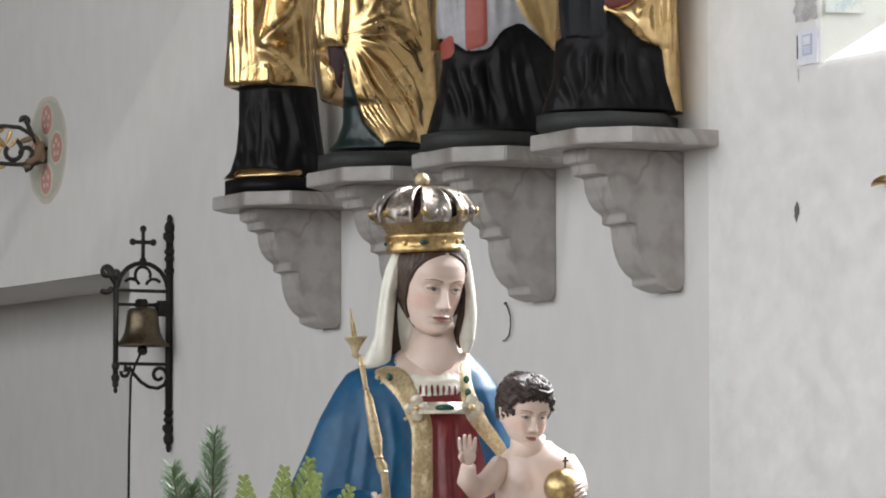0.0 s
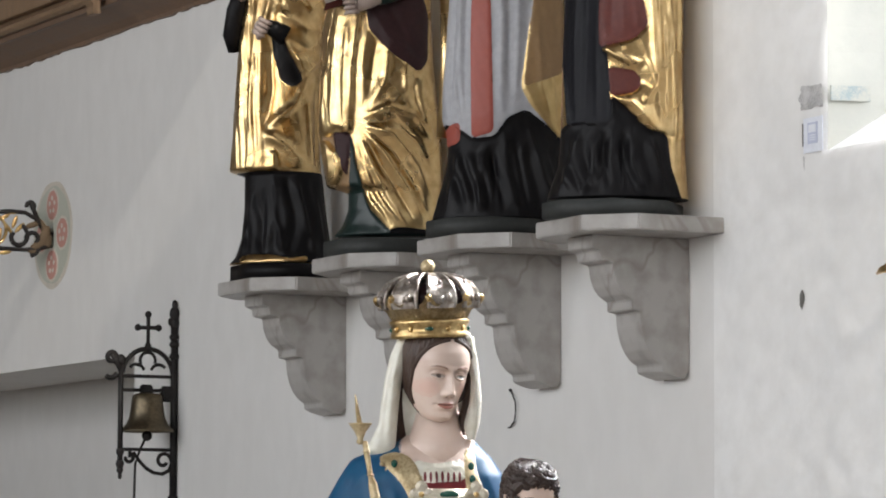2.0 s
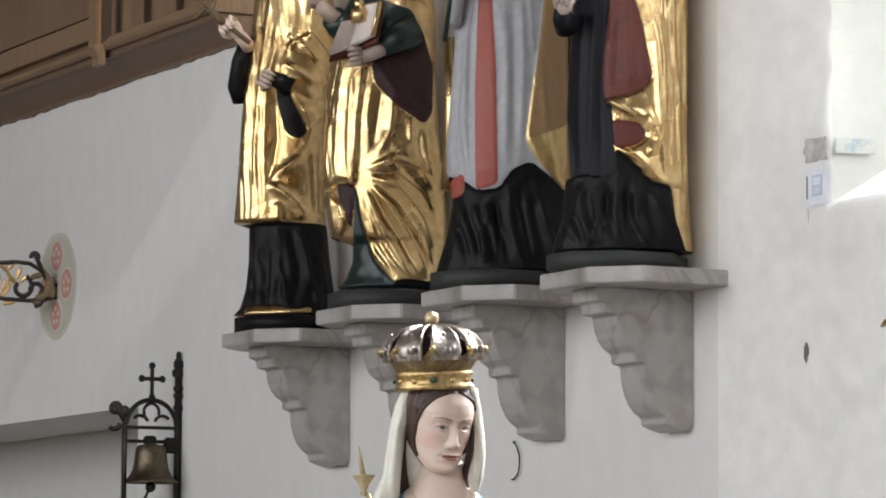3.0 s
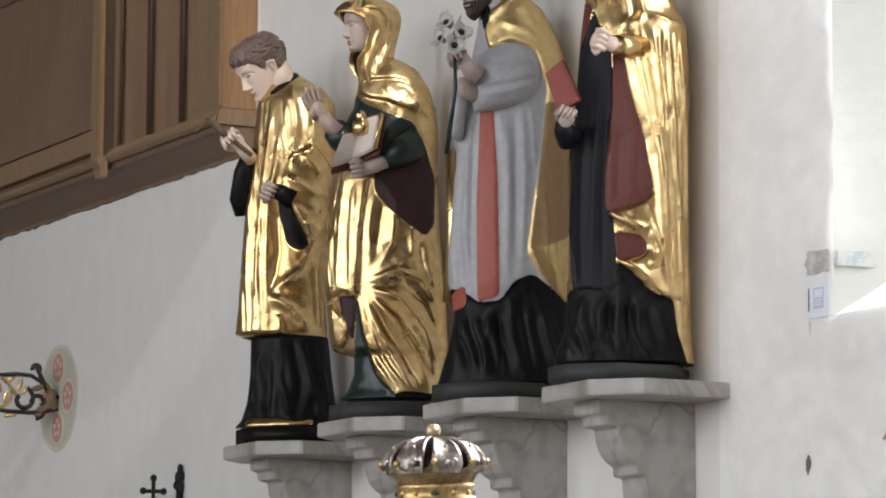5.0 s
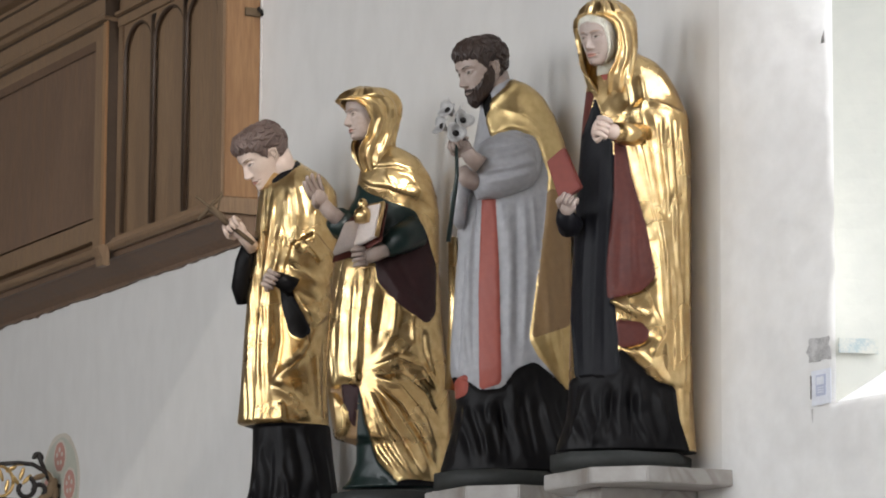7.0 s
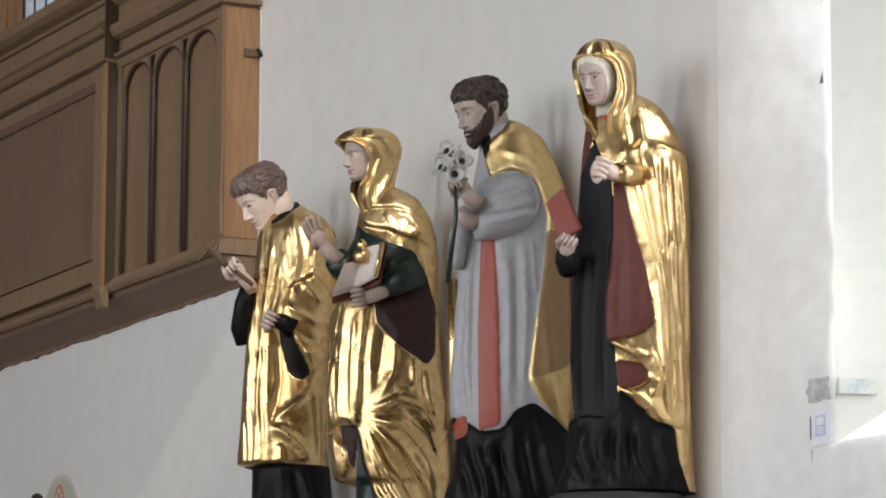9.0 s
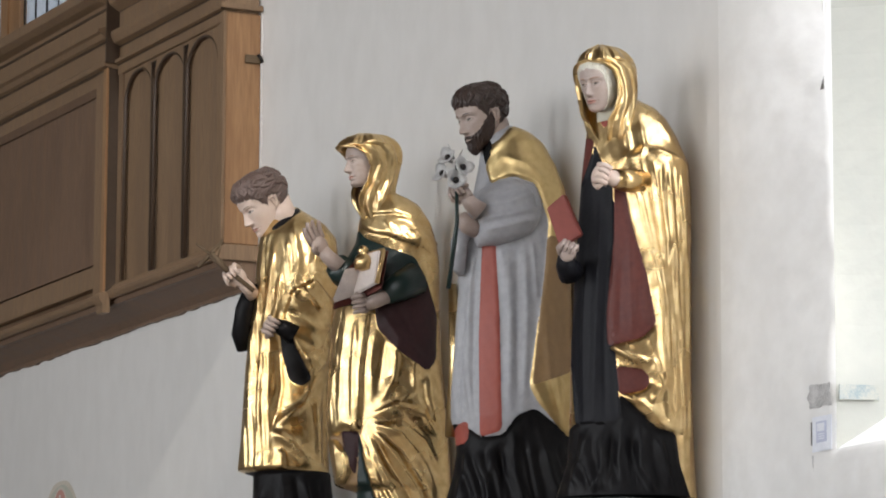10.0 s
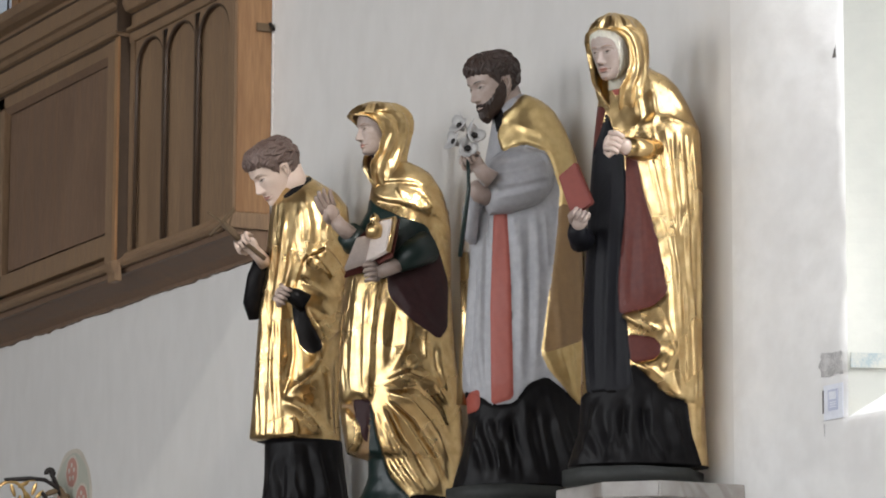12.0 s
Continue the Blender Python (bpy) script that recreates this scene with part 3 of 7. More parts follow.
        ym = soft([(-1, 0.30), (-0.8, 0.16), (-0.5, 0.0), (0.0, -0.04), (1, 0.0)])
        power = 2 / soft([(-1, 1.95), (-0.6, 2.05), (-0.2, 2.3), (0.3, 2.35), (1, 2.0)])
        su, cu = np.sin(uu), np.cos(uu)
        x = w * np.sign(su) * np.abs(su) ** power
        yv = ym + np.where(cu > 0, (fr - ym), (bk + ym)) * np.sign(cu) * np.abs(cu) ** power
        front = np.clip(cu * 3, 0, 1)
        ax = np.abs(x)

        def g(x0, z0, sx, sz):
            return np.exp(-((ax - x0) / sx) ** 2 - ((zz - z0) / sz) ** 2)

        def curve(hs, vals):
            return np.interp(zz, hs, vals)
        ridge = curve([-0.47, -0.44, -0.40, -0.35, -0.30, -0.2, -0.1, 0.0, 0.09, 0.22], [0, 0.05, 0.165, 0.235, 0.235, 0.180, 0.125, 0.080, 0.05, 0.0])
        thin = curve([-0.45, -0.38, -0.30, -0.15, 0.0, 0.15], [0.105, 0.105, 0.09, 0.070, 0.062, 0.085])
        push = nose * ridge * np.exp(-(ax / thin) ** 2.3) + nose * 0.085 * g(0.105, -0.375, 0.048, 0.050)
        push += -0.105 * g(0.20, 0.035, 0.13, 0.085) - 0.050 * g(0.34, 0.02, 0.10, 0.09)
        ball_ = 1 - ((ax - 0.265) / 0.150) ** 2 - ((zz - 0.005) / 0.095) ** 2
        push += 0.078 * np.sqrt(np.clip(ball_, 0, 1))
        s_eye = np.clip(1 - ((ax - 0.265) / 0.155) ** 2, 0, 1)
        push += 0.016 * np.exp(-((zz - (0.005 + lids * s_eye)) / 0.013) ** 2) * (s_eye > 0) + 0.008 * np.exp(-((zz + 0.022 + 0.030 * s_eye) / 0.012) ** 2) * (s_eye > 0)
        push += (0.035 - 0.02 * young) * g(0.26, 0.165, 0.20, 0.05) + 0.030 * g(0.43, -0.16, 0.15, 0.14) + 0.05 * young * g(0.36, -0.42, 0.17, 0.17) - 0.016 * (1 - young) * g(0.40, -0.52, 0.12, 0.14)
        lip = np.clip(1 - (ax / 0.22) ** 2, 0, 1)
        push += 0.048 * lip * np.exp(-((zz + 0.572) / 0.030) ** 2) + 0.055 * np.clip(1 - (ax / 0.19) ** 2, 0, 1) * np.exp(-((zz + 0.658) / 0.034) ** 2)
        push += -0.040 * (ax < 0.23) * np.exp(-((zz + 0.612) / 0.013) ** 2) - 0.03 * g(0.235, -0.612, 0.04, 0.04)
        push += -0.030 * g(0, -0.745, 0.17, 0.035) + 0.045 * g(0, -0.875, 0.16, 0.075) - 0.015 * g(0, -0.505, 0.030, 0.04)
        push *= front
        deg = np.degrees(np.abs(uu))
        grow, drop = np.zeros(x.shape), np.zeros(x.shape)
        is_hair = np.zeros(x.shape, bool)
        if line:
            low = np.interp(deg, [p[0] for p in line], [p[1] for p in line]) + ragged * (0.022 * np.sin(uu * 23 + seed) + 0.016 * np.sin(uu * 41))
            is_hair = zz > low
            fall = np.clip((zz - low) / 0.16, 0, 1) ** 0.6
            comb = np.abs(np.sin(12 * uu + wave * 0.6 * np.sin(3.4 * zz + seed) + 1.3 * np.sin(5 * uu)))
            comb += 0.6 * np.abs(np.sin(23 * uu + wave * 0.8 * np.sin(4.1 * zz + 2 * seed)))
            grow += np.where(is_hair, fall * (thick + 0.030 * comb), 0)
        if beard:
            edge = np.interp(deg, [0, 10, 18, 30, 48, 62, 76, 84], [-0.50, -0.50, -0.53, -0.50, -0.40, -0.26, -0.05, 0.02]) + 0.018 * np.sin(uu * 34)
            mouth = np.hypot(ax / 0.15, (zz + 0.628) / 0.042) < 1
            chin = (zz < edge) & (deg < 92) & ~mouth
            depth = np.clip((edge - zz) / 0.16, 0, 1) ** 0.7
            comb = np.abs(np.sin(15 * uu + 2.2 * np.sin(7 * zz))) * np.abs(np.cos(8 * zz + 2 * np.sin(9 * uu)))
            grow += np.where(chin, depth * (0.035 + 0.05 * comb) + 0.12 * np.clip(-zz - 0.70, 0, 0.3) * (deg < 70), 0)
            drop += np.where(chin, 0.17 * np.clip((-zz - 0.74) / 0.26, 0, 1) * np.clip(1.35 - deg / 60, 0, 1), 0)
        hh = size / 2
        out = 1 + grow
        p = np.stack([x * out, -(yv * out + push * (1 - 0.6 * (grow > 0.03))), zz * (1 + 0.8 * np.where(zz > 0, grow, 0.0)) - drop], -1) * hh
        m = Matrix.Translation(at) @ Euler((radians(nod), radians(tilt), radians(turn)), "XYZ").to_matrix().to_4x4()
        M = np.array(m)
        v = p.reshape(-1, 3) @ M[:3, :3].T + M[:3, 3]
        i, j = np.meshgrid(np.arange(nv - 1), np.arange(nu), indexing="ij")
        a, b = i * nu + j, i * nu + (j + 1) % nu
        f = np.stack([a, a + nu, b + nu, b], -1).reshape(-1, 4)

        def mid(q):
            return q.reshape(-1)[f].mean(1)
        cx, cz, ff = mid(x), mid(zz), mid(front) > 0.5
        ax = np.abs(cx)
        slots = np.full(len(f), self.slot(skin))
        if cheeks:
            for mat, r in zip(cheeks, (1.25, 0.8)):
                slots[ff & (np.hypot((ax - 0.40) / (0.16 * r), (cz + 0.28) / (0.17 * r)) + 0.08 * np.sin(cx * 60) * np.sin(cz * 50) < 1)] = self.slot(mat)
        upper = -0.545 - 0.045 * (ax / 0.2) ** 1.2 - 0.014 * np.exp(-(ax / 0.035) ** 2)
        lower = -0.690 + 0.075 * (ax / 0.2) ** 2
        slots[ff & (ax < 0.175) & (cz < upper) & (cz > lower)] = self.slot(skin if beard else LIP)
        slots[ff & (ax < 0.18) & (np.abs(cz + 0.613) < 0.008)] = self.slot(brow or BROW)
        slots[ff & (np.hypot((ax - 0.062) / 0.030, (cz + 0.432) / 0.014) < 1)] = self.slot(BROW)
        arch = 0.165 + 0.040 * np.sin(np.clip((ax - 0.10) / 0.34, 0, 1) * math.pi * 0.85) - 0.010
        slots[ff & (np.abs(cz - arch) < 0.019 * np.clip((0.46 - ax) / 0.12, 0.35, 1)) & (ax > 0.11) & (ax < 0.45)] = self.slot(brow or BROW)
        s_eye = np.clip(1 - ((ax - 0.265) / 0.135) ** 2, 0, 1)
        top, bottom = 0.002 + lids * s_eye, -0.018 - 0.026 * s_eye
        in_eye = ff & (s_eye > 0) & (cz < top) & (cz > bottom)
        slots[in_eye] = self.slot(EYE_WHITE)
        slots[in_eye & (np.hypot((ax - 0.262) / 0.052, (cz - 0.004) / 0.050) < 1)] = self.slot(IRIS)
        slots[ff & (s_eye > 0) & (cz >= top) & (cz < top + 0.013)] = self.slot(brow or BROW)
        if line:
            slots[is_hair.reshape(-1)[f].mean(1) > 0.5] = self.slot(hair)
        if beard:
            slots[chin.reshape(-1)[f].mean(1) > 0.5] = self.slot(beard)
        self.arrays(v, [tuple(q) for q in f], list(slots))
        grid = v.reshape(nv, nu, 3)
        centre = np.array(m @ Vector((0, 0, 0.1 * hh)))
        if roll:
            ds, zs = np.array(line[:-1]).T
            zq = np.linspace(zs[0] - 0.01, -0.70, 24)
            for sgn in (-1, 1):
                pts = []
                for h, q in zip(zq, np.interp(-zq, -zs, ds)):
                    r = int(np.argmin(np.abs(zz[:, 0] - h)))
                    pts.append(Vector(grid[r, int(np.argmin(np.abs(uu[0] - sgn * radians(q))))]))
                pts = [pts[0]] + [(a + 2 * b + c) / 4 for a, b, c in zip(pts, pts[1:], pts[2:])] + [pts[-1]]
                self.limb(pts, roll * hh, hair, 10)
        rng = random.Random(seed)
        made = 0
        while made < locks:
            r0, c0 = rng.randrange(6, nv - lock_len), rng.randrange(nu)
            rows = list(range(r0, r0 + lock_len, max(3, lock_len // 9)))
            if not is_hair[rows[-1], c0]:
                continue
            phase = rng.uniform(0, 6)
            pts = []
            for k, r in enumerate(rows):
                q = grid[r, int(c0 + wave * math.sin(phase + k * 0.95)) % nu]
                pts.append(q + (q - centre) / np.linalg.norm(q - centre) * hh * 0.012)
            n = len(pts)
            self.limb([Vector(q) for q in pts], [hh * (0.022 + 0.045 * math.sin(math.pi * (k + 0.4) / (n + 0.3))) for k in range(n)], hair, 6)
            made += 1
        for sx in (-1, 1) if ears else ():
            e = wide * hh
            rim = [(sx * e * (0.63 + d), y * hh, h * hh) for d, y, h in ((0.01, 0.02, -0.08), (0.06, -0.01, 0.07), (0.09, 0.09, 0.11), (0.10, 0.17, 0.03), (0.08, 0.15, -0.12), (0.04, 0.08, -0.24), (0.01, 0.03, -0.27))]
            self.limb([m @ Vector(q) for q in rim], [hh * r for r in (0.03, 0.04, 0.045, 0.045, 0.04, 0.05, 0.04)], skin, 8)
            self.lump(m @ Vector((sx * e * 0.63, 0.09 * hh, -0.07 * hh)), hh * 0.14, skin, (0.35, 0.62, 1.15), (nod, tilt, turn + sx * 14), 12)
        return m

    def hood(self, at, size, turn, nod, mat, opening, sides, low, tilt=0.0, jut=0.12, folds=7, relief=0.045, seed=1.0, rim=0.05):
        """A hood or veil round a head: opening is (height, degrees left free before the face), sides is (height, half width, front, back)."""
        nv, nu = 130, 120
        top = sides[-1][0]
        tz = np.linspace(0, 1, nv)
        z1 = top - (top - low) * tz ** 1.25
        hs = np.array([r[0] for r in sides])

        def smooth(k):
            fine = np.linspace(hs[0], hs[-1], 301)
            c = np.interp(fine, hs, [r[k] for r in sides])
            for _ in range(3):
                c[1:-1] = np.convolve(np.pad(c, 6, mode="edge"), np.ones(13) / 13, "valid")[1:-1]
            return np.interp(z1, fine, c)[:, None]
        w, fr, bk = smooth(1), smooth(2), smooth(3)
        end = np.sqrt(np.clip((top - z1) / 0.13, 0.0004, 1))[:, None]
        w, fr, bk = w * end, fr * end, bk * end
        o = np.radians(np.interp(z1, [p[0] for p in opening], [p[1] for p in opening]))[:, None]
        s = np.linspace(0, 1, nu)[None]
        u = o + (2 * math.pi - 2 * o) * s
        from_edge = np.minimum(s, 1 - s) * 2
        lift = relief * np.sin(from_edge ** 0.8 * folds * math.pi + 0.7 * np.sin(3 * z1[:, None] + seed) + seed) * np.clip((top - z1[:, None]) / 0.35, 0.1, 1)
        lift += 0.5 * relief * np.abs(np.sin(from_edge * folds * 5.1 + 1.6 * np.sin(2.2 * z1[:, None] + 2 * seed)))
        lift += rim * np.exp(-(from_edge / 0.05) ** 2)
        cu = np.cos(u)
        hh = size / 2
        y = np.where(cu > 0, fr, bk) * np.sign(cu) * np.abs(cu) ** 0.92 + jut * np.exp(-(from_edge / 0.14) ** 2)
        p = np.stack([(w + lift) * np.sin(u), -(y + lift * cu), np.repeat(z1[:, None], nu, 1) + 0.25 * lift], -1)
        inner = np.stack([(w - 0.07 + 0 * lift) * np.sin(u), -(y - 0.02 - 0.07 * cu), np.repeat(z1[:, None], nu, 1) - 0.05], -1)
        p = np.concatenate([p, inner[:, ::-1]], 1) * hh
        n2 = 2 * nu
        m = Matrix.Translation(at) @ Euler((radians(nod), radians(tilt), radians(turn)), "XYZ").to_matrix().to_4x4()
        M = np.array(m)
        v = p.reshape(-1, 3) @ M[:3, :3].T + M[:3, 3]
        i, j = np.meshgrid(np.arange(nv - 1), np.arange(n2), indexing="ij")
        a, b = i * n2 + j, i * n2 + (j + 1) % n2
        f = np.stack([a, a + n2, b + n2, b], -1).reshape(-1, 4)
        self.arrays(v, [tuple(q) for q in f], [self.slot(mat)] * len(f))

    def fist(self, at, size, turn, mat, open_=False):
        """A hand: palm, four fingers of three joints each, and a thumb. turn: its Euler angles."""
        m = pose(*at, *turn)
        self.lump(m @ Vector((0, 0, 0)), size * 0.42, mat, (0.95, 0.5, 1.05), turn, 14)
        for k in range(4):
            x = (k - 1.5) * size * 0.21
            ln = size * (0.92, 1.05, 1.0, 0.8)[k]
            if open_:
                pts = [(x, 0, size * 0.2), (x * 1.15, -0.03 * size, size * 0.2 + ln * 0.35), (x * 1.25, -0.10 * size, size * 0.2 + ln * 0.66), (x * 1.3, -0.22 * size, size * 0.2 + ln * 0.85)]
            else:
                pts = [(x, 0.05 * size, size * 0.25), (x, -0.22 * size, size * 0.48), (x, -0.45 * size, size * 0.30), (x, -0.42 * size, size * 0.02)]
            self.limb([m @ Vector(p) for p in pts], [size * 0.115, size * 0.11, size * 0.10, size * 0.07], mat, 8)
        self.limb([m @ Vector(p) for p in ((-size * 0.3, 0, -size * 0.2), (-size * 0.48, -size * 0.18, size * 0.05), (-size * 0.40, -size * 0.32, size * 0.3))], [size * 0.13, size * 0.12, size * 0.08], mat, 8)

    def finish(self, name, m, label, category="statue", group=""):
        v = np.concatenate(self.verts) * 0.01
        ob = mesh_object(name, v, self.faces, self.mats, self.slots, True, None, m)
        return tagged(ob, label, category, group)


# ---- the four gilded saints on their corbels ----


def plinth(fig, wide, deep, high, mat, shift=0.0):
    """The dark octagonal foot under a figure, square to the wall."""
    bm = bmesh.new()
    c = 0.28 * wide
    w, d = wide / 2, deep / 2
    ring = [(-w, -d + c), (-w + c, -d), (w - c, -d), (w, -d + c), (w, d - c), (w - c, d), (-w + c, d), (-w, d - c)]
    prism(bm, ring, "z", -high, 0.0, 0.3)
    bmesh.ops.transform(bm, matrix=pose(shift, 0, 0, 0, 0, 26.8), verts=bm.verts)
    fig.add(bm, mat)


CROPPED = [(0, 0.42), (30, 0.40), (50, 0.36), (63, 0.20), (71, 0.00), (79, -0.12), (86, 0.14), (100, 0.10), (107, -0.35), (130, -0.50), (180, -0.55)]
CURLY = [(0, 0.50), (35, 0.46), (54, 0.34), (66, 0.10), (76, -0.20), (84, 0.06), (98, 0.04), (106, -0.40), (180, -0.50)]
PARTED = [(0, 0.76), (20, 0.72), (42, 0.60), (60, 0.38), (73, 0.04), (81, -0.40), (88, -1.1), (180, -1.1)]
WIMPLE = [(0, 0.54), (34, 0.49), (52, 0.30), (63, -0.20), (71, -1.1), (180, -1.1)]
young = Figure()
plinth(young, 34, 38, 6.0, BLACK)
young.drape([(136.7, -5.5, 1.8, 3.4), (134.1, -9.4, 6.2, 6.4), (130.4, -11.5, 12.2, 9.8), (124.9, -12.5, 16.6, 12.3), (114.0, -13.7, 18.0, 14.0), (103.1, -14.4, 18.1, 14.9), (94.4, -15.4, 16.8, 15.7), (85.7, -16.6, 15.2, 15.9), (64.1, -18.0, 14.5, 15.3), (46.9, -18.9, 14.2, 14.9), (35.1, -20.0, 14.8, 14.4), (34.6, -14.0, 15.2, 12.3), (21.2, -14.1, 16.6, 12.7), (10.5, -15.0, 18.2, 13.6), (3.1, -17.3, 19.3, 14.9), (0.5, -19.8, 19.3, 15.7)], GOLD,
    [(BLACK, 0.0, [(-23.0, 34.7), (22.9, 34.9), (23.1, -2.2), (-22.5, -2.4)]),
        (BLACK, 0.42, [(-8.0, 127.5), (-3.7, 131.0), (1.6, 136.7), (3.6, 135.0), (-2.0, 129.2), (-6.7, 126.2)]),
        (GOLD, 1.91, [(0.8, 103.0), (9.4, 107.4), (16.4, 98.7), (15.3, 77.0), (8.5, 70.1), (3.2, 79.2), (-3.3, 90.4)]),
        (BLACK, -0.64, [(-4.0, 88.9), (-0.7, 87.8), (3.2, 79.2), (8.5, 69.2), (4.6, 66.2), (0.1, 68.3), (-3.2, 79.2)]),
        (GOLD, 0.42, [(-15.2, 3.0), (-8.8, 3.6), (-2.4, 3.2), (4.0, 1.9), (10.3, 3.2), (10.4, 0.7), (-15.1, 0.2)])],
    [([(-10.2, 124.8), (-11.6, 103.0), (-13.6, 85.6), (-14.6, 64.0), (-15.5, 34.8)], 1.47, 1.53),
        ([(-6.3, 124.8), (-7.4, 107.4), (-9.7, 87.8), (-11.2, 64.0), (-11.7, 34.8)], 1.47, 1.7),
        ([(-13.7, 94.3), (-15.9, 64.0), (-17.2, 34.7)], 1.22, 1.36),
        ([(-3.6, 113.9), (-4.5, 98.7), (-7.6, 85.6), (-8.2, 64.0), (-7.4, 34.8)], 1.71, 1.53),
        ([(0.6, 129.2), (2.9, 113.9), (0.9, 98.7)], 1.95, 1.53),
        ([(6.0, 129.3), (9.3, 118.3), (8.6, 103.1)], 1.95, 1.36),
        ([(-1.5, 122.7), (-0.5, 107.4)], 1.22, 1.19),
        ([(-4.3, 85.6), (-3.1, 66.2), (-5.5, 51.1)], 2.44, -2.04),
        ([(-6.1, 48.9), (1.4, 44.7), (10.1, 35.7)], 2.93, 2.04),
        ([(-5.0, 51.1), (5.6, 59.7), (12.9, 77.0)], 2.2, 1.36),
        ([(-2.8, 42.5), (-2.7, 34.8)], 1.95, 1.36),
        ([(9.8, 64.1), (11.8, 34.8)], 1.71, 1.36),
        ([(13.0, 66.2), (13.1, 34.8)], 1.22, -1.36),
        ([(-0.8, 94.3), (9.6, 87.9), (14.9, 89.0)], 1.71, 1.53),
        ([(1.0, 85.7), (10.7, 80.3), (14.8, 82.5)], 1.71, -1.53),
        ([(5.4, 77.0), (12.9, 74.9)], 1.47, 1.19),
        ([(5.2, 103.1), (12.8, 94.4)], 1.47, 1.36),
        ([(-9.1, 31.8), (-12.1, 16.8), (-15.1, 1.9)], 1.95, 1.36),
        ([(-2.7, 33.9), (-1.5, 16.8), (1.9, 1.9)], 1.95, 1.53),
        ([(5.8, 34.0), (9.2, 16.9), (13.5, 2.0)], 2.2, 1.53),
        ([(-5.9, 29.6), (-6.6, 1.9)], 1.47, -1.19),
        ([(12.2, 31.8), (16.7, 4.1)], 1.47, 1.02)],
    [([(-17.5, 4.2), (-13.6, 33.0), (15.0, 33.0), (19.0, 4.2)], 5.2, 1.3, 0.10),
        ([(-19.0, 34.7), (-16.3, 94.3), (-12.7, 124.8), (-8.0, 124.8), (-6.8, 94.3), (-8.3, 34.8)], 1.91, 0.68, 0.05)], seed=1.0)
young.limb([(-14.4, -6, 106.4), (-17.7, -5, 96.8), (-19.3, -2, 87.5), (-18.7, 0, 81.7)], [3.19, 3.61, 3.61, 2.12], BLACK)
young.limb([(-2.5, -4, 130.3), (-4.5, -3, 135.3), (-6.4, 0, 140.2)], [5.52, 5.1, 5.1], PALE_SKIN)
young.head((-11.4, -4, 138.0), 22.8, -62, 34, PALE_SKIN, BROWN_HAIR, 0, CROPPED, 0.09, 80, 44, 4.0, seed=3)
young.limb([(-14.2, -8, 101.7), (-16.6, -11, 104.5), (-19.1, -14, 106.8)], [2.76, 2.55, 2.34], PALE_SKIN)
young.fist((-19.9, -15, 107.7), 8.5, (20, -35, -30), PALE_SKIN)
young.limb([(1.8, -17, 85.3), (-2.5, -18, 87.8), (-5.8, -19, 88.9)], [3.82, 3.19, 2.55], BLACK)
young.fist((-7.1, -19, 88.5), 8.5, (70, -60, -20), SKIN)
young.finish("saint_statue", pose(-0.240, 12.800, 2.772, 0, 0, -26.8), "youthful saint statue in gilded surplice over black cassock", "statue", "saints on corbels")

bm = bmesh.new()
tube(bm, [(-13.7, -17, 102.1), (-30.9, -17, 115.8)], 0.9, 8)
tube(bm, [(-34.7, -17, 111.0), (-25.7, -17, 120.8)], 0.8, 8)
tube(bm, [(-23.5, -18.5, 109.1), (-26.5, -18.5, 112.5), (-29.5, -18.5, 116.0)], [1.0, 1.3, 0.6], 8)
tube(bm, [(-28.7, -18.5, 114.7), (-35.6, -18.5, 119.8)], 0.4, 6)
tube(bm, [(-27.4, -18.5, 114.0), (-25.8, -18.5, 121.6)], 0.4, 6)
bmesh.ops.scale(bm, vec=(0.01, 0.01, 0.01), verts=bm.verts)
tagged(part("crucifix", bm, BARK, smooth=True, m=pose(-0.240, 12.800, 2.772, 0, 0, -26.8)), "small dark wooden crucifix held by the youthful saint", "crucifix")

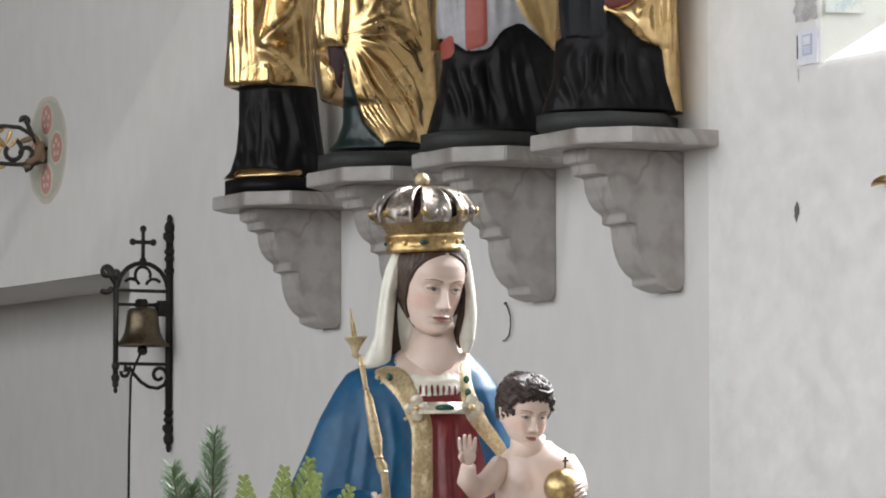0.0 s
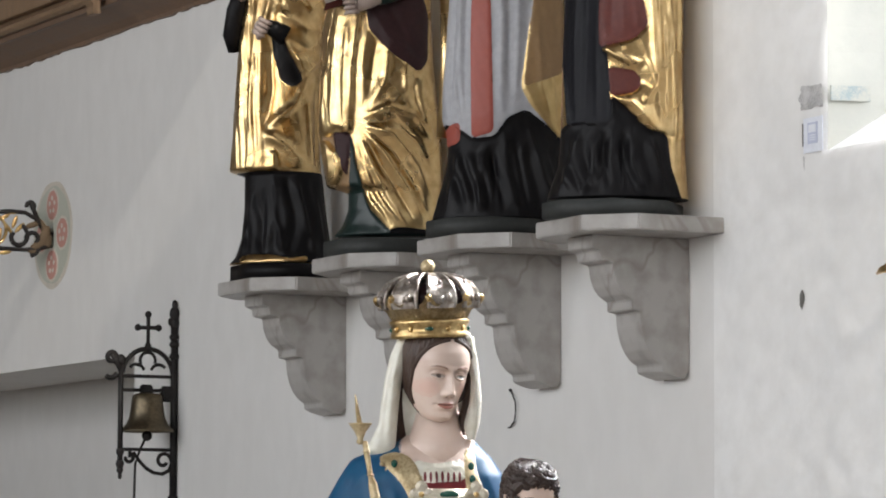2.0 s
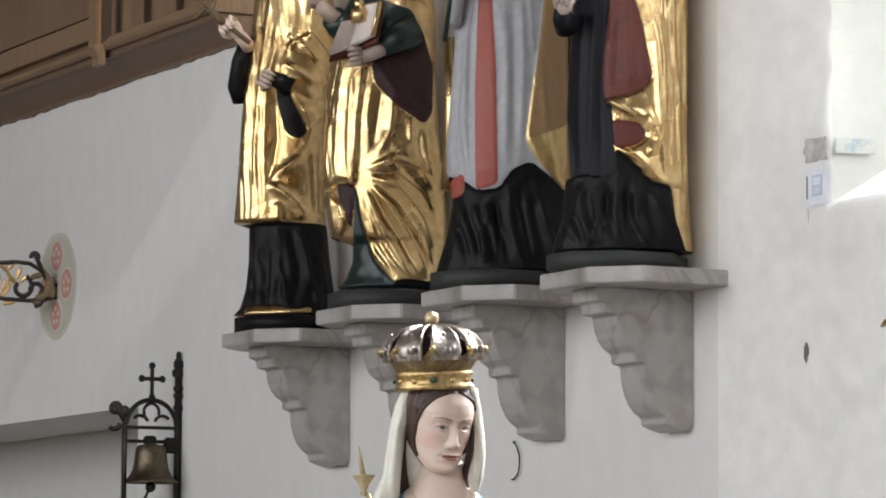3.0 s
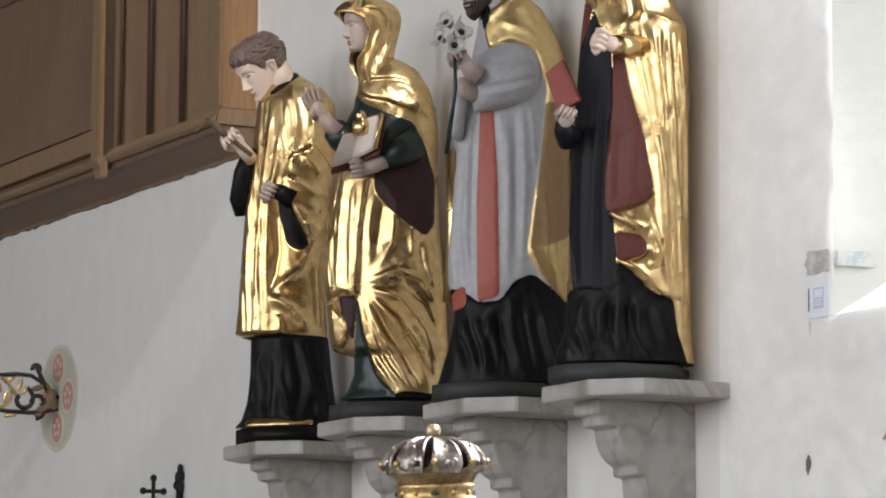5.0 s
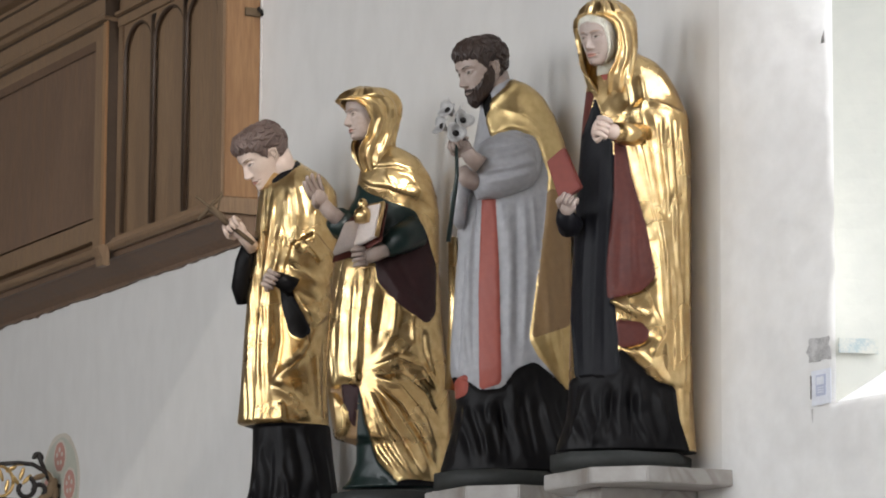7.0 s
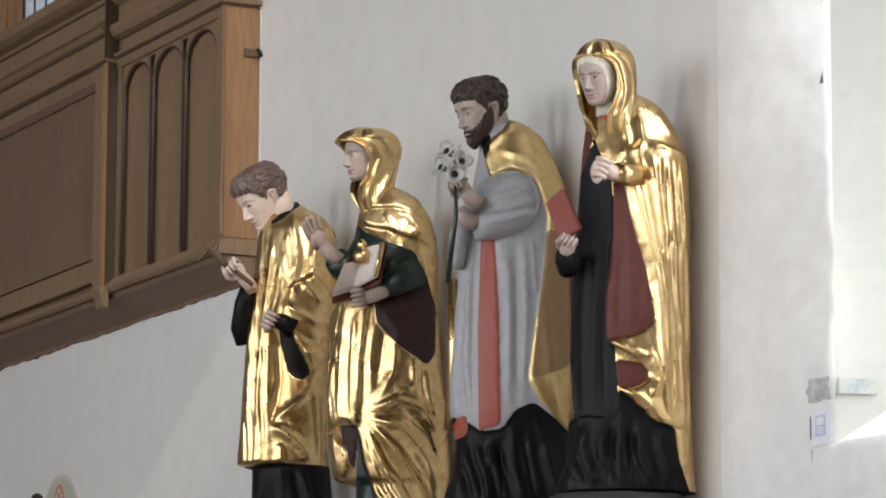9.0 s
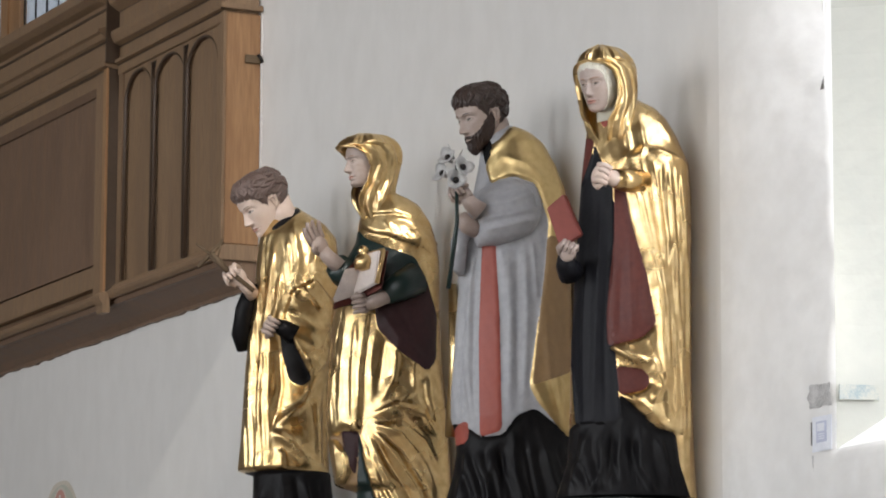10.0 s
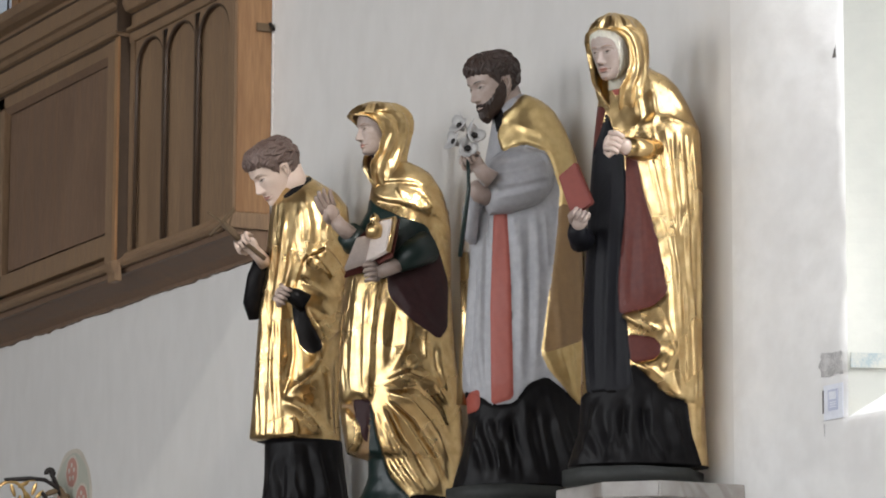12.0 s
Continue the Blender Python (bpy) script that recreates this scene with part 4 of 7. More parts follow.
reader = Figure()
plinth(reader, 36, 38, 6.0, PLINTH)
reader.drape([(126.3, -7.5, 1.5, 4.4), (123.4, -8.7, 6.8, 6.8), (120.1, -9.9, 10.9, 9.2), (114.5, -11.1, 14.6, 11.3), (107.2, -12.3, 17.1, 12.9), (100.0, -16.3, 18.1, 13.7), (88.7, -18.2, 18.2, 14.1), (80.4, -20.0, 18.2, 14.9), (64.0, -21.3, 19.1, 15.3), (51.8, -21.8, 20.3, 15.3), (40.0, -22.1, 21.8, 15.3), (31.4, -20.8, 22.2, 14.9), (19.3, -18.9, 22.6, 14.1), (17.7, -11.2, 22.7, 13.3), (11.2, -11.2, 22.9, 13.3), (5.1, -13.5, 22.7, 13.3), (1.9, -16.3, 22.3, 13.7)], GOLD,
    [(GREEN, -1.2, [(-17.1, 1.0), (-16.2, 6.0), (-13.0, 20.0), (-10.0, 37.5), (-8.3, 26.6), (-3.2, 10.5), (3.9, 3.2), (4.0, 1.0)]),
        (BLACK, -0.6, [(3.9, 3.6), (9.0, 4.2), (16.0, 3.6), (23.1, 3.2), (23.1, 1.1), (3.4, 1.0)]),
        # tan area stands in for the shaded wall seen past the skirt
        (TAN, -2.2, [(-20.5, 38.0), (-10.0, 38.0), (-11.5, 16.1), (-20.5, 16.1)]),
        (GOLD, 1.5, [(-15.9, 84.2), (-18.7, 62.9), (-22.5, 40.0), (-18.6, 36.0), (-16.4, 39.2), (-14.0, 39.8), (-11.8, 36.3), (-9.6, 38.5), (-8.6, 60.9), (-5.8, 83.3)]),
        (PLUM, -0.4, [(-17.3, 38.2), (-10.0, 37.7), (-10.9, 29.0), (-11.9, 22.0), (-15.8, 28.6)]),
        (GOLD, 1.0, [(-22.0, 35.6), (-19.3, 36.0), (-14.2, 29.6), (-13.2, 23.5), (-17.2, 16.5), (-20.3, 22.5)]),
        (GREEN, 0.2, [(-17.9, 97.8), (-11.5, 112.1), (-8.2, 107.6), (0.4, 103.5), (9.6, 100.6), (13.1, 92.8), (7.0, 85.8), (0.5, 87.8), (-4.8, 80.4), (-17.8, 84.5)]),
        (PLUM, 0.8, [(-4.8, 82.8), (0.9, 87.4), (7.0, 85.8), (13.1, 93.8), (17.2, 80.4), (17.0, 64.0), (14.0, 59.5), (3.6, 66.5), (-3.9, 74.6)]),
        (GOLD, 1.3, [(-10.7, 113.0), (-9.5, 119.2), (0.3, 124.8), (11.5, 120.1), (15.8, 113.4), (18.5, 100.6), (17.1, 99.0), (13.0, 103.9), (5.5, 106.0), (0.4, 108.2), (-6.8, 109.7)]),
        (GOLD, 2.3, [(-9.9, 119.2), (0.3, 125.9), (10.9, 121.3), (15.8, 113.9), (17.1, 109.3), (11.6, 113.9), (2.4, 116.5), (-6.8, 116.5)])],
    [([(-17.6, 78.3), (-19.2, 61.9), (-20.3, 40.3)], 1.5, 1.1),
        ([(-14.3, 80.3), (-16.0, 59.9), (-16.6, 40.3)], 1.3, 1.1),
        ([(-10.6, 80.4), (-11.9, 59.9), (-11.9, 38.5)], 1.4, 1.1),
        ([(-7.8, 78.3), (-9.6, 60.0), (-9.9, 43.5)], 1.1, 1.0),
        ([(-4.2, 76.2), (-6.2, 63.0), (-5.6, 48.5)], 2.0, 0.9),
        ([(3.3, 71.2), (2.2, 56.9), (-2.8, 47.2)], 2.2, 1.0),
        ([(-0.8, 73.0), (-2.6, 58.0), (-4.0, 49.0)], 1.6, -0.9),
        ([(9.6, 65.0), (9.6, 53.0), (3.8, 47.8)], 2.0, 0.9),
        ([(14.6, 60.0), (15.6, 48.0), (19.6, 33.0)], 1.9, 1.0),
        ([(12.0, 58.0), (12.6, 50.0), (17.4, 38.0)], 1.4, -0.9),
        ([(-4.4, 43.4), (3.5, 46.9), (12.6, 43.9), (19.6, 33.9)], 1.7, 1.8),
        ([(-3.4, 41.4), (5.5, 42.0), (13.6, 35.0), (19.8, 23.0)], 1.5, -1.2),
        ([(-4.0, 39.9), (5.0, 37.2), (13.6, 27.0), (19.4, 13.0)], 1.8, 1.6),
        ([(-2.6, 37.0), (5.4, 31.0), (13.0, 19.0), (17.9, 7.7)], 1.5, -1.2),
        ([(-4.6, 37.7), (2.0, 30.2), (9.8, 18.7), (15.9, 6.7)], 1.8, 1.6),
        ([(-4.6, 35.0), (0.7, 25.6), (7.4, 15.6), (12.9, 5.6)], 1.4, -1.2),
        ([(-6.4, 35.7), (-1.9, 24.6), (4.4, 13.6), (10.2, 4.6)], 1.7, 1.5),
        ([(-6.6, 31.0), (-3.3, 20.6), (2.0, 11.6), (7.9, 4.6)], 1.4, 1.2),
        ([(-8.0, 35.0), (-6.8, 24.6), (-3.0, 13.6), (2.6, 6.2)], 1.3, 1.3),
        ([(18.5, 57.1), (20.6, 38.9), (22.4, 10.7)], 1.5, 1.0),
        ([(-18.6, 33.0), (-17.6, 20.2)], 1.2, 0.8),
        ([(-2.3, 80.4), (2.6, 72.2), (12.8, 64.0)], 1.85, 0.69),
        ([(2.5, 84.5), (8.7, 72.2), (14.8, 64.0)], 1.85, -0.5),
        ([(-5.8, 117.5), (6.5, 113.4), (14.6, 105.2)], 2.31, 0.5),
        ([(6.4, 117.6), (12.6, 105.2)], 2.08, 0.59),
        ([(-1.7, 114.4), (2.4, 107.2)], 1.85, 0.5),
        ([(11.6, 99.0), (16.7, 88.7), (18.4, 80.4)], 2.08, 0.69),
        ([(-9.8, 109.2), (-10.8, 98.9)], 1.62, 0.5)],
    [([(-21.5, 40.3), (-17.8, 80.3), (-8.6, 80.4), (-9.8, 39.9)], 1.5, 0.35, 0.03)], seed=2.3)
reader.head((-8.2, -7, 136.4), 18.6, -66, 7, SKIN, GOLD, 0, (), ears=False, brow=BROW)
reader.hood((-8.2, -7, 136.4), 18.6, -66, 7, GOLD, [(-2.6, 0), (-1.9, 10), (-1.4, 30), (-0.9, 66), (-0.3, 82), (0.2, 72), (0.5, 52), (0.64, 0), (1.2, 0)],
    [(-2.6, 0.45, 0.10, 0.90), (-1.9, 0.60, 0.42, 0.92), (-1.3, 0.62, 0.60, 0.94), (-0.8, 0.68, 0.68, 1.10), (-0.2, 0.80, 0.86, 1.34), (0.2, 0.83, 0.98, 1.42), (0.5, 0.80, 1.06, 1.36), (0.75, 0.68, 0.92, 1.16), (0.95, 0.50, 0.62, 0.86), (1.06, 0.32, 0.36, 0.56), (1.1, 0.2, 0.22, 0.3)], -2.5, 0, 0.06, 7, 0.06, 1.3)
reader.limb([(-6.9, -3, 129.8), (-6.6, -3, 124.2), (-6.2, -1, 118.4)], [4.02, 4.02, 4.82], PLUM)
reader.limb([(-15.2, -8, 97.6), (-18.0, -10, 95.2), (-19.6, -12, 96.9)], [5.22, 4.82, 3.22], GREEN)
reader.limb([(-17.5, -12, 96.9), (-21.6, -13, 100.4), (-23.6, -14, 102.7)], [3.01, 2.61, 2.41], SKIN)
reader.fist((-24.6, -14, 104.3), 8.84, (-5, -35, 40), SKIN, True)
reader.limb([(9.8, -14, 92.6), (3.8, -18, 88.9), (-1.2, -20, 85.5)], [6.03, 5.22, 3.62], GREEN)
reader.limb([(0.8, -20, 85.9), (-3.5, -21, 83.7), (-9.1, -22, 81.5)], [2.61, 2.61, 2.41], SKIN)
reader.fist((-9.1, -21, 82.1), 8.44, (80, 80, 10), SKIN)
reader.finish("saint_statue", pose(-0.240, 11.950, 2.798, 0, 0, -26.8), "hooded saint statue in gilded cloak holding open book", "statue", "saints on corbels")

book = thing("open_book", "open painted book with gilt page edges", "book", m=pose(-0.240, 11.950, 2.798, 0, 0, -26.8))
for name, corners, away, mat, label in (("page_block", [(-19.0, -26.0, 81.6), (-11.6, -21.0, 84.9), (-9.0, -21.0, 94.6), (-14.7, -26.0, 92.6)], (-0.5, -1.6, 1.2), PAGE, ""), ("page_block", [(-11.6, -21.0, 84.9), (-3.4, -28.0, 88.2), (-1.1, -28.0, 100.2), (-9.0, -21.0, 99.5)], (-1.6, -0.6, 0.4), PAGE, "")):
    bm = bmesh.new()
    lo = [bm.verts.new(Vector(c) * 0.01) for c in corners]
    hi = [bm.verts.new((Vector(c) + Vector(away)) * 0.01) for c in corners]
    bm.faces.new(lo)
    bm.faces.new(hi[::-1])
    for i in range(4):
        bm.faces.new((lo[i], lo[(i + 1) % 4], hi[(i + 1) % 4], hi[i]))
    bmesh.ops.bevel(bm, geom=bm.edges[:], offset=0.003, segments=2, affect="EDGES")
    part(name, bm, mat, book, label)
for ends in (((-3.4, -28.0, 88.2), (-1.1, -28.0, 100.2)), ((-1.1, -28.0, 100.2), (-9.0, -21.0, 99.5))):
    bm = bmesh.new()
    tube(bm, [(Vector(c) + Vector((-0.4, -0.4, 0.2))) * 0.01 for c in ends], 0.010, 8, 0.7)
    part("gilt_edge", bm, GOLD, book, "", True)
bm = bmesh.new()
for corners in ([(-19.8, -26.0, 80.2), (-11.8, -20.5, 83.5), (-9.3, -20.0, 100.9), (-15.9, -26.0, 93.4)], [(-11.8, -20.5, 83.5), (-2.6, -28.0, 87.4), (-0.3, -28.0, 100.8), (-9.3, -20.0, 100.9)]):
    lo = [bm.verts.new((Vector(c) + Vector((0.3, 0.9, -0.3))) * 0.01) for c in corners]
    hi = [bm.verts.new((Vector(c) + Vector((0.5, 1.8, -0.6))) * 0.01) for c in corners]
    bm.faces.new(lo)
    bm.faces.new(hi[::-1])
    for i in range(4):
        bm.faces.new((lo[i], lo[(i + 1) % 4], hi[(i + 1) % 4], hi[i]))
part("cover", bm, MAROON, book)
bm = bmesh.new()
lathe(bm, [(0.006, 0), (0.028, 0.004), (0.032, 0.03), (0.026, 0.05), (0.014, 0.06), (0.02, 0.07), (0.012, 0.085), (0.002, 0.09)], 16, [c * 0.01 for c in (-8.9, -25.0, 93.6)])
part("jar", bm, GOLD, book, "small gilded ointment jar", True)

priest = Figure()
plinth(priest, 40, 38, 5.5, PLINTH)
priest.drape([(134.7, -1.6, 6.1, 4.2), (132.4, -4.3, 11.1, 7.6), (128.6, -5.7, 15.4, 9.9), (121.8, -6.6, 19.2, 11.7), (112.9, -8.2, 22.7, 13.3), (100.2, -11.2, 24.2, 14.2), (84.6, -13.5, 24.9, 14.4), (61.4, -14.9, 25.2, 14.8), (42.1, -16.0, 25.6, 14.8), (34.0, -16.0, 25.6, 14.8), (28.3, -14.3, 25.5, 14.0), (22.9, -14.1, 24.4, 13.3), (13.4, -15.6, 25.1, 14.0), (5.7, -17.8, 26.6, 15.2), (0.4, -19.3, 27.4, 15.9)], GREY_CLOTH,
    [(BLACK, -0.95, [(-20.8, -3.0), (-17.1, 7.5), (-15.2, 22.8), (-15.8, 32.8), (-9.5, 30.1), (-5.7, 27.0), (1.5, 27.6), (6.1, 34.0), (12.4, 36.7), (23.8, 28.3), (30.5, 22.9), (30.4, -2.8)]),
        (GOLD_MATT, 1.33, [(-2.4, 127.2), (1.5, 129.6), (4.9, 134.7), (9.6, 133.1), (15.8, 128.8), (20.2, 121.8), (23.4, 112.0), (24.6, 96.3), (25.3, 69.1), (26.4, 45.9), (26.3, 27.5), (24.0, 27.5), (20.0, 30.9), (13.4, 38.2), (10.3, 44.0), (12.6, 61.3), (15.7, 84.6), (16.9, 100.2), (12.5, 112.9), (4.8, 115.8), (-2.4, 112.9), (-4.3, 119.7)]),
        (TAN, 0.95, [(16.5, 95.5), (22.6, 94.4), (24.1, 69.1), (23.7, 49.4), (18.1, 46.7), (11.1, 44.0), (13.0, 61.3), (15.7, 84.6)]),
        (RED, 0.57, [(-5.4, 93.5), (-1.0, 94.1), (0.4, 69.0), (1.3, 29.0), (-6.1, 27.0), (-6.5, 61.3)]),
        (RED, 0.19, [(-14.7, 31.4), (-9.9, 32.8), (-10.3, 25.9), (-15.0, 24.7)]),
        (BLACK, 0.0, [(-5.5, 127.2), (-2.8, 130.0), (-1.6, 124.7), (-4.3, 119.7)]),
        (GREY_CLOTH, 2.84, [(-7.2, 111.1), (3.8, 114.9), (12.5, 112.7), (15.0, 105.7), (13.8, 99.4), (6.7, 96.7), (-0.4, 93.9), (-6.6, 93.9)]),
        (GOLD_MATT, 1.89, [(-2.8, 124.5), (-0.8, 127.2), (4.9, 135.1), (7.3, 133.1), (1.9, 126.4), (-1.6, 122.9)])],
    [([(-12.5, 76.8), (-14.2, 53.5), (-15.2, 34.3)], 1.53, 1.36),
        ([(-8.7, 86.5), (-10.4, 61.3), (-12.2, 33.3)], 1.53, 1.36),
        ([(-11.1, 72.9), (-13.0, 34.3)], 0.87, -1.06),
        ([(2.8, 92.4), (4.2, 69.1), (3.8, 34.7)], 2.18, 1.21),
        ([(8.6, 92.4), (9.6, 69.1), (8.6, 37.2)], 2.18, 1.21),
        ([(6.1, 88.5), (6.5, 42.0)], 1.31, -1.06),
        ([(0.9, 90.4), (2.3, 80.7)], 1.31, 0.91),
        ([(-5.8, 102.1), (3.8, 100.2), (12.5, 104.1)], 1.74, 0.91),
        ([(-3.9, 96.3), (5.7, 101.2)], 1.31, -0.91),
        ([(-5.8, 108.0), (-0.1, 104.1), (9.6, 100.2)], 1.53, 0.76),
        ([(11.5, 92.4), (13.0, 73.0)], 1.09, 0.76),
        ([(19.2, 119.8), (22.3, 96.3), (23.3, 69.1), (24.0, 30.6)], 1.53, 1.06),
        ([(15.3, 69.1), (17.2, 44.0), (21.0, 31.5)], 1.74, 0.91),
        ([(20.1, 49.8), (21.4, 32.5)], 1.09, 0.91),
        ([(1.9, 122.7), (9.6, 119.8), (15.4, 113.9)], 1.96, 0.76),
        ([(13.4, 127.6), (17.3, 119.8)], 1.74, 0.76),
        ([(-9.5, 24.7), (-12.3, 13.2), (-15.2, 1.8)], 1.96, 1.36),
        ([(-2.8, 22.8), (-3.8, 1.8)], 1.96, 1.36),
        ([(4.8, 28.6), (6.7, 13.3), (10.5, 1.5)], 2.18, 1.52),
        ([(13.4, 30.5), (18.1, 13.3), (23.8, 1.5)], 2.18, 1.52),
        ([(1.0, 22.8), (1.9, 1.5)], 1.31, -1.21),
        ([(8.6, 26.7), (13.3, 2.8)], 1.31, -1.06),
        ([(19.1, 22.9), (25.1, 2.9)], 1.53, 1.06),
        ([(-7.7, 92.3), (-8.1, 72.9), (-8.4, 30.5)], 0.87, -0.91)],
    [([(-18.5, 1.5), (-13.6, 24.0), (23.0, 27.0), (26.5, 1.5)], 5.6, 1.4, 0.12),
        ([(-15.6, 34.3), (-14.2, 69.0), (-7.3, 69.0), (-7.2, 30.5)], 1.89, 0.57, 0.05)], seed=3.1)
priest.limb([(1.4, -2, 126.8), (-0.1, -2, 131.1), (-1.6, -1, 136.3)], [5.68, 5.12, 5.12], SKIN)
priest.head((-5.8, -4, 138.2), 21.4, -56, 20, SKIN, DARK_HAIR, 0, CROPPED, 0.06, 60, 56, 3.5, beard=DARK_HAIR, brow=DARK_HAIR, nose=1.05, seed=5)
priest.drape([(114.0, 0.0, 7.0, 4.0), (112.0, -4.0, 10.6, 6.6), (109.0, -7.5, 12.4, 8.4), (104.0, -8.6, 13.6, 9.6), (99.0, -8.8, 13.4, 10.0), (95.5, -8.6, 11.0, 9.2), (93.0, -8.0, 5.0, 7.4), (91.6, -7.0, -1.0, 4.0)], GREY_CLOTH,
    [],
    [([(14.0, 110.0), (4.0, 105.5), (-6.6, 104.0)], 1.5, 1.1),
        ([(15.0, 105.0), (5.0, 101.0), (-6.6, 99.5)], 1.4, 1.1),
        ([(13.0, 100.0), (3.0, 97.0), (-6.6, 95.5)], 1.4, 1.0),
        ([(11.0, 111.0), (2.0, 108.5), (-5.0, 107.5)], 1.1, -0.8),
        ([(14.0, 102.5), (2.0, 99.2), (-6.0, 97.6)], 1.0, -0.8)],
    [], seed=0.9, y=-12.5, back=0.5)
priest.limb([(-6.0, -22, 101.7), (-9.4, -23, 104.2), (-10.9, -24, 106.3)], [3.22, 2.65, 2.46], SKIN)
priest.fist((-11.7, -24, 107.0), 7.96, (20, -20, -40), SKIN)
priest.limb([(-7.8, -16, 97.3), (-10.5, -18, 97.7), (-12.6, -20, 100.5)], [3.41, 3.03, 2.46], SKIN)
priest.limb([(-10.1, -12, 98.0), (-13.1, -12, 93.2), (-13.5, -10, 84.8), (-12.5, -8, 83.2)], [2.65, 3.03, 2.65, 1.52], GREY_CLOTH)
priest.limb([(-15.4, -4, 80.0), (-14.2, -2, 53.3), (-16.0, 0, 28.5)], [1.52, 2.27, 1.89], GOLD)
priest.finish("saint_statue", pose(-0.240, 11.100, 2.798, 0, 0, -26.8), "bearded priest saint statue with grey surplice, red stole and gilded cape", "statue", "saints on corbels")

lily = thing("lily_stem", "silvered lily blossoms on a dark green stem", "lily", m=pose(-0.240, 11.100, 2.798, 0, 0, -26.8))
bm = bmesh.new()
tube(bm, [[c * 0.01 for c in p] for p in ((-16.7, -27, 74.8), (-13.9, -27.5, 97.2), (-14.3, -27, 116.5))], [0.008, 0.007, 0.004], 8)
part("stem", bm, GREEN, lily, "", True)
for at, tip_, lean in (((-15.6, -27.0, 117.5), 62, -35), ((-13.2, -27.5, 114.6), 75, 25), ((-16.8, -27.5, 112.4), 70, -50), ((-14.6, -27.5, 110.6), 85, 5)):
    bm = bmesh.new()
    lathe(bm, [(0.005, 0.0), (0.008, 0.012), (0.013, 0.026), (0.022, 0.036), (0.034, 0.040), (0.033, 0.042), (0.020, 0.038), (0.010, 0.026), (0.003, 0.012)], 18)
    for v in bm.verts:
        a = math.atan2(v.co.y, v.co.x)
        r = math.hypot(v.co.x, v.co.y)
        v.co.x, v.co.y = v.co.x * (0.78 + 0.30 * abs(math.cos(1.5 * a))), v.co.y * (0.78 + 0.30 * abs(math.cos(1.5 * a)))
        v.co.z += 0.18 * r * math.cos(3 * a)
    bloom = part("blossom", bm, LILY, lily, "", True, pose(*[c * 0.01 for c in at], tip_, 0, lean))
    # dark ball that fills the throat of the blossom
    bm = bmesh.new()
    ball(bm, (0, 0, 0.030), 0.011, (1, 1, 0.8), segs=10)
    part("dark_core", bm, IRON, bloom, "dark heart of the blossom", True)
for a, b in (((-15.1, -27, 118.4), (-17.0, -27, 123.8)), ((-14.3, -27, 117.4), (-12.1, -27, 121.9))):
    bm = bmesh.new()
    tube(bm, [[c * 0.01 for c in a], [c * 0.01 for c in b]], [0.006, 0.001], 6)
    part("leaf", bm, LILY, lily, "", True)

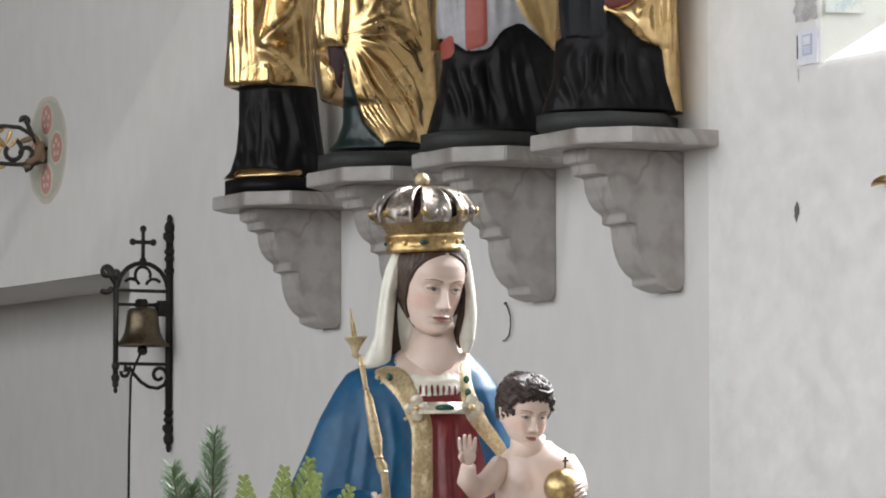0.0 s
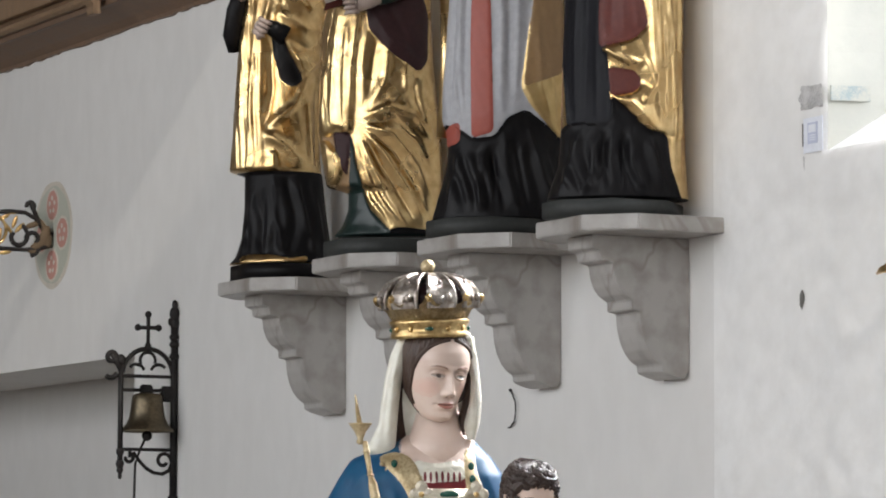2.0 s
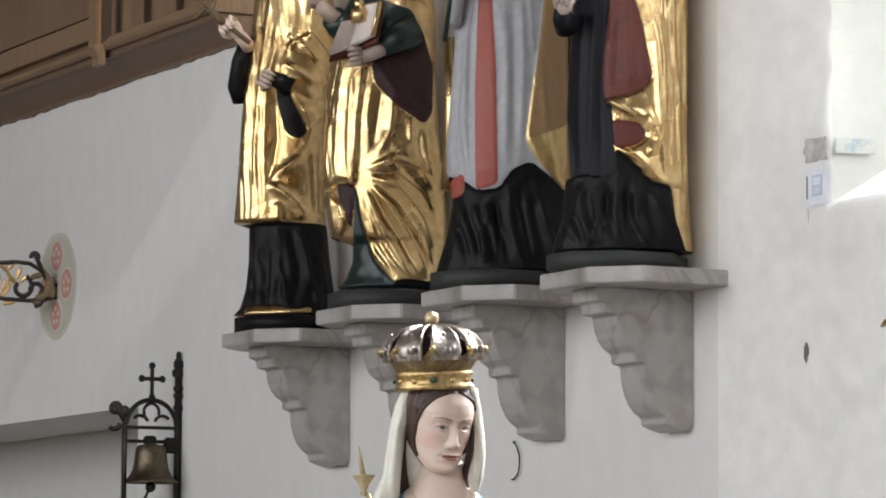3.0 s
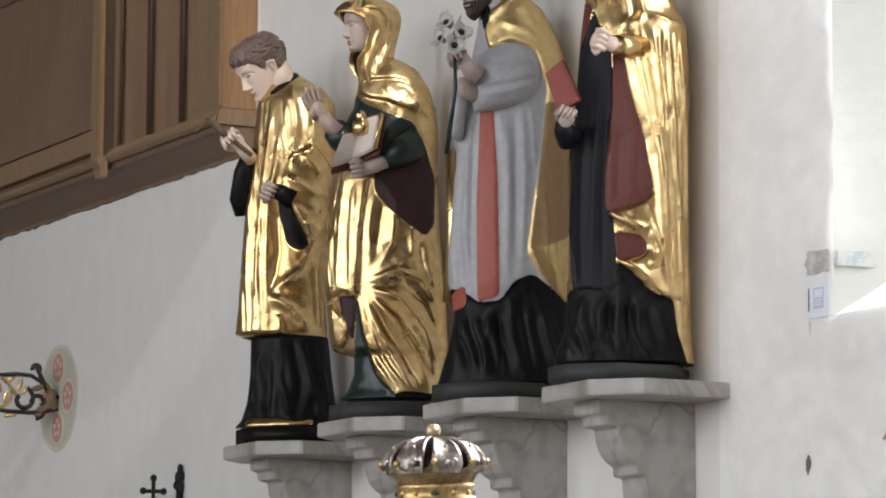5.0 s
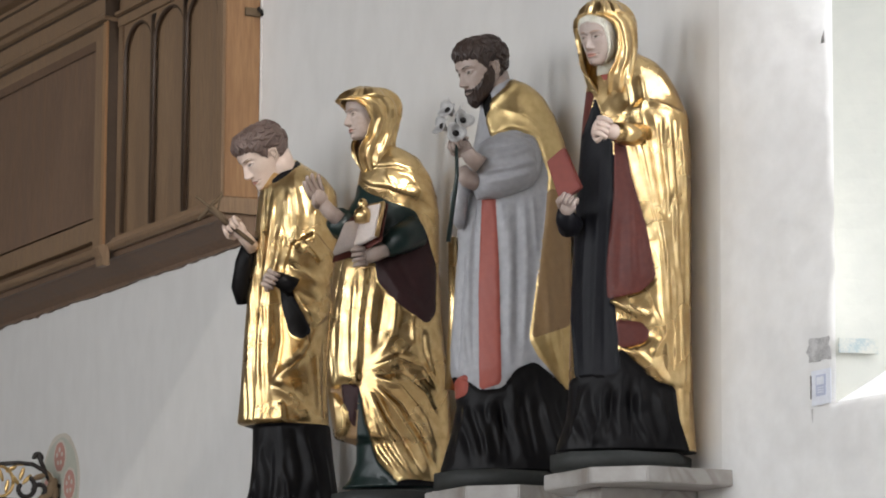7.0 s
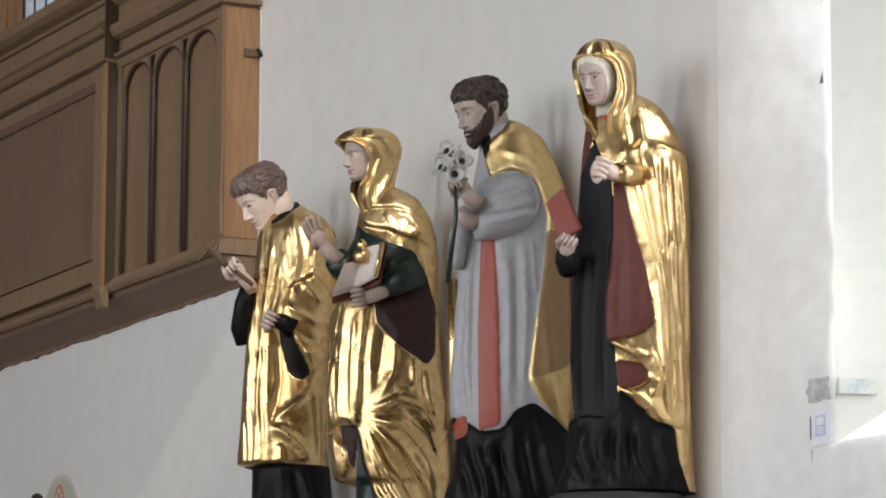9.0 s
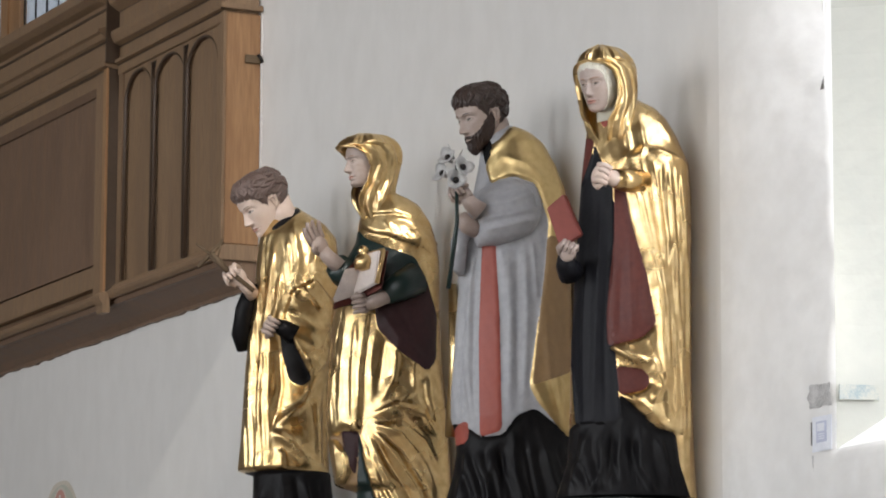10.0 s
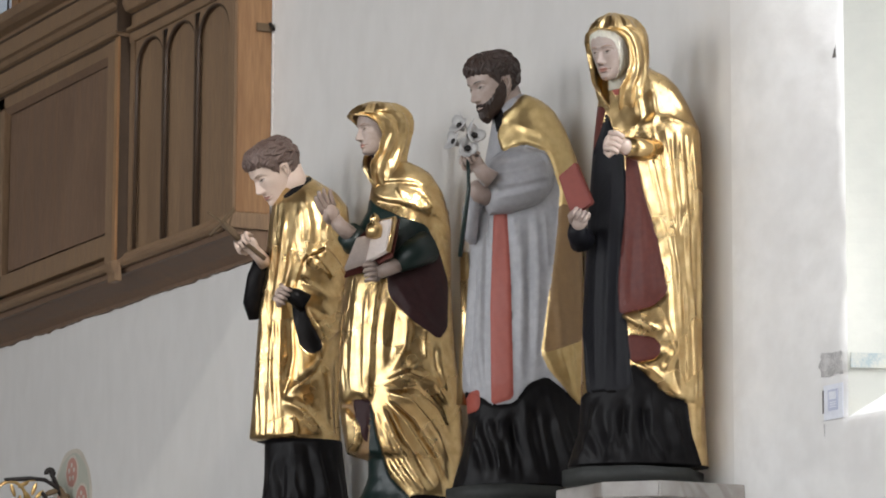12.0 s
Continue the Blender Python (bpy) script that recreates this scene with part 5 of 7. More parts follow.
nun = Figure()
plinth(nun, 44, 38, 5.2, PLINTH)
nun.drape([(129.8, -8.0, 5.8, 4.6), (127.2, -9.1, 11.3, 7.1), (123.5, -10.0, 14.9, 8.9), (117.9, -10.9, 18.1, 10.7), (108.7, -12.0, 22.0, 12.8), (99.5, -12.8, 22.5, 13.5), (79.3, -14.3, 22.5, 13.9), (52.0, -15.8, 22.3, 14.2), (33.9, -16.2, 22.3, 14.2), (21.3, -16.6, 22.8, 14.2), (12.3, -17.3, 23.1, 14.6), (1.2, -20.9, 23.9, 15.7)], GOLD,
    [(SLATE, -1.07, [(-8.4, 114.6), (-5.9, 106.8), (-3.0, 100.4), (-2.4, 82.9), (-4.1, 59.2), (-2.2, 44.7), (-0.8, 24.4), (-14.8, 23.7), (-16.9, 59.2), (-16.1, 84.7), (-13.5, 99.4), (-10.2, 108.6)]),
        (BLACK, -1.25, [(-22.2, -0.4), (-19.5, 5.0), (-16.2, 24.4), (-1.2, 24.8), (-1.1, 33.1), (4.2, 28.1), (11.3, 21.9), (16.7, 21.2), (18.0, 10.5), (21.9, -0.3)]),
        (MAROON, -0.36, [(-2.3, 105.3), (0.3, 103.5), (2.7, 88.4), (7.7, 71.1), (10.6, 55.2), (6.1, 50.9), (-5.0, 48.3), (-5.3, 59.2), (-2.7, 82.9)]),
        (MAROON, -0.53, [(-2.2, 41.9), (6.1, 41.1), (8.9, 37.5), (6.7, 34.2), (-1.1, 32.7)]),
        (MAROON, -0.53, [(-12.7, 117.9), (-8.4, 115.7), (-10.2, 108.6), (-13.5, 99.4), (-16.1, 84.7), (-16.8, 101.2)]),
        (RED, 0.0, [(-8.0, 124.2), (-6.2, 125.3), (-2.2, 123.8), (-5.1, 118.6)]),
        (VEIL, 0.0, [(-6.5, 127.9), (-0.7, 130.5), (-0.7, 126.0), (-4.4, 123.8)]),
        (GOLD, 1.07, [(-0.1, 104.6), (2.5, 109.6), (11.5, 112.4), (21.5, 108.7), (23.3, 84.8), (22.8, 19.5), (17.1, 21.2), (11.9, 22.1), (5.6, 27.0), (-0.8, 32.9), (6.7, 34.2), (8.9, 37.5), (6.1, 41.1), (-5.0, 47.9), (6.1, 50.9), (10.6, 55.2), (7.7, 71.1), (2.7, 88.4)])],
    [([(2.8, 105.0), (6.0, 88.4), (11.2, 66.5), (12.5, 44.7), (14.6, 23.0)], 1.43, 1.42),
        ([(6.1, 106.8), (9.6, 88.5), (13.4, 62.9), (14.6, 33.9)], 1.23, 1.42),
        ([(10.0, 106.8), (12.8, 84.8), (15.6, 52.0), (16.7, 23.0)], 1.23, 1.57),
        ([(14.2, 106.9), (16.7, 79.3), (18.3, 44.7), (19.1, 5.1)], 1.43, 1.42),
        ([(18.7, 105.0), (20.3, 73.8), (20.8, 3.3)], 1.23, 1.28),
        ([(8.2, 101.3), (12.2, 75.6)], 0.82, -1.14),
        ([(12.2, 101.3), (14.8, 59.2), (16.1, 33.9)], 0.82, -1.28),
        ([(16.5, 103.2), (18.3, 52.0)], 0.82, -1.14),
        ([(-4.1, 47.9), (2.1, 44.7), (9.3, 42.9)], 1.43, 1.0),
        ([(0.3, 31.7), (5.6, 30.2), (11.0, 25.7)], 1.43, 1.0),
        ([(9.3, 44.7), (12.0, 35.7), (9.2, 30.2)], 1.64, 1.14),
        ([(0.6, 108.7), (7.9, 112.0), (17.0, 110.2), (21.6, 106.9)], 1.23, 1.14),
        ([(11.6, 122.6), (17.0, 114.2)], 2.05, 0.85),
        ([(1.0, 122.0), (2.4, 112.0), (0.2, 105.5)], 1.3, 1.0),
        ([(6.0, 121.0), (7.0, 113.0), (5.0, 107.0)], 1.4, 0.9),
        ([(-6.7, 95.8), (-8.6, 59.2), (-9.6, 25.7)], 1.64, 0.85),
        ([(-11.2, 84.7), (-12.6, 51.9), (-12.3, 25.7)], 1.43, 0.85),
        ([(-4.5, 84.7), (-6.1, 51.9), (-5.8, 25.7)], 1.02, -0.71),
        ([(2.3, 84.8), (3.1, 51.9)], 1.43, 0.71),
        ([(-0.4, 73.8), (-1.4, 51.9)], 1.23, -0.71),
        ([(5.9, 70.1), (7.6, 53.8)], 1.23, 0.71),
        ([(-10.5, 23.0), (-14.1, 12.2), (-17.7, 1.8)], 1.84, 1.28),
        ([(-6.0, 23.0), (-7.0, 10.4), (-10.6, 1.4)], 1.64, 1.14),
        ([(0.3, 26.6), (-1.6, 12.2), (-0.8, 2.2)], 1.84, 1.28),
        ([(5.6, 23.0), (5.5, 10.4), (10.8, 1.8)], 1.64, 1.28),
        ([(11.8, 19.4), (15.3, 5.1)], 1.64, 1.0),
        ([(2.4, 21.2), (2.8, 3.2)], 1.23, -1.14),
        ([(-3.7, 21.2), (-4.9, 3.2)], 1.02, -1.0)],
    [([(-20.0, 1.8), (-15.0, 23.0), (15.0, 20.0), (20.0, 1.8)], 5.4, 1.4, 0.14),
        ([(9.7, 106.8), (22.7, 106.9), (22.8, 21.3), (17.4, 21.2)], 1.96, 0.43, 0.0)], seed=4.2)
nun.head((-6.4, -9.6, 133.7), 18.4, -38, 13, SKIN, VEIL, 0, WIMPLE, 0.03, ears=False, ragged=0, roll=0.03)
nun.hood((-5.4, -8.5, 133.9), 17.8, -38, 10, GOLD, [(-2.6, 0), (-1.9, 16), (-1.4, 32), (-1.0, 52), (-0.5, 66), (0, 68), (0.4, 60), (0.66, 40), (0.80, 0), (1.4, 0)],
    [(-2.6, 0.70, 0.05, 0.95), (-1.9, 0.82, 0.40, 1.05), (-1.4, 0.84, 0.66, 1.12), (-0.8, 0.88, 0.80, 1.32), (-0.2, 0.92, 0.88, 1.50), (0.4, 0.92, 0.92, 1.52), (0.75, 0.84, 0.90, 1.38), (1.0, 0.70, 0.78, 1.14), (1.2, 0.50, 0.56, 0.82), (1.34, 0.28, 0.32, 0.46), (1.38, 0.16, 0.18, 0.26)], -2.5, 0, 0.05, 8, 0.055, 0.4)
nun.limb([(-4.2, -6, 129.6), (-3.9, -6, 125.5), (-3.5, -6, 121.8)], [3.56, 3.74, 4.27], VEIL)
nun.limb([(7.0, -12, 101.2), (0.8, -18, 100.4), (-2.6, -20.5, 100.6)], [3.6, 3.8, 3.0], GOLD, 20)
nun.limb([(-1.0, -20, 100.2), (-4.0, -20.6, 100.8), (-6.0, -21, 101.3)], [2.7, 2.5, 2.31], PALE_SKIN)
nun.fist((-8.1, -21, 101.7), 8.19, (70, -70, 15), PALE_SKIN)
nun.limb([(-16.0, -8, 72.4), (-17.9, -12, 74.5), (-17.9, -14, 76.9)], [4.27, 3.2, 2.49], SLATE)
nun.fist((-17.3, -17, 77.4), 6.76, (10, 25, -10), SKIN)
nun.finish("saint_statue", pose(-0.240, 10.250, 2.783, 0, 0, -26.8), "hooded nun saint statue in gilded mantle over black habit", "statue", "saints on corbels")

bm = bmesh.new()
cover = [(-24.0, -15, 91.9), (-18.7, -15, 96.6), (-13.3, -15, 83.6), (-19.8, -15, 79.2)]
lo = [bm.verts.new(Vector(c) * 0.01) for c in cover]
hi = [bm.verts.new((Vector(c) + Vector((1.2, 3.5, 0.4))) * 0.01) for c in cover]
bm.faces.new(lo)
bm.faces.new(hi[::-1])
for i in range(4):
    bm.faces.new((lo[i], lo[(i + 1) % 4], hi[(i + 1) % 4], hi[i]))
bmesh.ops.bevel(bm, geom=bm.edges[:], offset=0.003, segments=2, affect="EDGES")
tagged(part("closed_book", bm, DEEP_RED, m=pose(-0.240, 10.250, 2.783, 0, 0, -26.8)), "closed brick-red book held in the nun's open palm", "book")


# ---- the crowned madonna with the child, nearer the nave ----
madonna = Figure()
madonna.drape([(100.6, -5.7, 7.6, 3.2), (98.9, -8.4, 9.3, 5.6), (97.3, -13.2, 11.0, 7.3), (95.5, -17.6, 12.7, 8.7), (91.9, -20.0, 15.1, 10.4), (85.8, -23.4, 17.0, 11.6), (78.6, -26.4, 18.0, 12.6), (72.5, -29.2, 18.7, 13.3), (68.7, -30.7, 19.2, 13.8), (59.3, -30.7, 19.4, 14.5), (42.4, -31.3, 20.0, 15.2), (18.4, -30.6, 19.4, 15.2), (1.7, -32.4, 21.2, 15.8)], BLUE,
    [(PALE_SKIN, 0.0, [(-7.2, 101.0), (8.6, 101.0), (8.6, 97.3), (6.8, 91.9), (1.3, 90.7), (-3.5, 91.9), (-7.2, 96.1)]),
        (CRIMSON, -0.24, [(-2.6, 91.9), (6.8, 91.9), (9.5, 85.2), (14.6, 66.5), (17.0, 1.7), (1.9, 1.7), (0.8, 83.4), (0.1, 85.2)]),
        (VEIL, 0.12, [(-4.5, 95.4), (0.1, 94.2), (6.4, 95.4), (7.1, 90.7), (-2.1, 90.1), (-3.3, 91.9)]),
        (TRIM, 0.3, [(-12.0, 95.3), (-10.6, 96.5), (-7.2, 97.0), (-4.0, 95.0), (-2.1, 90.2), (0.8, 85.2), (1.1, 1.7), (-4.5, 1.7), (-3.5, 83.4), (-6.4, 89.7), (-8.4, 91.9)]),
        (TRIM, 0.3, [(6.4, 97.9), (8.6, 97.2), (9.3, 91.9), (12.4, 85.2), (17.0, 78.6), (17.8, 72.5), (14.6, 77.4), (10.7, 82.0), (7.6, 86.1), (6.6, 91.9)]),
        (CRIMSON, -0.12, [(-2.1, 92.6), (-1.5, 92.7), (-1.4, 90.4), (-2.0, 90.3)]),
        (CRIMSON, -0.12, [(-0.9, 92.6), (-0.3, 92.7), (-0.2, 90.4), (-0.8, 90.3)]),
        (CRIMSON, -0.12, [(0.3, 92.6), (0.9, 92.7), (1.1, 90.4), (0.5, 90.3)]),
        (CRIMSON, -0.12, [(1.5, 92.6), (2.2, 92.7), (2.3, 90.4), (1.7, 90.3)]),
        (CRIMSON, -0.12, [(2.8, 92.6), (3.4, 92.7), (3.5, 90.4), (2.9, 90.3)]),
        (CRIMSON, -0.12, [(4.0, 92.6), (4.6, 92.7), (4.7, 90.4), (4.1, 90.3)]),
        (CRIMSON, -0.12, [(5.2, 92.6), (5.8, 92.7), (5.9, 90.4), (5.3, 90.3)]),
        (VEIL, 0.73, [(-3.3, 95.0), (0.1, 93.6), (6.4, 94.6), (6.5, 93.6), (0.7, 92.4), (-3.3, 93.8)])],
    [([(-16.9, 91.9), (-19.3, 78.6), (-22.9, 66.5)], 1.95, 0.48),
        ([(-12.0, 90.7), (-13.2, 78.6), (-14.4, 66.5)], 1.67, 0.58),
        ([(-8.4, 88.3), (-7.2, 78.6), (-8.4, 66.5)], 1.39, 0.48),
        ([(-14.4, 85.8), (-16.8, 71.3)], 1.25, -0.58),
        ([(-24.1, 78.6), (-25.3, 68.7)], 1.25, 0.39),
        ([(11.0, 93.1), (14.6, 83.4), (16.4, 78.6)], 1.67, 0.39),
        ([(3.1, 84.6), (3.7, 68.7), (4.3, 54.4)], 0.98, 0.58),
        ([(5.5, 84.6), (6.7, 68.7)], 0.84, -0.58),
        ([(8.0, 82.2), (10.4, 68.7)], 0.98, 0.58),
        ([(1.9, 83.4), (2.0, 68.7)], 0.7, -0.39)],
    [([(-2.8, 92.6), (6.6, 92.9), (6.9, 90.4), (-2.1, 90.2)], 0.85, 0.48, 0.0),
        ([(1.3, 84.6), (9.2, 84.6), (13.4, 66.5), (1.9, 66.5)], 1.21, 0.36, 0.02)], seed=1.7, rough=0.03, cell=0.32)
madonna.limb([(0.7, -1.5, 94.0), (0.7, -1.2, 98.0), (0.6, -0.4, 101.2), (0.7, 0.4, 104.0), (0.8, 1, 107.0)], [7.4, 6.8, 5.5, 4.9, 4.7], PALE_SKIN, 28)
madonna.head((0.0, -3, 114.4), 20.36, 29, 12, PALE_SKIN, CHESTNUT, 2, PARTED, 0.04, cheeks=(BLUSH_PALE, BLUSH), wide=1.06, ears=False, wave=2.0, lids=0.026, ragged=0.05, nose=0.86, roll=0.05)
madonna.lump((0.7, 3, 113.2), 8.73, CHESTNUT, (0.92, 0.86, 1.0), (0, 0, 0), 30)
for dx, dr in ((0.0, 1.0), (-0.9, 0.9), (0.8, 0.7)):
    madonna.limb([(-6.2 + dx, -1, 119.0), (-7.7 + dx, 0.5, 111.1), (-8.0 + dx, 1, 103.9), (-7.2 + dx, 2, 97.9)], [0.8 * dr, 1.1 * dr, 1.2 * dr, 1.2 * dr], CHESTNUT)
madonna.limb([(7.4, -2, 118.5), (7.6, -2, 110.0), (6.4, -1, 104.0), (5.3, 0, 99.2)], [0.85, 0.97, 1.21, 1.21], CHESTNUT)
madonna.drape([(122.2, -7.9, 8.6, 8.5), (118.6, -8.9, 9.1, 9.0), (112.5, -10.1, 9.8, 9.2), (107.7, -10.3, 10.0, 9.0), (102.8, -9.6, 9.3, 8.0), (97.9, -8.4, 8.3, 6.1)], VEIL,
    [],
    [],
    [], y=7.0, back=0.9, seed=0.3, rough=0.03, cell=0.6)
madonna.drape([(122.0, -7.4, -3.8, 1.5), (117.4, -9.4, -5.5, 1.9), (112.5, -10.5, -6.8, 2.2), (107.7, -11.2, -7.4, 2.3), (102.8, -11.8, -7.8, 2.4), (99.2, -13.5, -8.0, 2.4), (96.7, -14.5, -8.4, 2.2), (95.9, -12.6, -8.6, 1.2)], VEIL,
    [],
    [([(-6.6, 121.0), (-8.7, 112.5), (-9.4, 102.8), (-9.6, 96.7)], 0.56, 0.39),
        ([(-8.4, 117.4), (-10.1, 107.7), (-11.1, 97.9)], 0.42, -0.39),
        ([(-8.2, 102.8), (-8.4, 96.7)], 0.42, 0.29)],
    [], y=-4.0, seed=0.8, rough=0.03, cell=0.35)
madonna.drape([(121.5, 5.7, 8.3, 1.2), (117.4, 7.1, 9.3, 1.6), (112.5, 7.9, 9.9, 1.7), (107.7, 7.6, 10.3, 1.8), (102.8, 6.4, 9.8, 1.8), (99.6, 7.1, 8.8, 1.0)], VEIL,
    [],
    [([(7.4, 119.8), (9.1, 111.3), (9.1, 101.6)], 0.42, 0.39),
        ([(8.3, 114.9), (8.3, 102.8)], 0.35, -0.39)],
    [], y=-3.0, seed=1.8, rough=0.03, cell=0.35)
madonna.drape([(122.5, -4.5, 7.6, 1.7), (121.3, -5.7, 8.1, 2.7), (120.1, -5.3, 7.9, 1.9), (119.3, -4.3, 7.4, 1.0)], VEIL,
    [],
    [],
    [], y=-5.5, seed=0.2, rough=0.02, cell=0.4)
madonna.lump((-3.8, -13.2, 87.7), 1.33, CLASP, (1, 0.25, 1), (0, 0, 0), 14)
madonna.lump((-1.2, -13.2, 87.7), 1.33, CLASP, (1, 0.25, 1), (0, 0, 0), 14)
madonna.lump((-2.5, -13.2, 89.3), 1.33, CLASP, (1, 0.25, 1), (0, 0, 0), 14)
madonna.lump((-2.5, -13.2, 86.2), 1.33, CLASP, (1, 0.25, 1), (0, 0, 0), 14)
madonna.lump((-2.5, -13.2, 87.7), 1.33, CLASP, (1, 0.25, 1), (0, 0, 0), 14)
madonna.lump((-2.5, -14.2, 87.7), 0.61, GOLD_OLD, (1, 0.5, 1))
madonna.lump((7.8, -13.2, 87.7), 1.33, CLASP, (1, 0.25, 1), (0, 0, 0), 14)
madonna.lump((10.4, -13.2, 87.7), 1.33, CLASP, (1, 0.25, 1), (0, 0, 0), 14)
madonna.lump((9.1, -13.2, 89.3), 1.33, CLASP, (1, 0.25, 1), (0, 0, 0), 14)
madonna.lump((9.1, -13.2, 86.2), 1.33, CLASP, (1, 0.25, 1), (0, 0, 0), 14)
madonna.lump((9.1, -13.2, 87.7), 1.33, CLASP, (1, 0.25, 1), (0, 0, 0), 14)
madonna.lump((9.1, -14.2, 87.7), 0.61, GOLD_OLD, (1, 0.5, 1))
madonna.limb([(-2.0, -12.9, 87.7), (3.7, -13.5, 87.7), (8.7, -12.9, 87.7)], [1.82, 1.82, 1.82], CLASP, 12, 0.25)
madonna.lump((3.4, -14.2, 87.7), 1.58, GEM, (1.3, 0.25, 0.5))
madonna.lump((-5.6, -9.8, 91.6), 0.73, GEM, (1, 0.6, 1.2), (0, 0, 0), 10)
madonna.lump((-1.8, -12.2, 74.6), 0.73, GEM, (1, 0.6, 1.2), (0, 0, 0), 10)
madonna.lump((-1.8, -12.2, 79.6), 0.73, GOLD_OLD, (1, 0.6, 1.2), (0, 0, 0), 10)
madonna.lump((-1.8, -12.2, 70.1), 0.73, GEM, (1, 0.6, 1.2), (0, 0, 0), 10)
madonna.lump((-8.3, -9.8, 94.3), 0.73, GEM, (1, 0.6, 1.2), (0, 0, 0), 10)
madonna.lump((8.0, -9.8, 93.8), 0.73, GEM, (1, 0.6, 1.2), (0, 0, 0), 10)
madonna.lump((8.3, -9.8, 91.1), 0.73, GEM, (1, 0.6, 1.2), (0, 0, 0), 10)
madonna.lump((-4.8, -11.6, 85.4), 0.55, TRIM, (1.2, 0.35, 0.8), (0, 0, 0), 8)
madonna.lump((-4.5, -11.6, 82.7), 0.55, TRIM, (1.2, 0.35, 0.8), (0, 0, 0), 8)
madonna.lump((-4.8, -11.6, 80.1), 0.55, TRIM, (1.2, 0.35, 0.8), (0, 0, 0), 8)
madonna.lump((-4.5, -11.6, 77.5), 0.55, TRIM, (1.2, 0.35, 0.8), (0, 0, 0), 8)
madonna.lump((-4.8, -11.6, 74.9), 0.55, TRIM, (1.2, 0.35, 0.8), (0, 0, 0), 8)
madonna.lump((-4.5, -11.6, 72.3), 0.55, TRIM, (1.2, 0.35, 0.8), (0, 0, 0), 8)
madonna.lump((-4.7, -11.6, 69.6), 0.55, TRIM, (1.2, 0.35, 0.8), (0, 0, 0), 8)
madonna.lump((-4.5, -11.6, 67.0), 0.55, TRIM, (1.2, 0.35, 0.8), (0, 0, 0), 8)
madonna.lump((-4.7, -11.6, 64.4), 0.55, TRIM, (1.2, 0.35, 0.8), (0, 0, 0), 8)
madonna.lump((-10.9, -8.9, 94.3), 0.55, TRIM, (1, 0.4, 1), (0, 0, 0), 8)
madonna.lump((-9.9, -8.9, 92.8), 0.55, TRIM, (1, 0.4, 1), (0, 0, 0), 8)
madonna.lump((-8.7, -8.9, 91.2), 0.55, TRIM, (1, 0.4, 1), (0, 0, 0), 8)
madonna.lump((-7.4, -8.9, 89.7), 0.55, TRIM, (1, 0.4, 1), (0, 0, 0), 8)
madonna.lump((-6.1, -8.9, 87.8), 0.55, TRIM, (1, 0.4, 1), (0, 0, 0), 8)
madonna.limb([(-18.9, -14, 66.0), (-14.0, -18, 66.6), (-9.9, -20, 67.4)], [4.85, 3.88, 2.67], BLUE)
madonna.fist((-9.5, -21, 67.5), 5.58, (60, 60, 10), PALE_SKIN)
madonna.limb([(10.8, -18, 59.5), (16.7, -20, 62.5), (23.7, -20, 63.1)], [5.09, 4.36, 3.39], BLUE)
madonna.finish("madonna_statue", pose(-2.420, 7.154, 0.900, 0, 0, -26.8), "life-size crowned madonna statue, blue mantle, ivory veil, crimson dress", "statue")

sceptre = thing("sceptre", "long gilded sceptre held upright by the madonna", "sceptre", m=pose(-2.420, 7.154, 0.900, 0, 0, -26.8))
bm = bmesh.new()
tube(bm, [[-0.143, -0.24, 0.985], [-0.138, -0.24, 0.959], [-0.13, -0.24, 0.912], [-0.125, -0.24, 0.895], [-0.109, -0.24, 0.807], [-0.103, -0.24, 0.769], [-0.097, -0.24, 0.754], [-0.092, -0.24, 0.736], [-0.076, -0.24, 0.596]], [0.0055, 0.0065, 0.005, 0.0095, 0.013, 0.007, 0.012, 0.008, 0.008], 14)
for z, x, r in ((0.963, -0.139, 0.0085), (0.915, -0.1305, 0.0080), (0.905, -0.128, 0.0070), (0.772, -0.1035, 0.0105), (0.742, -0.0935, 0.0115)):
    ball(bm, [x, -0.24, z], r, (1, 1, 0.45), segs=14)
part("shaft", bm, TRIM, sceptre, "", True)
bm = bmesh.new()
lathe(bm, [(0.003, -0.026), (0.009, -0.022), (0.006, -0.014), (0.012, 0.0), (0.022, 0.014), (0.026, 0.018), (0.020, 0.018), (0.004, 0.004)], 10, [-0.152, -0.24, 1.004])
part("cup", bm, TRIM, sceptre, "", True)
bm = bmesh.new()
tube(bm, [[-0.152, -0.24, 1.011], [-0.158, -0.24, 1.048], [-0.163, -0.24, 1.083]], [0.006, 0.0045, 0.0012], 8)
part("spike", bm, TRIM, sceptre, "", True)


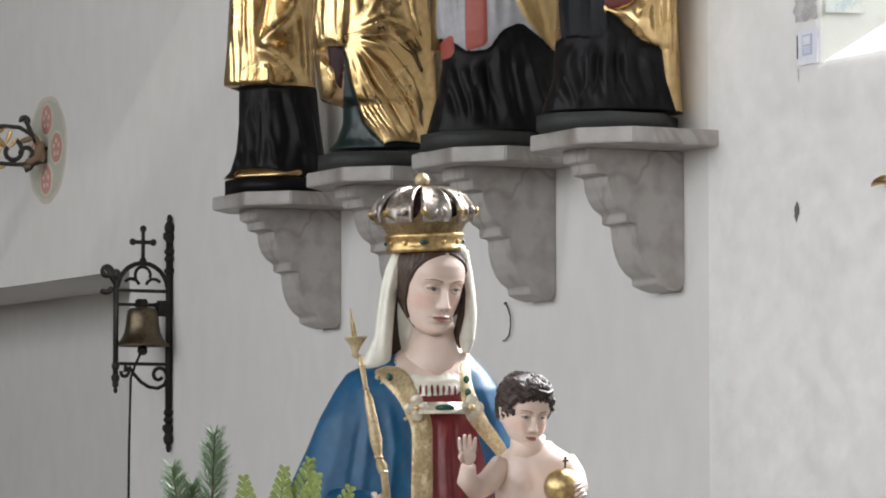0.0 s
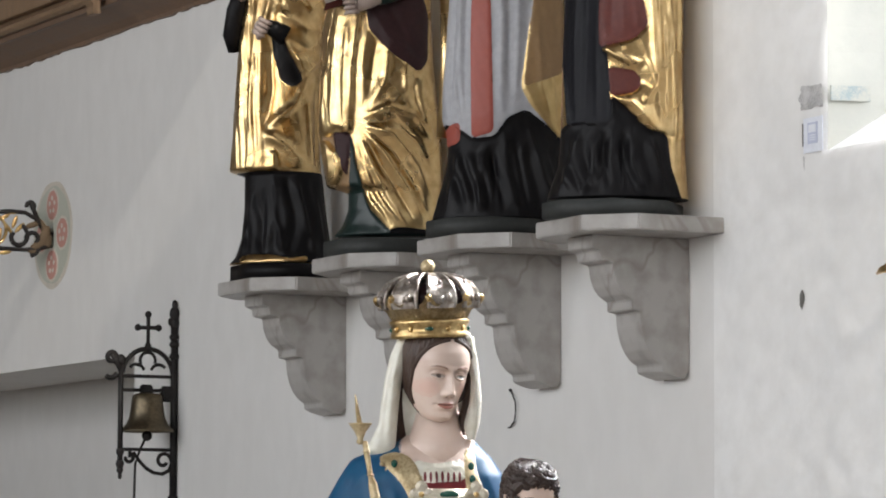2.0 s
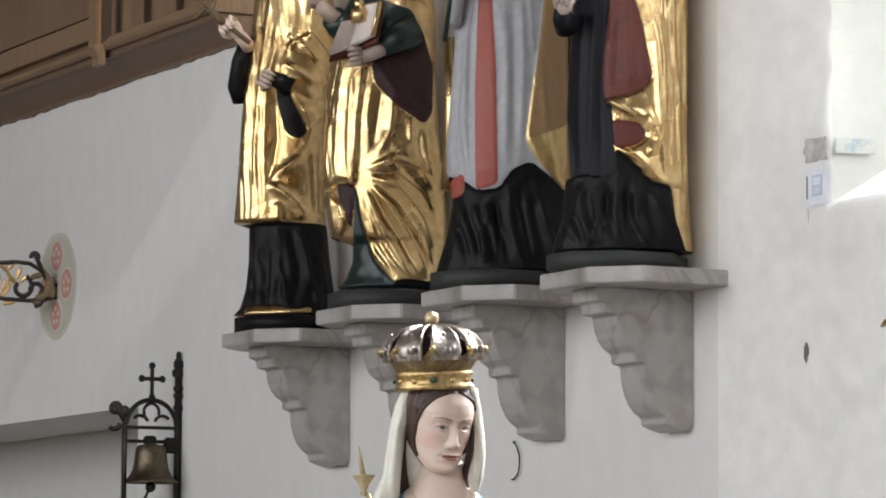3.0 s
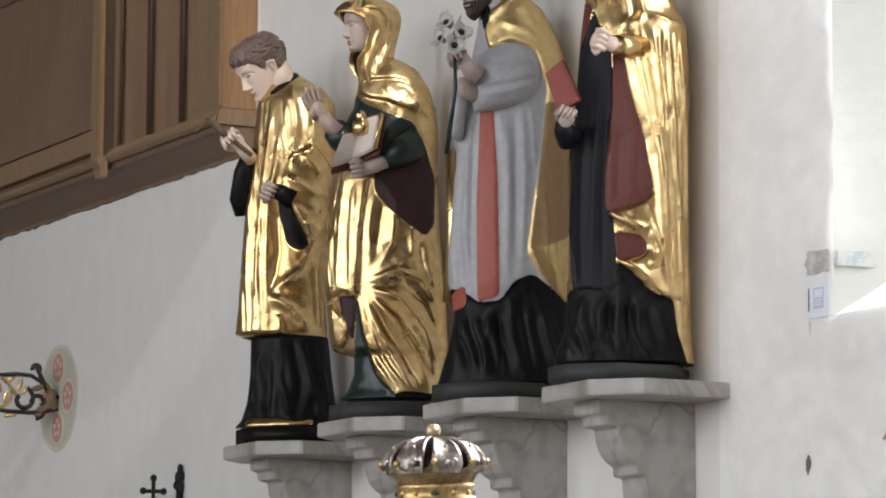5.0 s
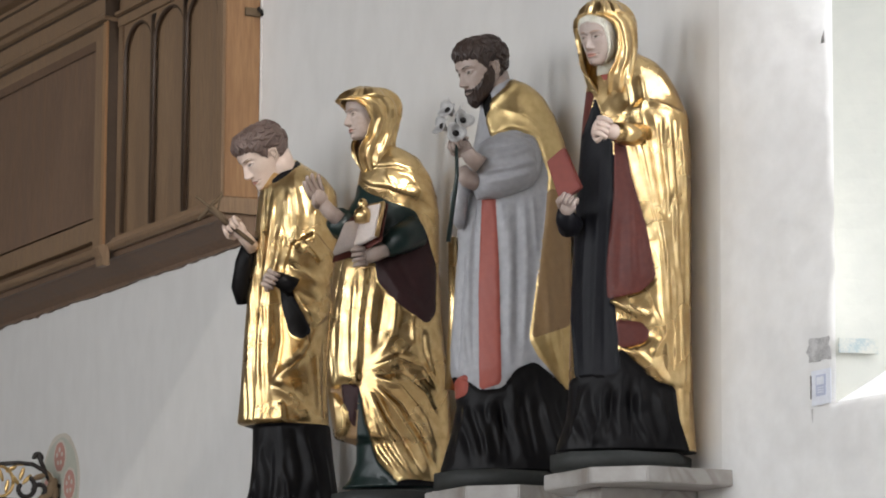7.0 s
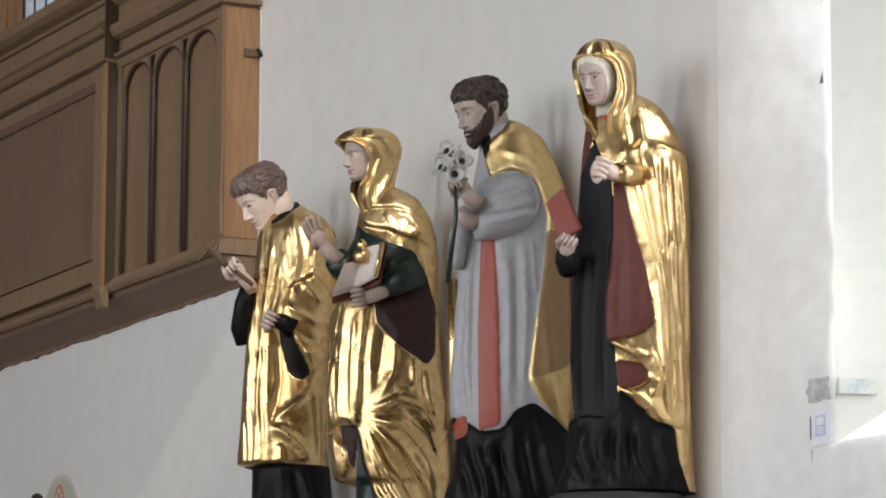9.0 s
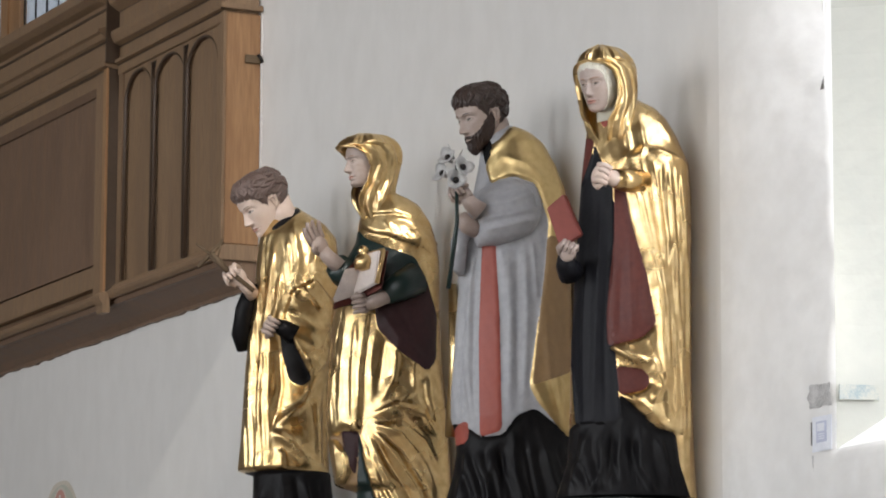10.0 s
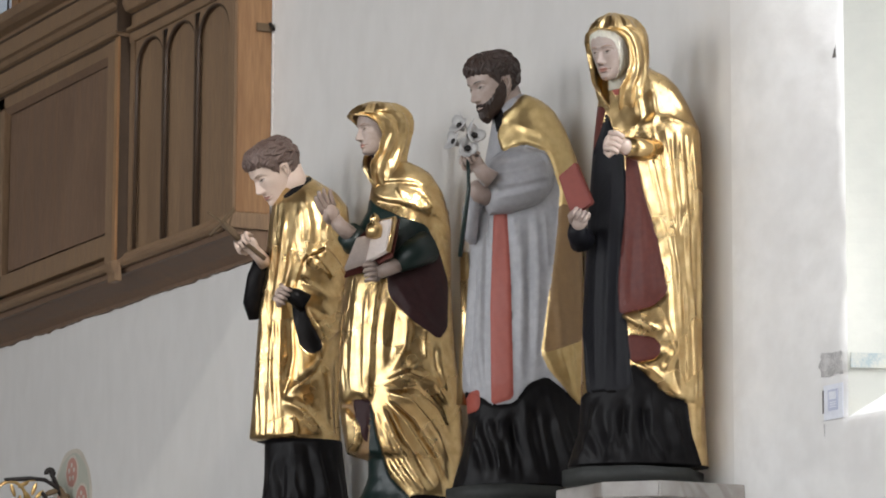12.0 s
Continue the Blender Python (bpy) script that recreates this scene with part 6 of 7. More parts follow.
def crown(at):
    """An open gilded crown: jewelled band, leafy rim, eight arches over a dark cap, and an orb."""
    ob = thing("crown", "tarnished gilt crown with eight arches and a small orb", "crown", m=pose(-2.420, 7.154, 0.900, 0, 0, -26.8) @ pose(*at, 3, -2, 0))
    bm = bmesh.new()
    lathe(bm, [(0.080, 0.0), (0.084, 0.001), (0.085, 0.008), (0.081, 0.012), (0.081, 0.026), (0.085, 0.030), (0.086, 0.037), (0.080, 0.040), (0.076, 0.040), (0.076, 0.0)], 48)
    part("band", bm, GOLD_OLD, ob, "", True)
    bm = bmesh.new()
    rings = []
    for r, h, wob in ((0.080, 0.038, 0), (0.090, 0.058, 0.002), (0.106, 0.072, 0.006), (0.110, 0.078, 0.010)):
        rings.append([bm.verts.new(((r + wob * math.cos(8 * a)) * math.cos(a), (r + wob * math.cos(8 * a)) * math.sin(a), h + wob * 0.9 * math.cos(16 * a))) for a in (2 * math.pi * k / 96 for k in range(96))])
    for p, q in zip(rings, rings[1:]):
        for k in range(96):
            bm.faces.new((p[k], p[(k + 1) % 96], q[(k + 1) % 96], q[k]))
    ret = bmesh.ops.solidify(bm, geom=bm.faces[:], thickness=0.004)
    part("rim", bm, TRIM, ob, "worn gilt leafy rim", True)
    bm = bmesh.new()
    lathe(bm, [(0.068, 0.040), (0.086, 0.078), (0.080, 0.098), (0.060, 0.114), (0.030, 0.124), (0.004, 0.127)], 32)
    part("cap", bm, PLUM, ob, "dark inner cap", True)
    dome = [(0.100, 0.062), (0.1035, 0.080), (0.099, 0.098), (0.086, 0.115), (0.066, 0.127), (0.042, 0.134), (0.016, 0.136)]
    for k in range(8):
        a = 2 * math.pi * (k + 0.35) / 8
        side = Vector((-math.sin(a), math.cos(a), 0))
        bm = bmesh.new()
        rows = []
        for (r, h), half in zip(dome, (0.031, 0.033, 0.031, 0.027, 0.021, 0.014, 0.007)):
            p = Vector((r * math.cos(a), r * math.sin(a), h))
            n = Vector((r * math.cos(a), r * math.sin(a), max(0.0, h - 0.07) * 1.6)).normalized()
            rows.append([bm.verts.new(p + side * half * q + n * d) for q, d in ((-1, -0.003), (-1, 0.005), (-0.8, 0.006), (-0.7, 0.002), (0, 0.0035), (0.7, 0.002), (0.8, 0.006), (1, 0.005), (1, -0.003))])
        for p, q in zip(rows, rows[1:]):
            for i in range(9):
                bm.faces.new((p[i], p[(i + 1) % 9], q[(i + 1) % 9], q[i]))
        arch = part("arch", bm, SILVER, ob, "tarnished silver-gilt arch", True)
        for (r, h), size in zip(dome[1:4:2], (0.0055, 0.0045)):
            bm = bmesh.new()
            ball(bm, (r * 1.03 * math.cos(a), r * 1.03 * math.sin(a), h + 0.002), size, (0.8, 1.0, 1.2), (0, 0, math.degrees(a)), segs=8)
            part("boss", bm, SILVER, arch, "", True)
    for k in range(16):
        a = 2 * math.pi * k / 16
        bm = bmesh.new()
        ball(bm, (0.112 * math.cos(a), 0.112 * math.sin(a), 0.084), 0.0075, (1, 1, 1.2), segs=10)
        part("knob", bm, SILVER if k % 2 else GOLD_OLD, ob, "", True)
    for k in range(12):
        a = 2 * math.pi * k / 12
        bm = bmesh.new()
        ball(bm, (0.0815 * math.cos(a), 0.0815 * math.sin(a), 0.019), 0.006, (1, 1.7, 0.8) if k % 3 == 0 else (0.8, 1, 1), (0, 0, math.degrees(a)), 10)
        part("gem", bm, GEM if k % 3 == 0 else BRASS, ob, "", True)
    bm = bmesh.new()
    ball(bm, (0, 0, 0.153), 0.0160, segs=18)
    tube(bm, [(0, 0, 0.130), (0, 0, 0.143)], 0.010, 10)
    part("orb", bm, TRIM, ob, "", True)
    return ob


crown([-0.009, -0.035, 1.213])
child = Figure()
child.drape([(80.5, 18.3, 25.3, 3.2), (79.1, 16.8, 27.2, 4.1), (77.9, 15.1, 29.4, 4.8), (76.2, 14.1, 30.6, 5.6), (72.5, 13.6, 30.8, 6.1), (68.7, 13.9, 30.8, 6.3), (61.7, 13.2, 31.5, 6.8), (53.2, 13.4, 31.5, 6.5), (47.2, 15.8, 29.1, 4.8)], PALE_SKIN,
    [(VEIL, 0.24, [(12.2, 59.3), (32.7, 59.3), (32.7, 46.0), (12.2, 46.0)])],
    [([(20.7, 77.1), (21.9, 72.5), (21.9, 68.9)], 1.39, -0.29),
        ([(17.0, 73.1), (20.1, 71.3)], 1.67, 0.29),
        ([(24.3, 73.1), (27.9, 71.9)], 1.67, 0.29)],
    [], y=-22, seed=0.5, rough=0.03, cell=0.45)
child.limb([(20.6, -23, 77.7), (20.6, -24, 79.7), (20.6, -24, 81.8)], [4.12, 3.64, 3.64], PALE_SKIN, 18)
child.head((20.0, -24, 86.6), 14.0, 24, 15, PALE_SKIN, DARK_HAIR, 3, CURLY, 0.16, 130, 18, 9.0, cheeks=(BLUSH_PALE, BLUSH), wide=1.0, nose=0.62, young=1.0, seed=8)
child.limb([(15.2, -24, 75.7), (12.8, -27, 72.4), (9.8, -30, 70.3), (7.9, -33, 72.4), (8.2, -35, 75.3)], [2.42, 2.55, 2.42, 2.06, 1.58], PALE_SKIN, 18)
child.fist((8.2, -35.5, 77.3), 4.12, (5, -8, 15), PALE_SKIN, True)
child.limb([(28.4, -23, 76.0), (30.2, -25, 73.4), (30.7, -30, 71.0), (29.9, -33, 68.7)], [2.67, 2.42, 2.18, 1.82], PALE_SKIN, 18)
child.fist((29.8, -36, 69.9), 4.12, (20, 60, 10), PALE_SKIN)
child.finish("child_statue", pose(-2.420, 7.154, 0.900, 0, 0, -26.8), "painted child statue with dark curls on the madonna's arm", "statue")
orb = thing("golden_orb", "worn golden orb held by the child statue", "orb", m=pose(-2.420, 7.154, 0.900, 0, 0, -26.8))
bm = bmesh.new()
ball(bm, [0.276, -0.35, 0.709], 0.040, segs=26)
part("globe", bm, GOLD_OLD, orb, "", True)
bm = bmesh.new()
tube(bm, [[0.280, -0.35, 0.746], [0.281, -0.35, 0.772]], 0.002, 6)
tube(bm, [[0.275, -0.35, 0.763], [0.287, -0.35, 0.764]], 0.002, 6)
part("cross", bm, IRON, orb, "tiny dark cross")

bm = bmesh.new()
box(bm, -0.45, 0.45, -0.40, 0.40, 0.80, 0.90, 0.01)
stand = thing("statue_stand", "plain dark wooden stand under the madonna statue", "stand", m=pose(-2.420, 7.154, 0, 0, 0, -26.8))
part("top", bm, OAK, stand)
for sx in (-0.38, 0.38):
    for sy in (-0.33, 0.33):
        bm = bmesh.new()
        box(bm, sx - 0.04, sx + 0.04, sy - 0.04, sy + 0.04, 0, 0.80, 0.006)
        part("leg", bm, OAK, stand)


def fir_sprig(name, foot, tip, length, label, seed):
    """A fir shoot: a bent woody stem with needles combed out to both sides."""
    rng = random.Random(seed)
    ob = thing(name, label, "fir branch", m=pose(-2.420, 7.154, 0.900, 0, 0, -26.8))
    foot, tip = Vector(foot), Vector(tip)
    d = (tip - foot).normalized()
    bm = bmesh.new()
    tube(bm, [foot, foot.lerp(tip, 0.5) + Vector((0.01, 0, 0)), tip], [0.005, 0.004, 0.0015], 6)
    part("twig", bm, BARK, ob, "", True)
    verts, faces = [], []
    side = d.cross(Vector((0, 1, 0))).normalized()
    up = d.cross(side)
    for k in range(380):
        t = 1 - length / (tip - foot).length * rng.random()
        p = foot.lerp(tip, t) + Vector((0.01, 0, 0)) * (1 - abs(2 * t - 1))
        a = rng.choice((0.0, math.pi)) + rng.gauss(0, 0.5)
        out = side * math.cos(a) + up * math.sin(a)
        w = (d * rng.uniform(0.5, 1.0) + out * rng.uniform(0.7, 1.0)).normalized()
        ln = rng.uniform(0.040, 0.054) * (1 if t < 0.92 else 0.7)
        e = w.cross(d).normalized() * 0.0014
        n = w.cross(e).normalized() * 0.0007
        b = len(verts)
        verts += [p + e, p - e, p + n, p + w * ln * 0.75 + e, p + w * ln * 0.75 - e, p + w * ln]
        faces += [(b, b + 3, b + 4, b + 1), (b + 2, b + 3, b), (b + 2, b + 1, b + 4), (b + 3, b + 5, b + 4)]
    tagged(mesh_object("needles", verts, faces, [FIR], smooth=False, parent=ob), kind="stuff")
    return ob


def thuja_spray(name, foot, tip, seed):
    """A flat thuja spray: a stem that forks again and again, clad in small scale leaves."""
    rng = random.Random(seed)
    ob = thing(name, "yellow-green thuja spray beside the madonna statue", "thuja spray", m=pose(-2.420, 7.154, 0.900, 0, 0, -26.8))
    foot, tip = Vector(foot), Vector(tip)
    twig, leaf = bmesh.new(), bmesh.new()
    tube(twig, [foot, foot.lerp(tip, 0.6), tip], [0.004, 0.003, 0.001], 6)
    d = (tip - foot).normalized()
    flat = Vector((d.z, rng.uniform(-0.3, 0.3), -d.x)).normalized()

    def scales(p, w, ln):
        n = max(3, int(ln / 0.0055))
        for i in range(n):
            q = p + w * ln * i / n
            ball(leaf, q, 0.0050 * (1.1 - 0.5 * i / n), (1.2, 0.45, 0.8), (0, rng.uniform(0, 90), rng.uniform(-40, 40)), 6)
    for k in range(9):
        t = 1 - 0.22 * k / 9 * 0.62 / max(0.2, (tip - foot).length) * 1.1
        p = foot.lerp(tip, t)
        for sgn in (-1, 1):
            w = (d * 0.8 + flat * sgn * 0.75 + Vector((0, rng.uniform(-0.2, 0.2), 0))).normalized()
            ln = 0.012 + 0.0050 * k
            scales(p, w, ln)
            for j in (0.35, 0.65):
                scales(p + w * ln * j, (w + d * 0.6).normalized(), ln * 0.45)
                scales(p + w * ln * j, (w * 0.7 + flat * sgn * 0.7).normalized(), ln * 0.4)
    scales(foot.lerp(tip, 0.9), d, (tip - foot).length * 0.1)
    part("stem", twig, BARK, ob, "", True)
    tagged(part("scale_leaves", leaf, THUJA, ob, "", False), kind="stuff")
    return ob


fir_sprig("fir_branch", [-0.481, -0.28, 0.26], [-0.442, -0.28, 0.82], 0.16, "dark green fir branch tip beside the madonna statue", 1)
fir_sprig("fir_branch", [-0.471, -0.3, 0.261], [-0.528, -0.3, 0.75], 0.16, "short leaning fir branch tip beside the madonna statue", 2)
fir_sprig("fir_branch", [-0.476, -0.26, 0.259], [-0.49, -0.26, 0.711], 0.12, "low fir branch tip in the greenery", 3)
thuja_spray("thuja_spray", [-0.322, -0.32, 0.435], [-0.244, -0.32, 0.761], 3)
thuja_spray("thuja_spray", [-0.333, -0.33, 0.436], [-0.296, -0.33, 0.743], 4)
thuja_spray("thuja_spray", [-0.35, -0.34, 0.436], [-0.378, -0.34, 0.724], 5)
thuja_spray("thuja_spray", [-0.275, -0.35, 0.436], [-0.162, -0.35, 0.703], 6)
thuja_spray("thuja_spray", [-0.32, -0.36, 0.437], [-0.229, -0.36, 0.73], 7)
bm = bmesh.new()
lathe(bm, [(0.06, 0.0), (0.075, 0.01), (0.095, 0.15), (0.10, 0.30), (0.11, 0.32), (0.095, 0.32), (0.085, 0.28)], 28)
tagged(part("flower_vase", bm, IRON, smooth=True, m=pose(-2.903, 7.085, 0.9)), "dark vase that holds fir and thuja greenery", "vase")

# ---- wooden gallery built out from the wall ----
G0, G1, GP = 13.69, 20.5, 14.84
gallery = thing("wooden_gallery", "panelled brown oak gallery front with gothic arches and cornice", "gallery", m=pose(0, 0, 0))


def run(name, outline, y0, y1, mat, label="", bevel=0.002):
    bm = bmesh.new()
    prism(bm, outline, "y", y0, y1, bevel)
    return part(name, bm, mat, gallery, label)


def board(name, b, mat, label="", parent=None, bevel=0.003):
    bm = bmesh.new()
    box(bm, *b, bevel)
    return part(name, bm, mat, parent or gallery, label)


run("cove", [(0.0, 3.982), (-0.018, 3.985), (-0.05, 4.01), (-0.14, 4.05), (-0.165, 4.05), (-0.165, 4.075), (0.0, 4.075)], G0 - 0.02, G1, OAK_PANEL, "dark cove under the gallery")
run("sill", [(-0.19, 4.075), (-0.202, 4.088), (-0.202, 4.104), (-0.180, 4.120), (-0.165, 4.140), (0.0, 4.140), (0.0, 4.075)], G0 - 0.035, G1, OAK, "moulded oak sill")
rng = random.Random(11)
verts, faces = [], []
steps = 140
for k in range(steps + 1):
    yk = G0 - 0.02 + (G1 - G0) * k / steps
    low = 3.978 - 0.010 * rng.random() - 0.010 * max(0.0, fbm((2, yk * 3, 0)))
    verts += [(-0.02, yk, 4.0), (-0.017, yk, low), (-0.001, yk, low - 0.001)]
    if k:
        b = 3 * k
        faces += [(b - 3, b, b + 1, b - 2), (b - 2, b + 1, b + 2, b - 1)]
mesh_object("ragged_edge", verts, faces, [OAK_PANEL], None, False, gallery)
# short bay with three arches
board("backboard", (-0.135, -0.012, G0, GP, 4.140, 5.45), OAK, "", bevel=0)
board("stile", (-0.160, -0.135, G0, 13.745, 4.140, 5.075), OAK)
board("stile", (-0.160, -0.135, 14.79, GP, 4.140, 5.075), OAK)
board("rail", (-0.165, -0.135, G0, GP, 5.062, 5.105), OAK)
for y0, y1 in ((14.455, 14.79), (14.10, 14.455), (13.745, 14.10)):
    mid, half, spring = (y0 + y1) / 2, (y1 - y0) / 2 - 0.016, 4.905
    curve = [(mid + half * math.cos(a), spring + 0.142 * math.sin(a) ** 0.85) for a in (math.pi * k / 14 for k in range(15))]
    bm = bmesh.new()
    prism(bm, [(y1, spring), (y1, 5.066), (y0, 5.066), (y0, spring)] + [(p[0], p[1]) for p in curve[::-1]], "x", -0.152, -0.134)
    head_board = part("arch_head", bm, OAK, gallery, "carved arch head")
    bm = bmesh.new()
    tube(bm, [(-0.150, p[0], p[1]) for p in curve[::-1]] + [(-0.154, y1 - 0.016, 4.15)], [0.002 + 0.007 * min(1, k / 9) for k in range(15)] + [0.009], 8)
    # the roll's dark colour draws the shadow line that edges the arch
    part("roll_moulding", bm, OAK_SHADE, head_board, "", True)
for ym in (14.455, 14.10):
    # mullions coloured dark for the shadows of their mouldings
    board("mullion", (-0.162, -0.134, ym - 0.013, ym + 0.013, 4.140, 5.05), OAK_SHADE, bevel=0.006)
    bm = bmesh.new()
    # flat black triangle laid on the boards between two arch tops
    prism(bm, [(ym - 0.028, 5.048), (ym + 0.028, 5.048), (ym, 4.985)], "x", -0.156, -0.150)
    part("spandrel", bm, IRON, gallery, "thin black triangle on the spandrel")
run("cornice", [(-0.155, 5.105), (-0.185, 5.112), (-0.185, 5.125), (-0.158, 5.14), (-0.158, 5.19), (-0.19, 5.20), (-0.205, 5.23), (-0.205, 5.25), (-0.165, 5.265), (-0.165, 5.34), (-0.215, 5.37), (-0.235, 5.43), (-0.235, 5.46), (-0.01, 5.46), (-0.01, 5.105)], G0 - 0.02, GP, OAK, "moulded oak cornice")
# end board against the wall
# the paler wood partly stands for light falling on this end
board("end_board", (-0.158, -0.003, G0 - 0.026, G0 - 0.001, 4.142, 5.104), OAK_LIGHT, "end board coloured paler for the light on it")
board("end_strip", (-0.170, -0.158, G0 - 0.030, G0 - 0.002, 4.142, 5.104), OAK, "worn corner strip")
board("end_cap", (-0.19, -0.003, G0 - 0.05, G0 - 0.021, 5.112, 5.135), OAK)
verts, faces = [], []
for k in range(61):
    zk = 4.15 + 0.95 * k / 60
    wide_k = 0.004 + 0.010 * rng.random() * (rng.random() < 0.6)
    verts += [(-0.004, G0 - 0.032 - wide_k, zk), (-0.004, G0 - 0.026, zk), (-0.0005, G0 - 0.034 - wide_k, zk)]
    if k:
        b = 3 * k
        faces += [(b - 3, b, b + 1, b - 2), (b - 1, b + 2, b, b - 3)]
tagged(mesh_object("plaster_edge", verts, faces, [ROUGH], None, False, gallery), "chipped white plaster along the end board")
hook = board("iron_clamp", (-0.075, -0.004, G0 - 0.036, G0 - 0.026, 4.895, 4.93), BARK, "rusty iron wall clamp")
bm = bmesh.new()
tube(bm, [(-0.02, G0 - 0.04, 4.93), (-0.012, G0 - 0.05, 4.915), (-0.004, G0 - 0.045, 4.90)], 0.007, 8)
part("clamp_pin", bm, IRON, hook, "", True)
# post and pendant between the bays
board("post", (-0.206, -0.135, 14.865, 14.99, 4.10, 5.09), OAK, bevel=0.004)
# this side of the post is darkened to show its shade
board("post_return", (-0.204, -0.135, 14.843, 14.865, 4.10, 5.09), OAK_SHADE, "return of the post with shade put into its colour")
# narrow strip in the paler oak, proud of the post
board("post_edge", (-0.216, -0.205, 14.835, 14.878, 4.10, 5.09), OAK_LIGHT, "paler strip along the post edge", bevel=0.004)
bm = bmesh.new()
prism(bm, [(-0.235, 4.10), (-0.245, 4.085), (-0.235, 4.06), (-0.225, 4.045), (-0.225, 4.01), (-0.19, 4.01), (-0.19, 4.10)], "y", 14.815, 14.895, 0.003)
part("pendant", bm, OAK, gallery, "small carved pendant")
# long bay with plain panels
board("backboard", (-0.170, -0.012, 14.985, G1, 4.140, 5.45), OAK_PANEL, "", bevel=0)
for y0, y1 in ((14.985, 16.32), (16.40, 17.7), (17.78, 19.1)):
    board("panel", (-0.178, -0.170, y0 + 0.02, y1 - 0.02, 4.25, 5.0), OAK_PANEL, "plain sunk oak panel", bevel=0.004)
    run("panel_moulding", [(-0.205, 5.03), (-0.182, 4.998), (-0.175, 5.03)], y0, y1, OAK_PANEL)
for y0, y1 in ((16.32, 16.40), (17.7, 17.78), (19.1, 19.18)):
    board("stile", (-0.203, -0.170, y0, y1, 4.140, 5.09), OAK)
board("rail", (-0.203, -0.170, 14.99, G1, 5.025, 5.09), OAK)
board("rail", (-0.203, -0.170, 14.99, G1, 4.140, 4.235), OAK)
run("cornice", [(-0.19, 5.09), (-0.225, 5.10), (-0.228, 5.118), (-0.206, 5.135), (-0.206, 5.215), (-0.226, 5.222), (-0.240, 5.242), (-0.258, 5.248), (-0.258, 5.262), (-0.214, 5.275), (-0.214, 5.352), (-0.225, 5.372), (-0.265, 5.382), (-0.295, 5.400), (-0.295, 5.445), (-0.28, 5.455), (-0.01, 5.46), (-0.01, 5.09)], GP, G1, OAK, "moulded oak cornice")
# dark strips that draw the shadow lines between the steps of the cornice
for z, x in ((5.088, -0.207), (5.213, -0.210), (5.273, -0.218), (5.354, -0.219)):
    board("shade_line", (x, x + 0.02, GP + 0.001, G1, z - 0.005, z + 0.005), OAK_SHADE, "", bevel=0.0)
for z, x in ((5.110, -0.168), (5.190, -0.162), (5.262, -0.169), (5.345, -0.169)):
    board("shade_line", (x, x + 0.02, G0, GP - 0.001, z - 0.005, z + 0.005), OAK_SHADE, "", bevel=0.0)
# thin dark sheet that draws the shade on the cornice's end
board("return_shade", (-0.225, -0.165, GP - 0.012, GP - 0.002, 5.11, 5.46), OAK_SHADE, "", bevel=0.0)
# jamb coloured paler to look lit
board("window_jamb_board", (-0.13, -0.09, 16.20, 16.34, 5.50, 6.9), OAK_LIGHT, "", bevel=0.0)
# casement over the cornice
casement = board("window_frame", (-0.135, -0.085, 15.1, G1, 5.46, 5.50), OAK, "oak casement frame")
for yw in (15.2, 16.34, 17.3):
    # casement mullions carry the same lit tone in their colour
    board("mullion", (-0.14, -0.08, yw, yw + 0.10, 5.46, 6.9), OAK_LIGHT, "", casement)
for y0, y1 in ((15.3, 16.20), (16.44, 17.3)):
    for k in range(6):
        a, b = y0 + (y1 - y0) * k / 6, y0 + (y1 - y0) * (k + 1) / 6
        for z0 in (5.50, 5.74, 5.98):
            pane = board("pane", (-0.106, -0.100, a + 0.004, b - 0.004, z0 + 0.004, z0 + 0.236), GLASS, "", casement, 0.0)
            pane.visible_shadow = False
        board("came", (-0.109, -0.097, b - 0.004, b + 0.004, 5.50, 6.22), IRON, "lead came", casement, 0.001)

# ---- wall bell ----
BY = 14.38
bell_bracket = thing("wall_bell", "bronze bell in black wrought-iron wall bracket with cross", "bell", m=pose(0, BY, 0))


def iron(name, paths, r=0.009, label="", parent=None, sides=8):
    bm = bmesh.new()
    for path in paths:
        tube(bm, [(p[0], 0, p[1]) for p in path], r, sides)
    return part(name, bm, IRON, parent or bell_bracket, label, True)


bm = bmesh.new()
box(bm, -0.028, -0.004, -0.013, 0.013, 1.86, 2.66, 0.003)
for z, sgn in ((2.66, 1), (1.86, -1)):
    for dz, r, sq in ((0.0, 0.020, 1.5), (0.04, 0.022, 1.3), (0.075, 0.012, 1.8)):
        ball(bm, (-0.016, 0, z + sgn * dz), r, (1, 1, sq))
for z in (2.52, 2.57, 2.60, 1.93, 1.90):
    ball(bm, (-0.016, 0, z), 0.021, (1.05, 1, 0.8))
for sx in (-1, 1):
    ball(bm, (-0.016 + sx * 0.018, 0, 2.665), 0.011, (1, 1, 1.6))
    ball(bm, (-0.016 + sx * 0.018, 0, 1.865), 0.010, (1, 1, 1.6))
part("back_bar", bm, IRON, bell_bracket, "long iron back bar with leafy ends", True)
bm = bmesh.new()
box(bm, -0.263, -0.245, -0.011, 0.011, 2.08, 2.50, 0.003)
for z, r in ((2.07, 0.018), (2.045, 0.014), (2.12, 0.017), (2.50, 0.020)):
    ball(bm, (-0.254, 0, z), r, (1, 1, 1.2))
ball(bm, (-0.254, 0, 2.02), 0.009, (1, 1, 1.6))
part("front_bar", bm, IRON, bell_bracket, "", True)
for z in (2.434, 2.376, 2.130):
    bm = bmesh.new()
    box(bm, -0.25, -0.02, -0.008, 0.008, z - 0.007, z + 0.007, 0.002)
    part("cross_bar", bm, IRON, bell_bracket)
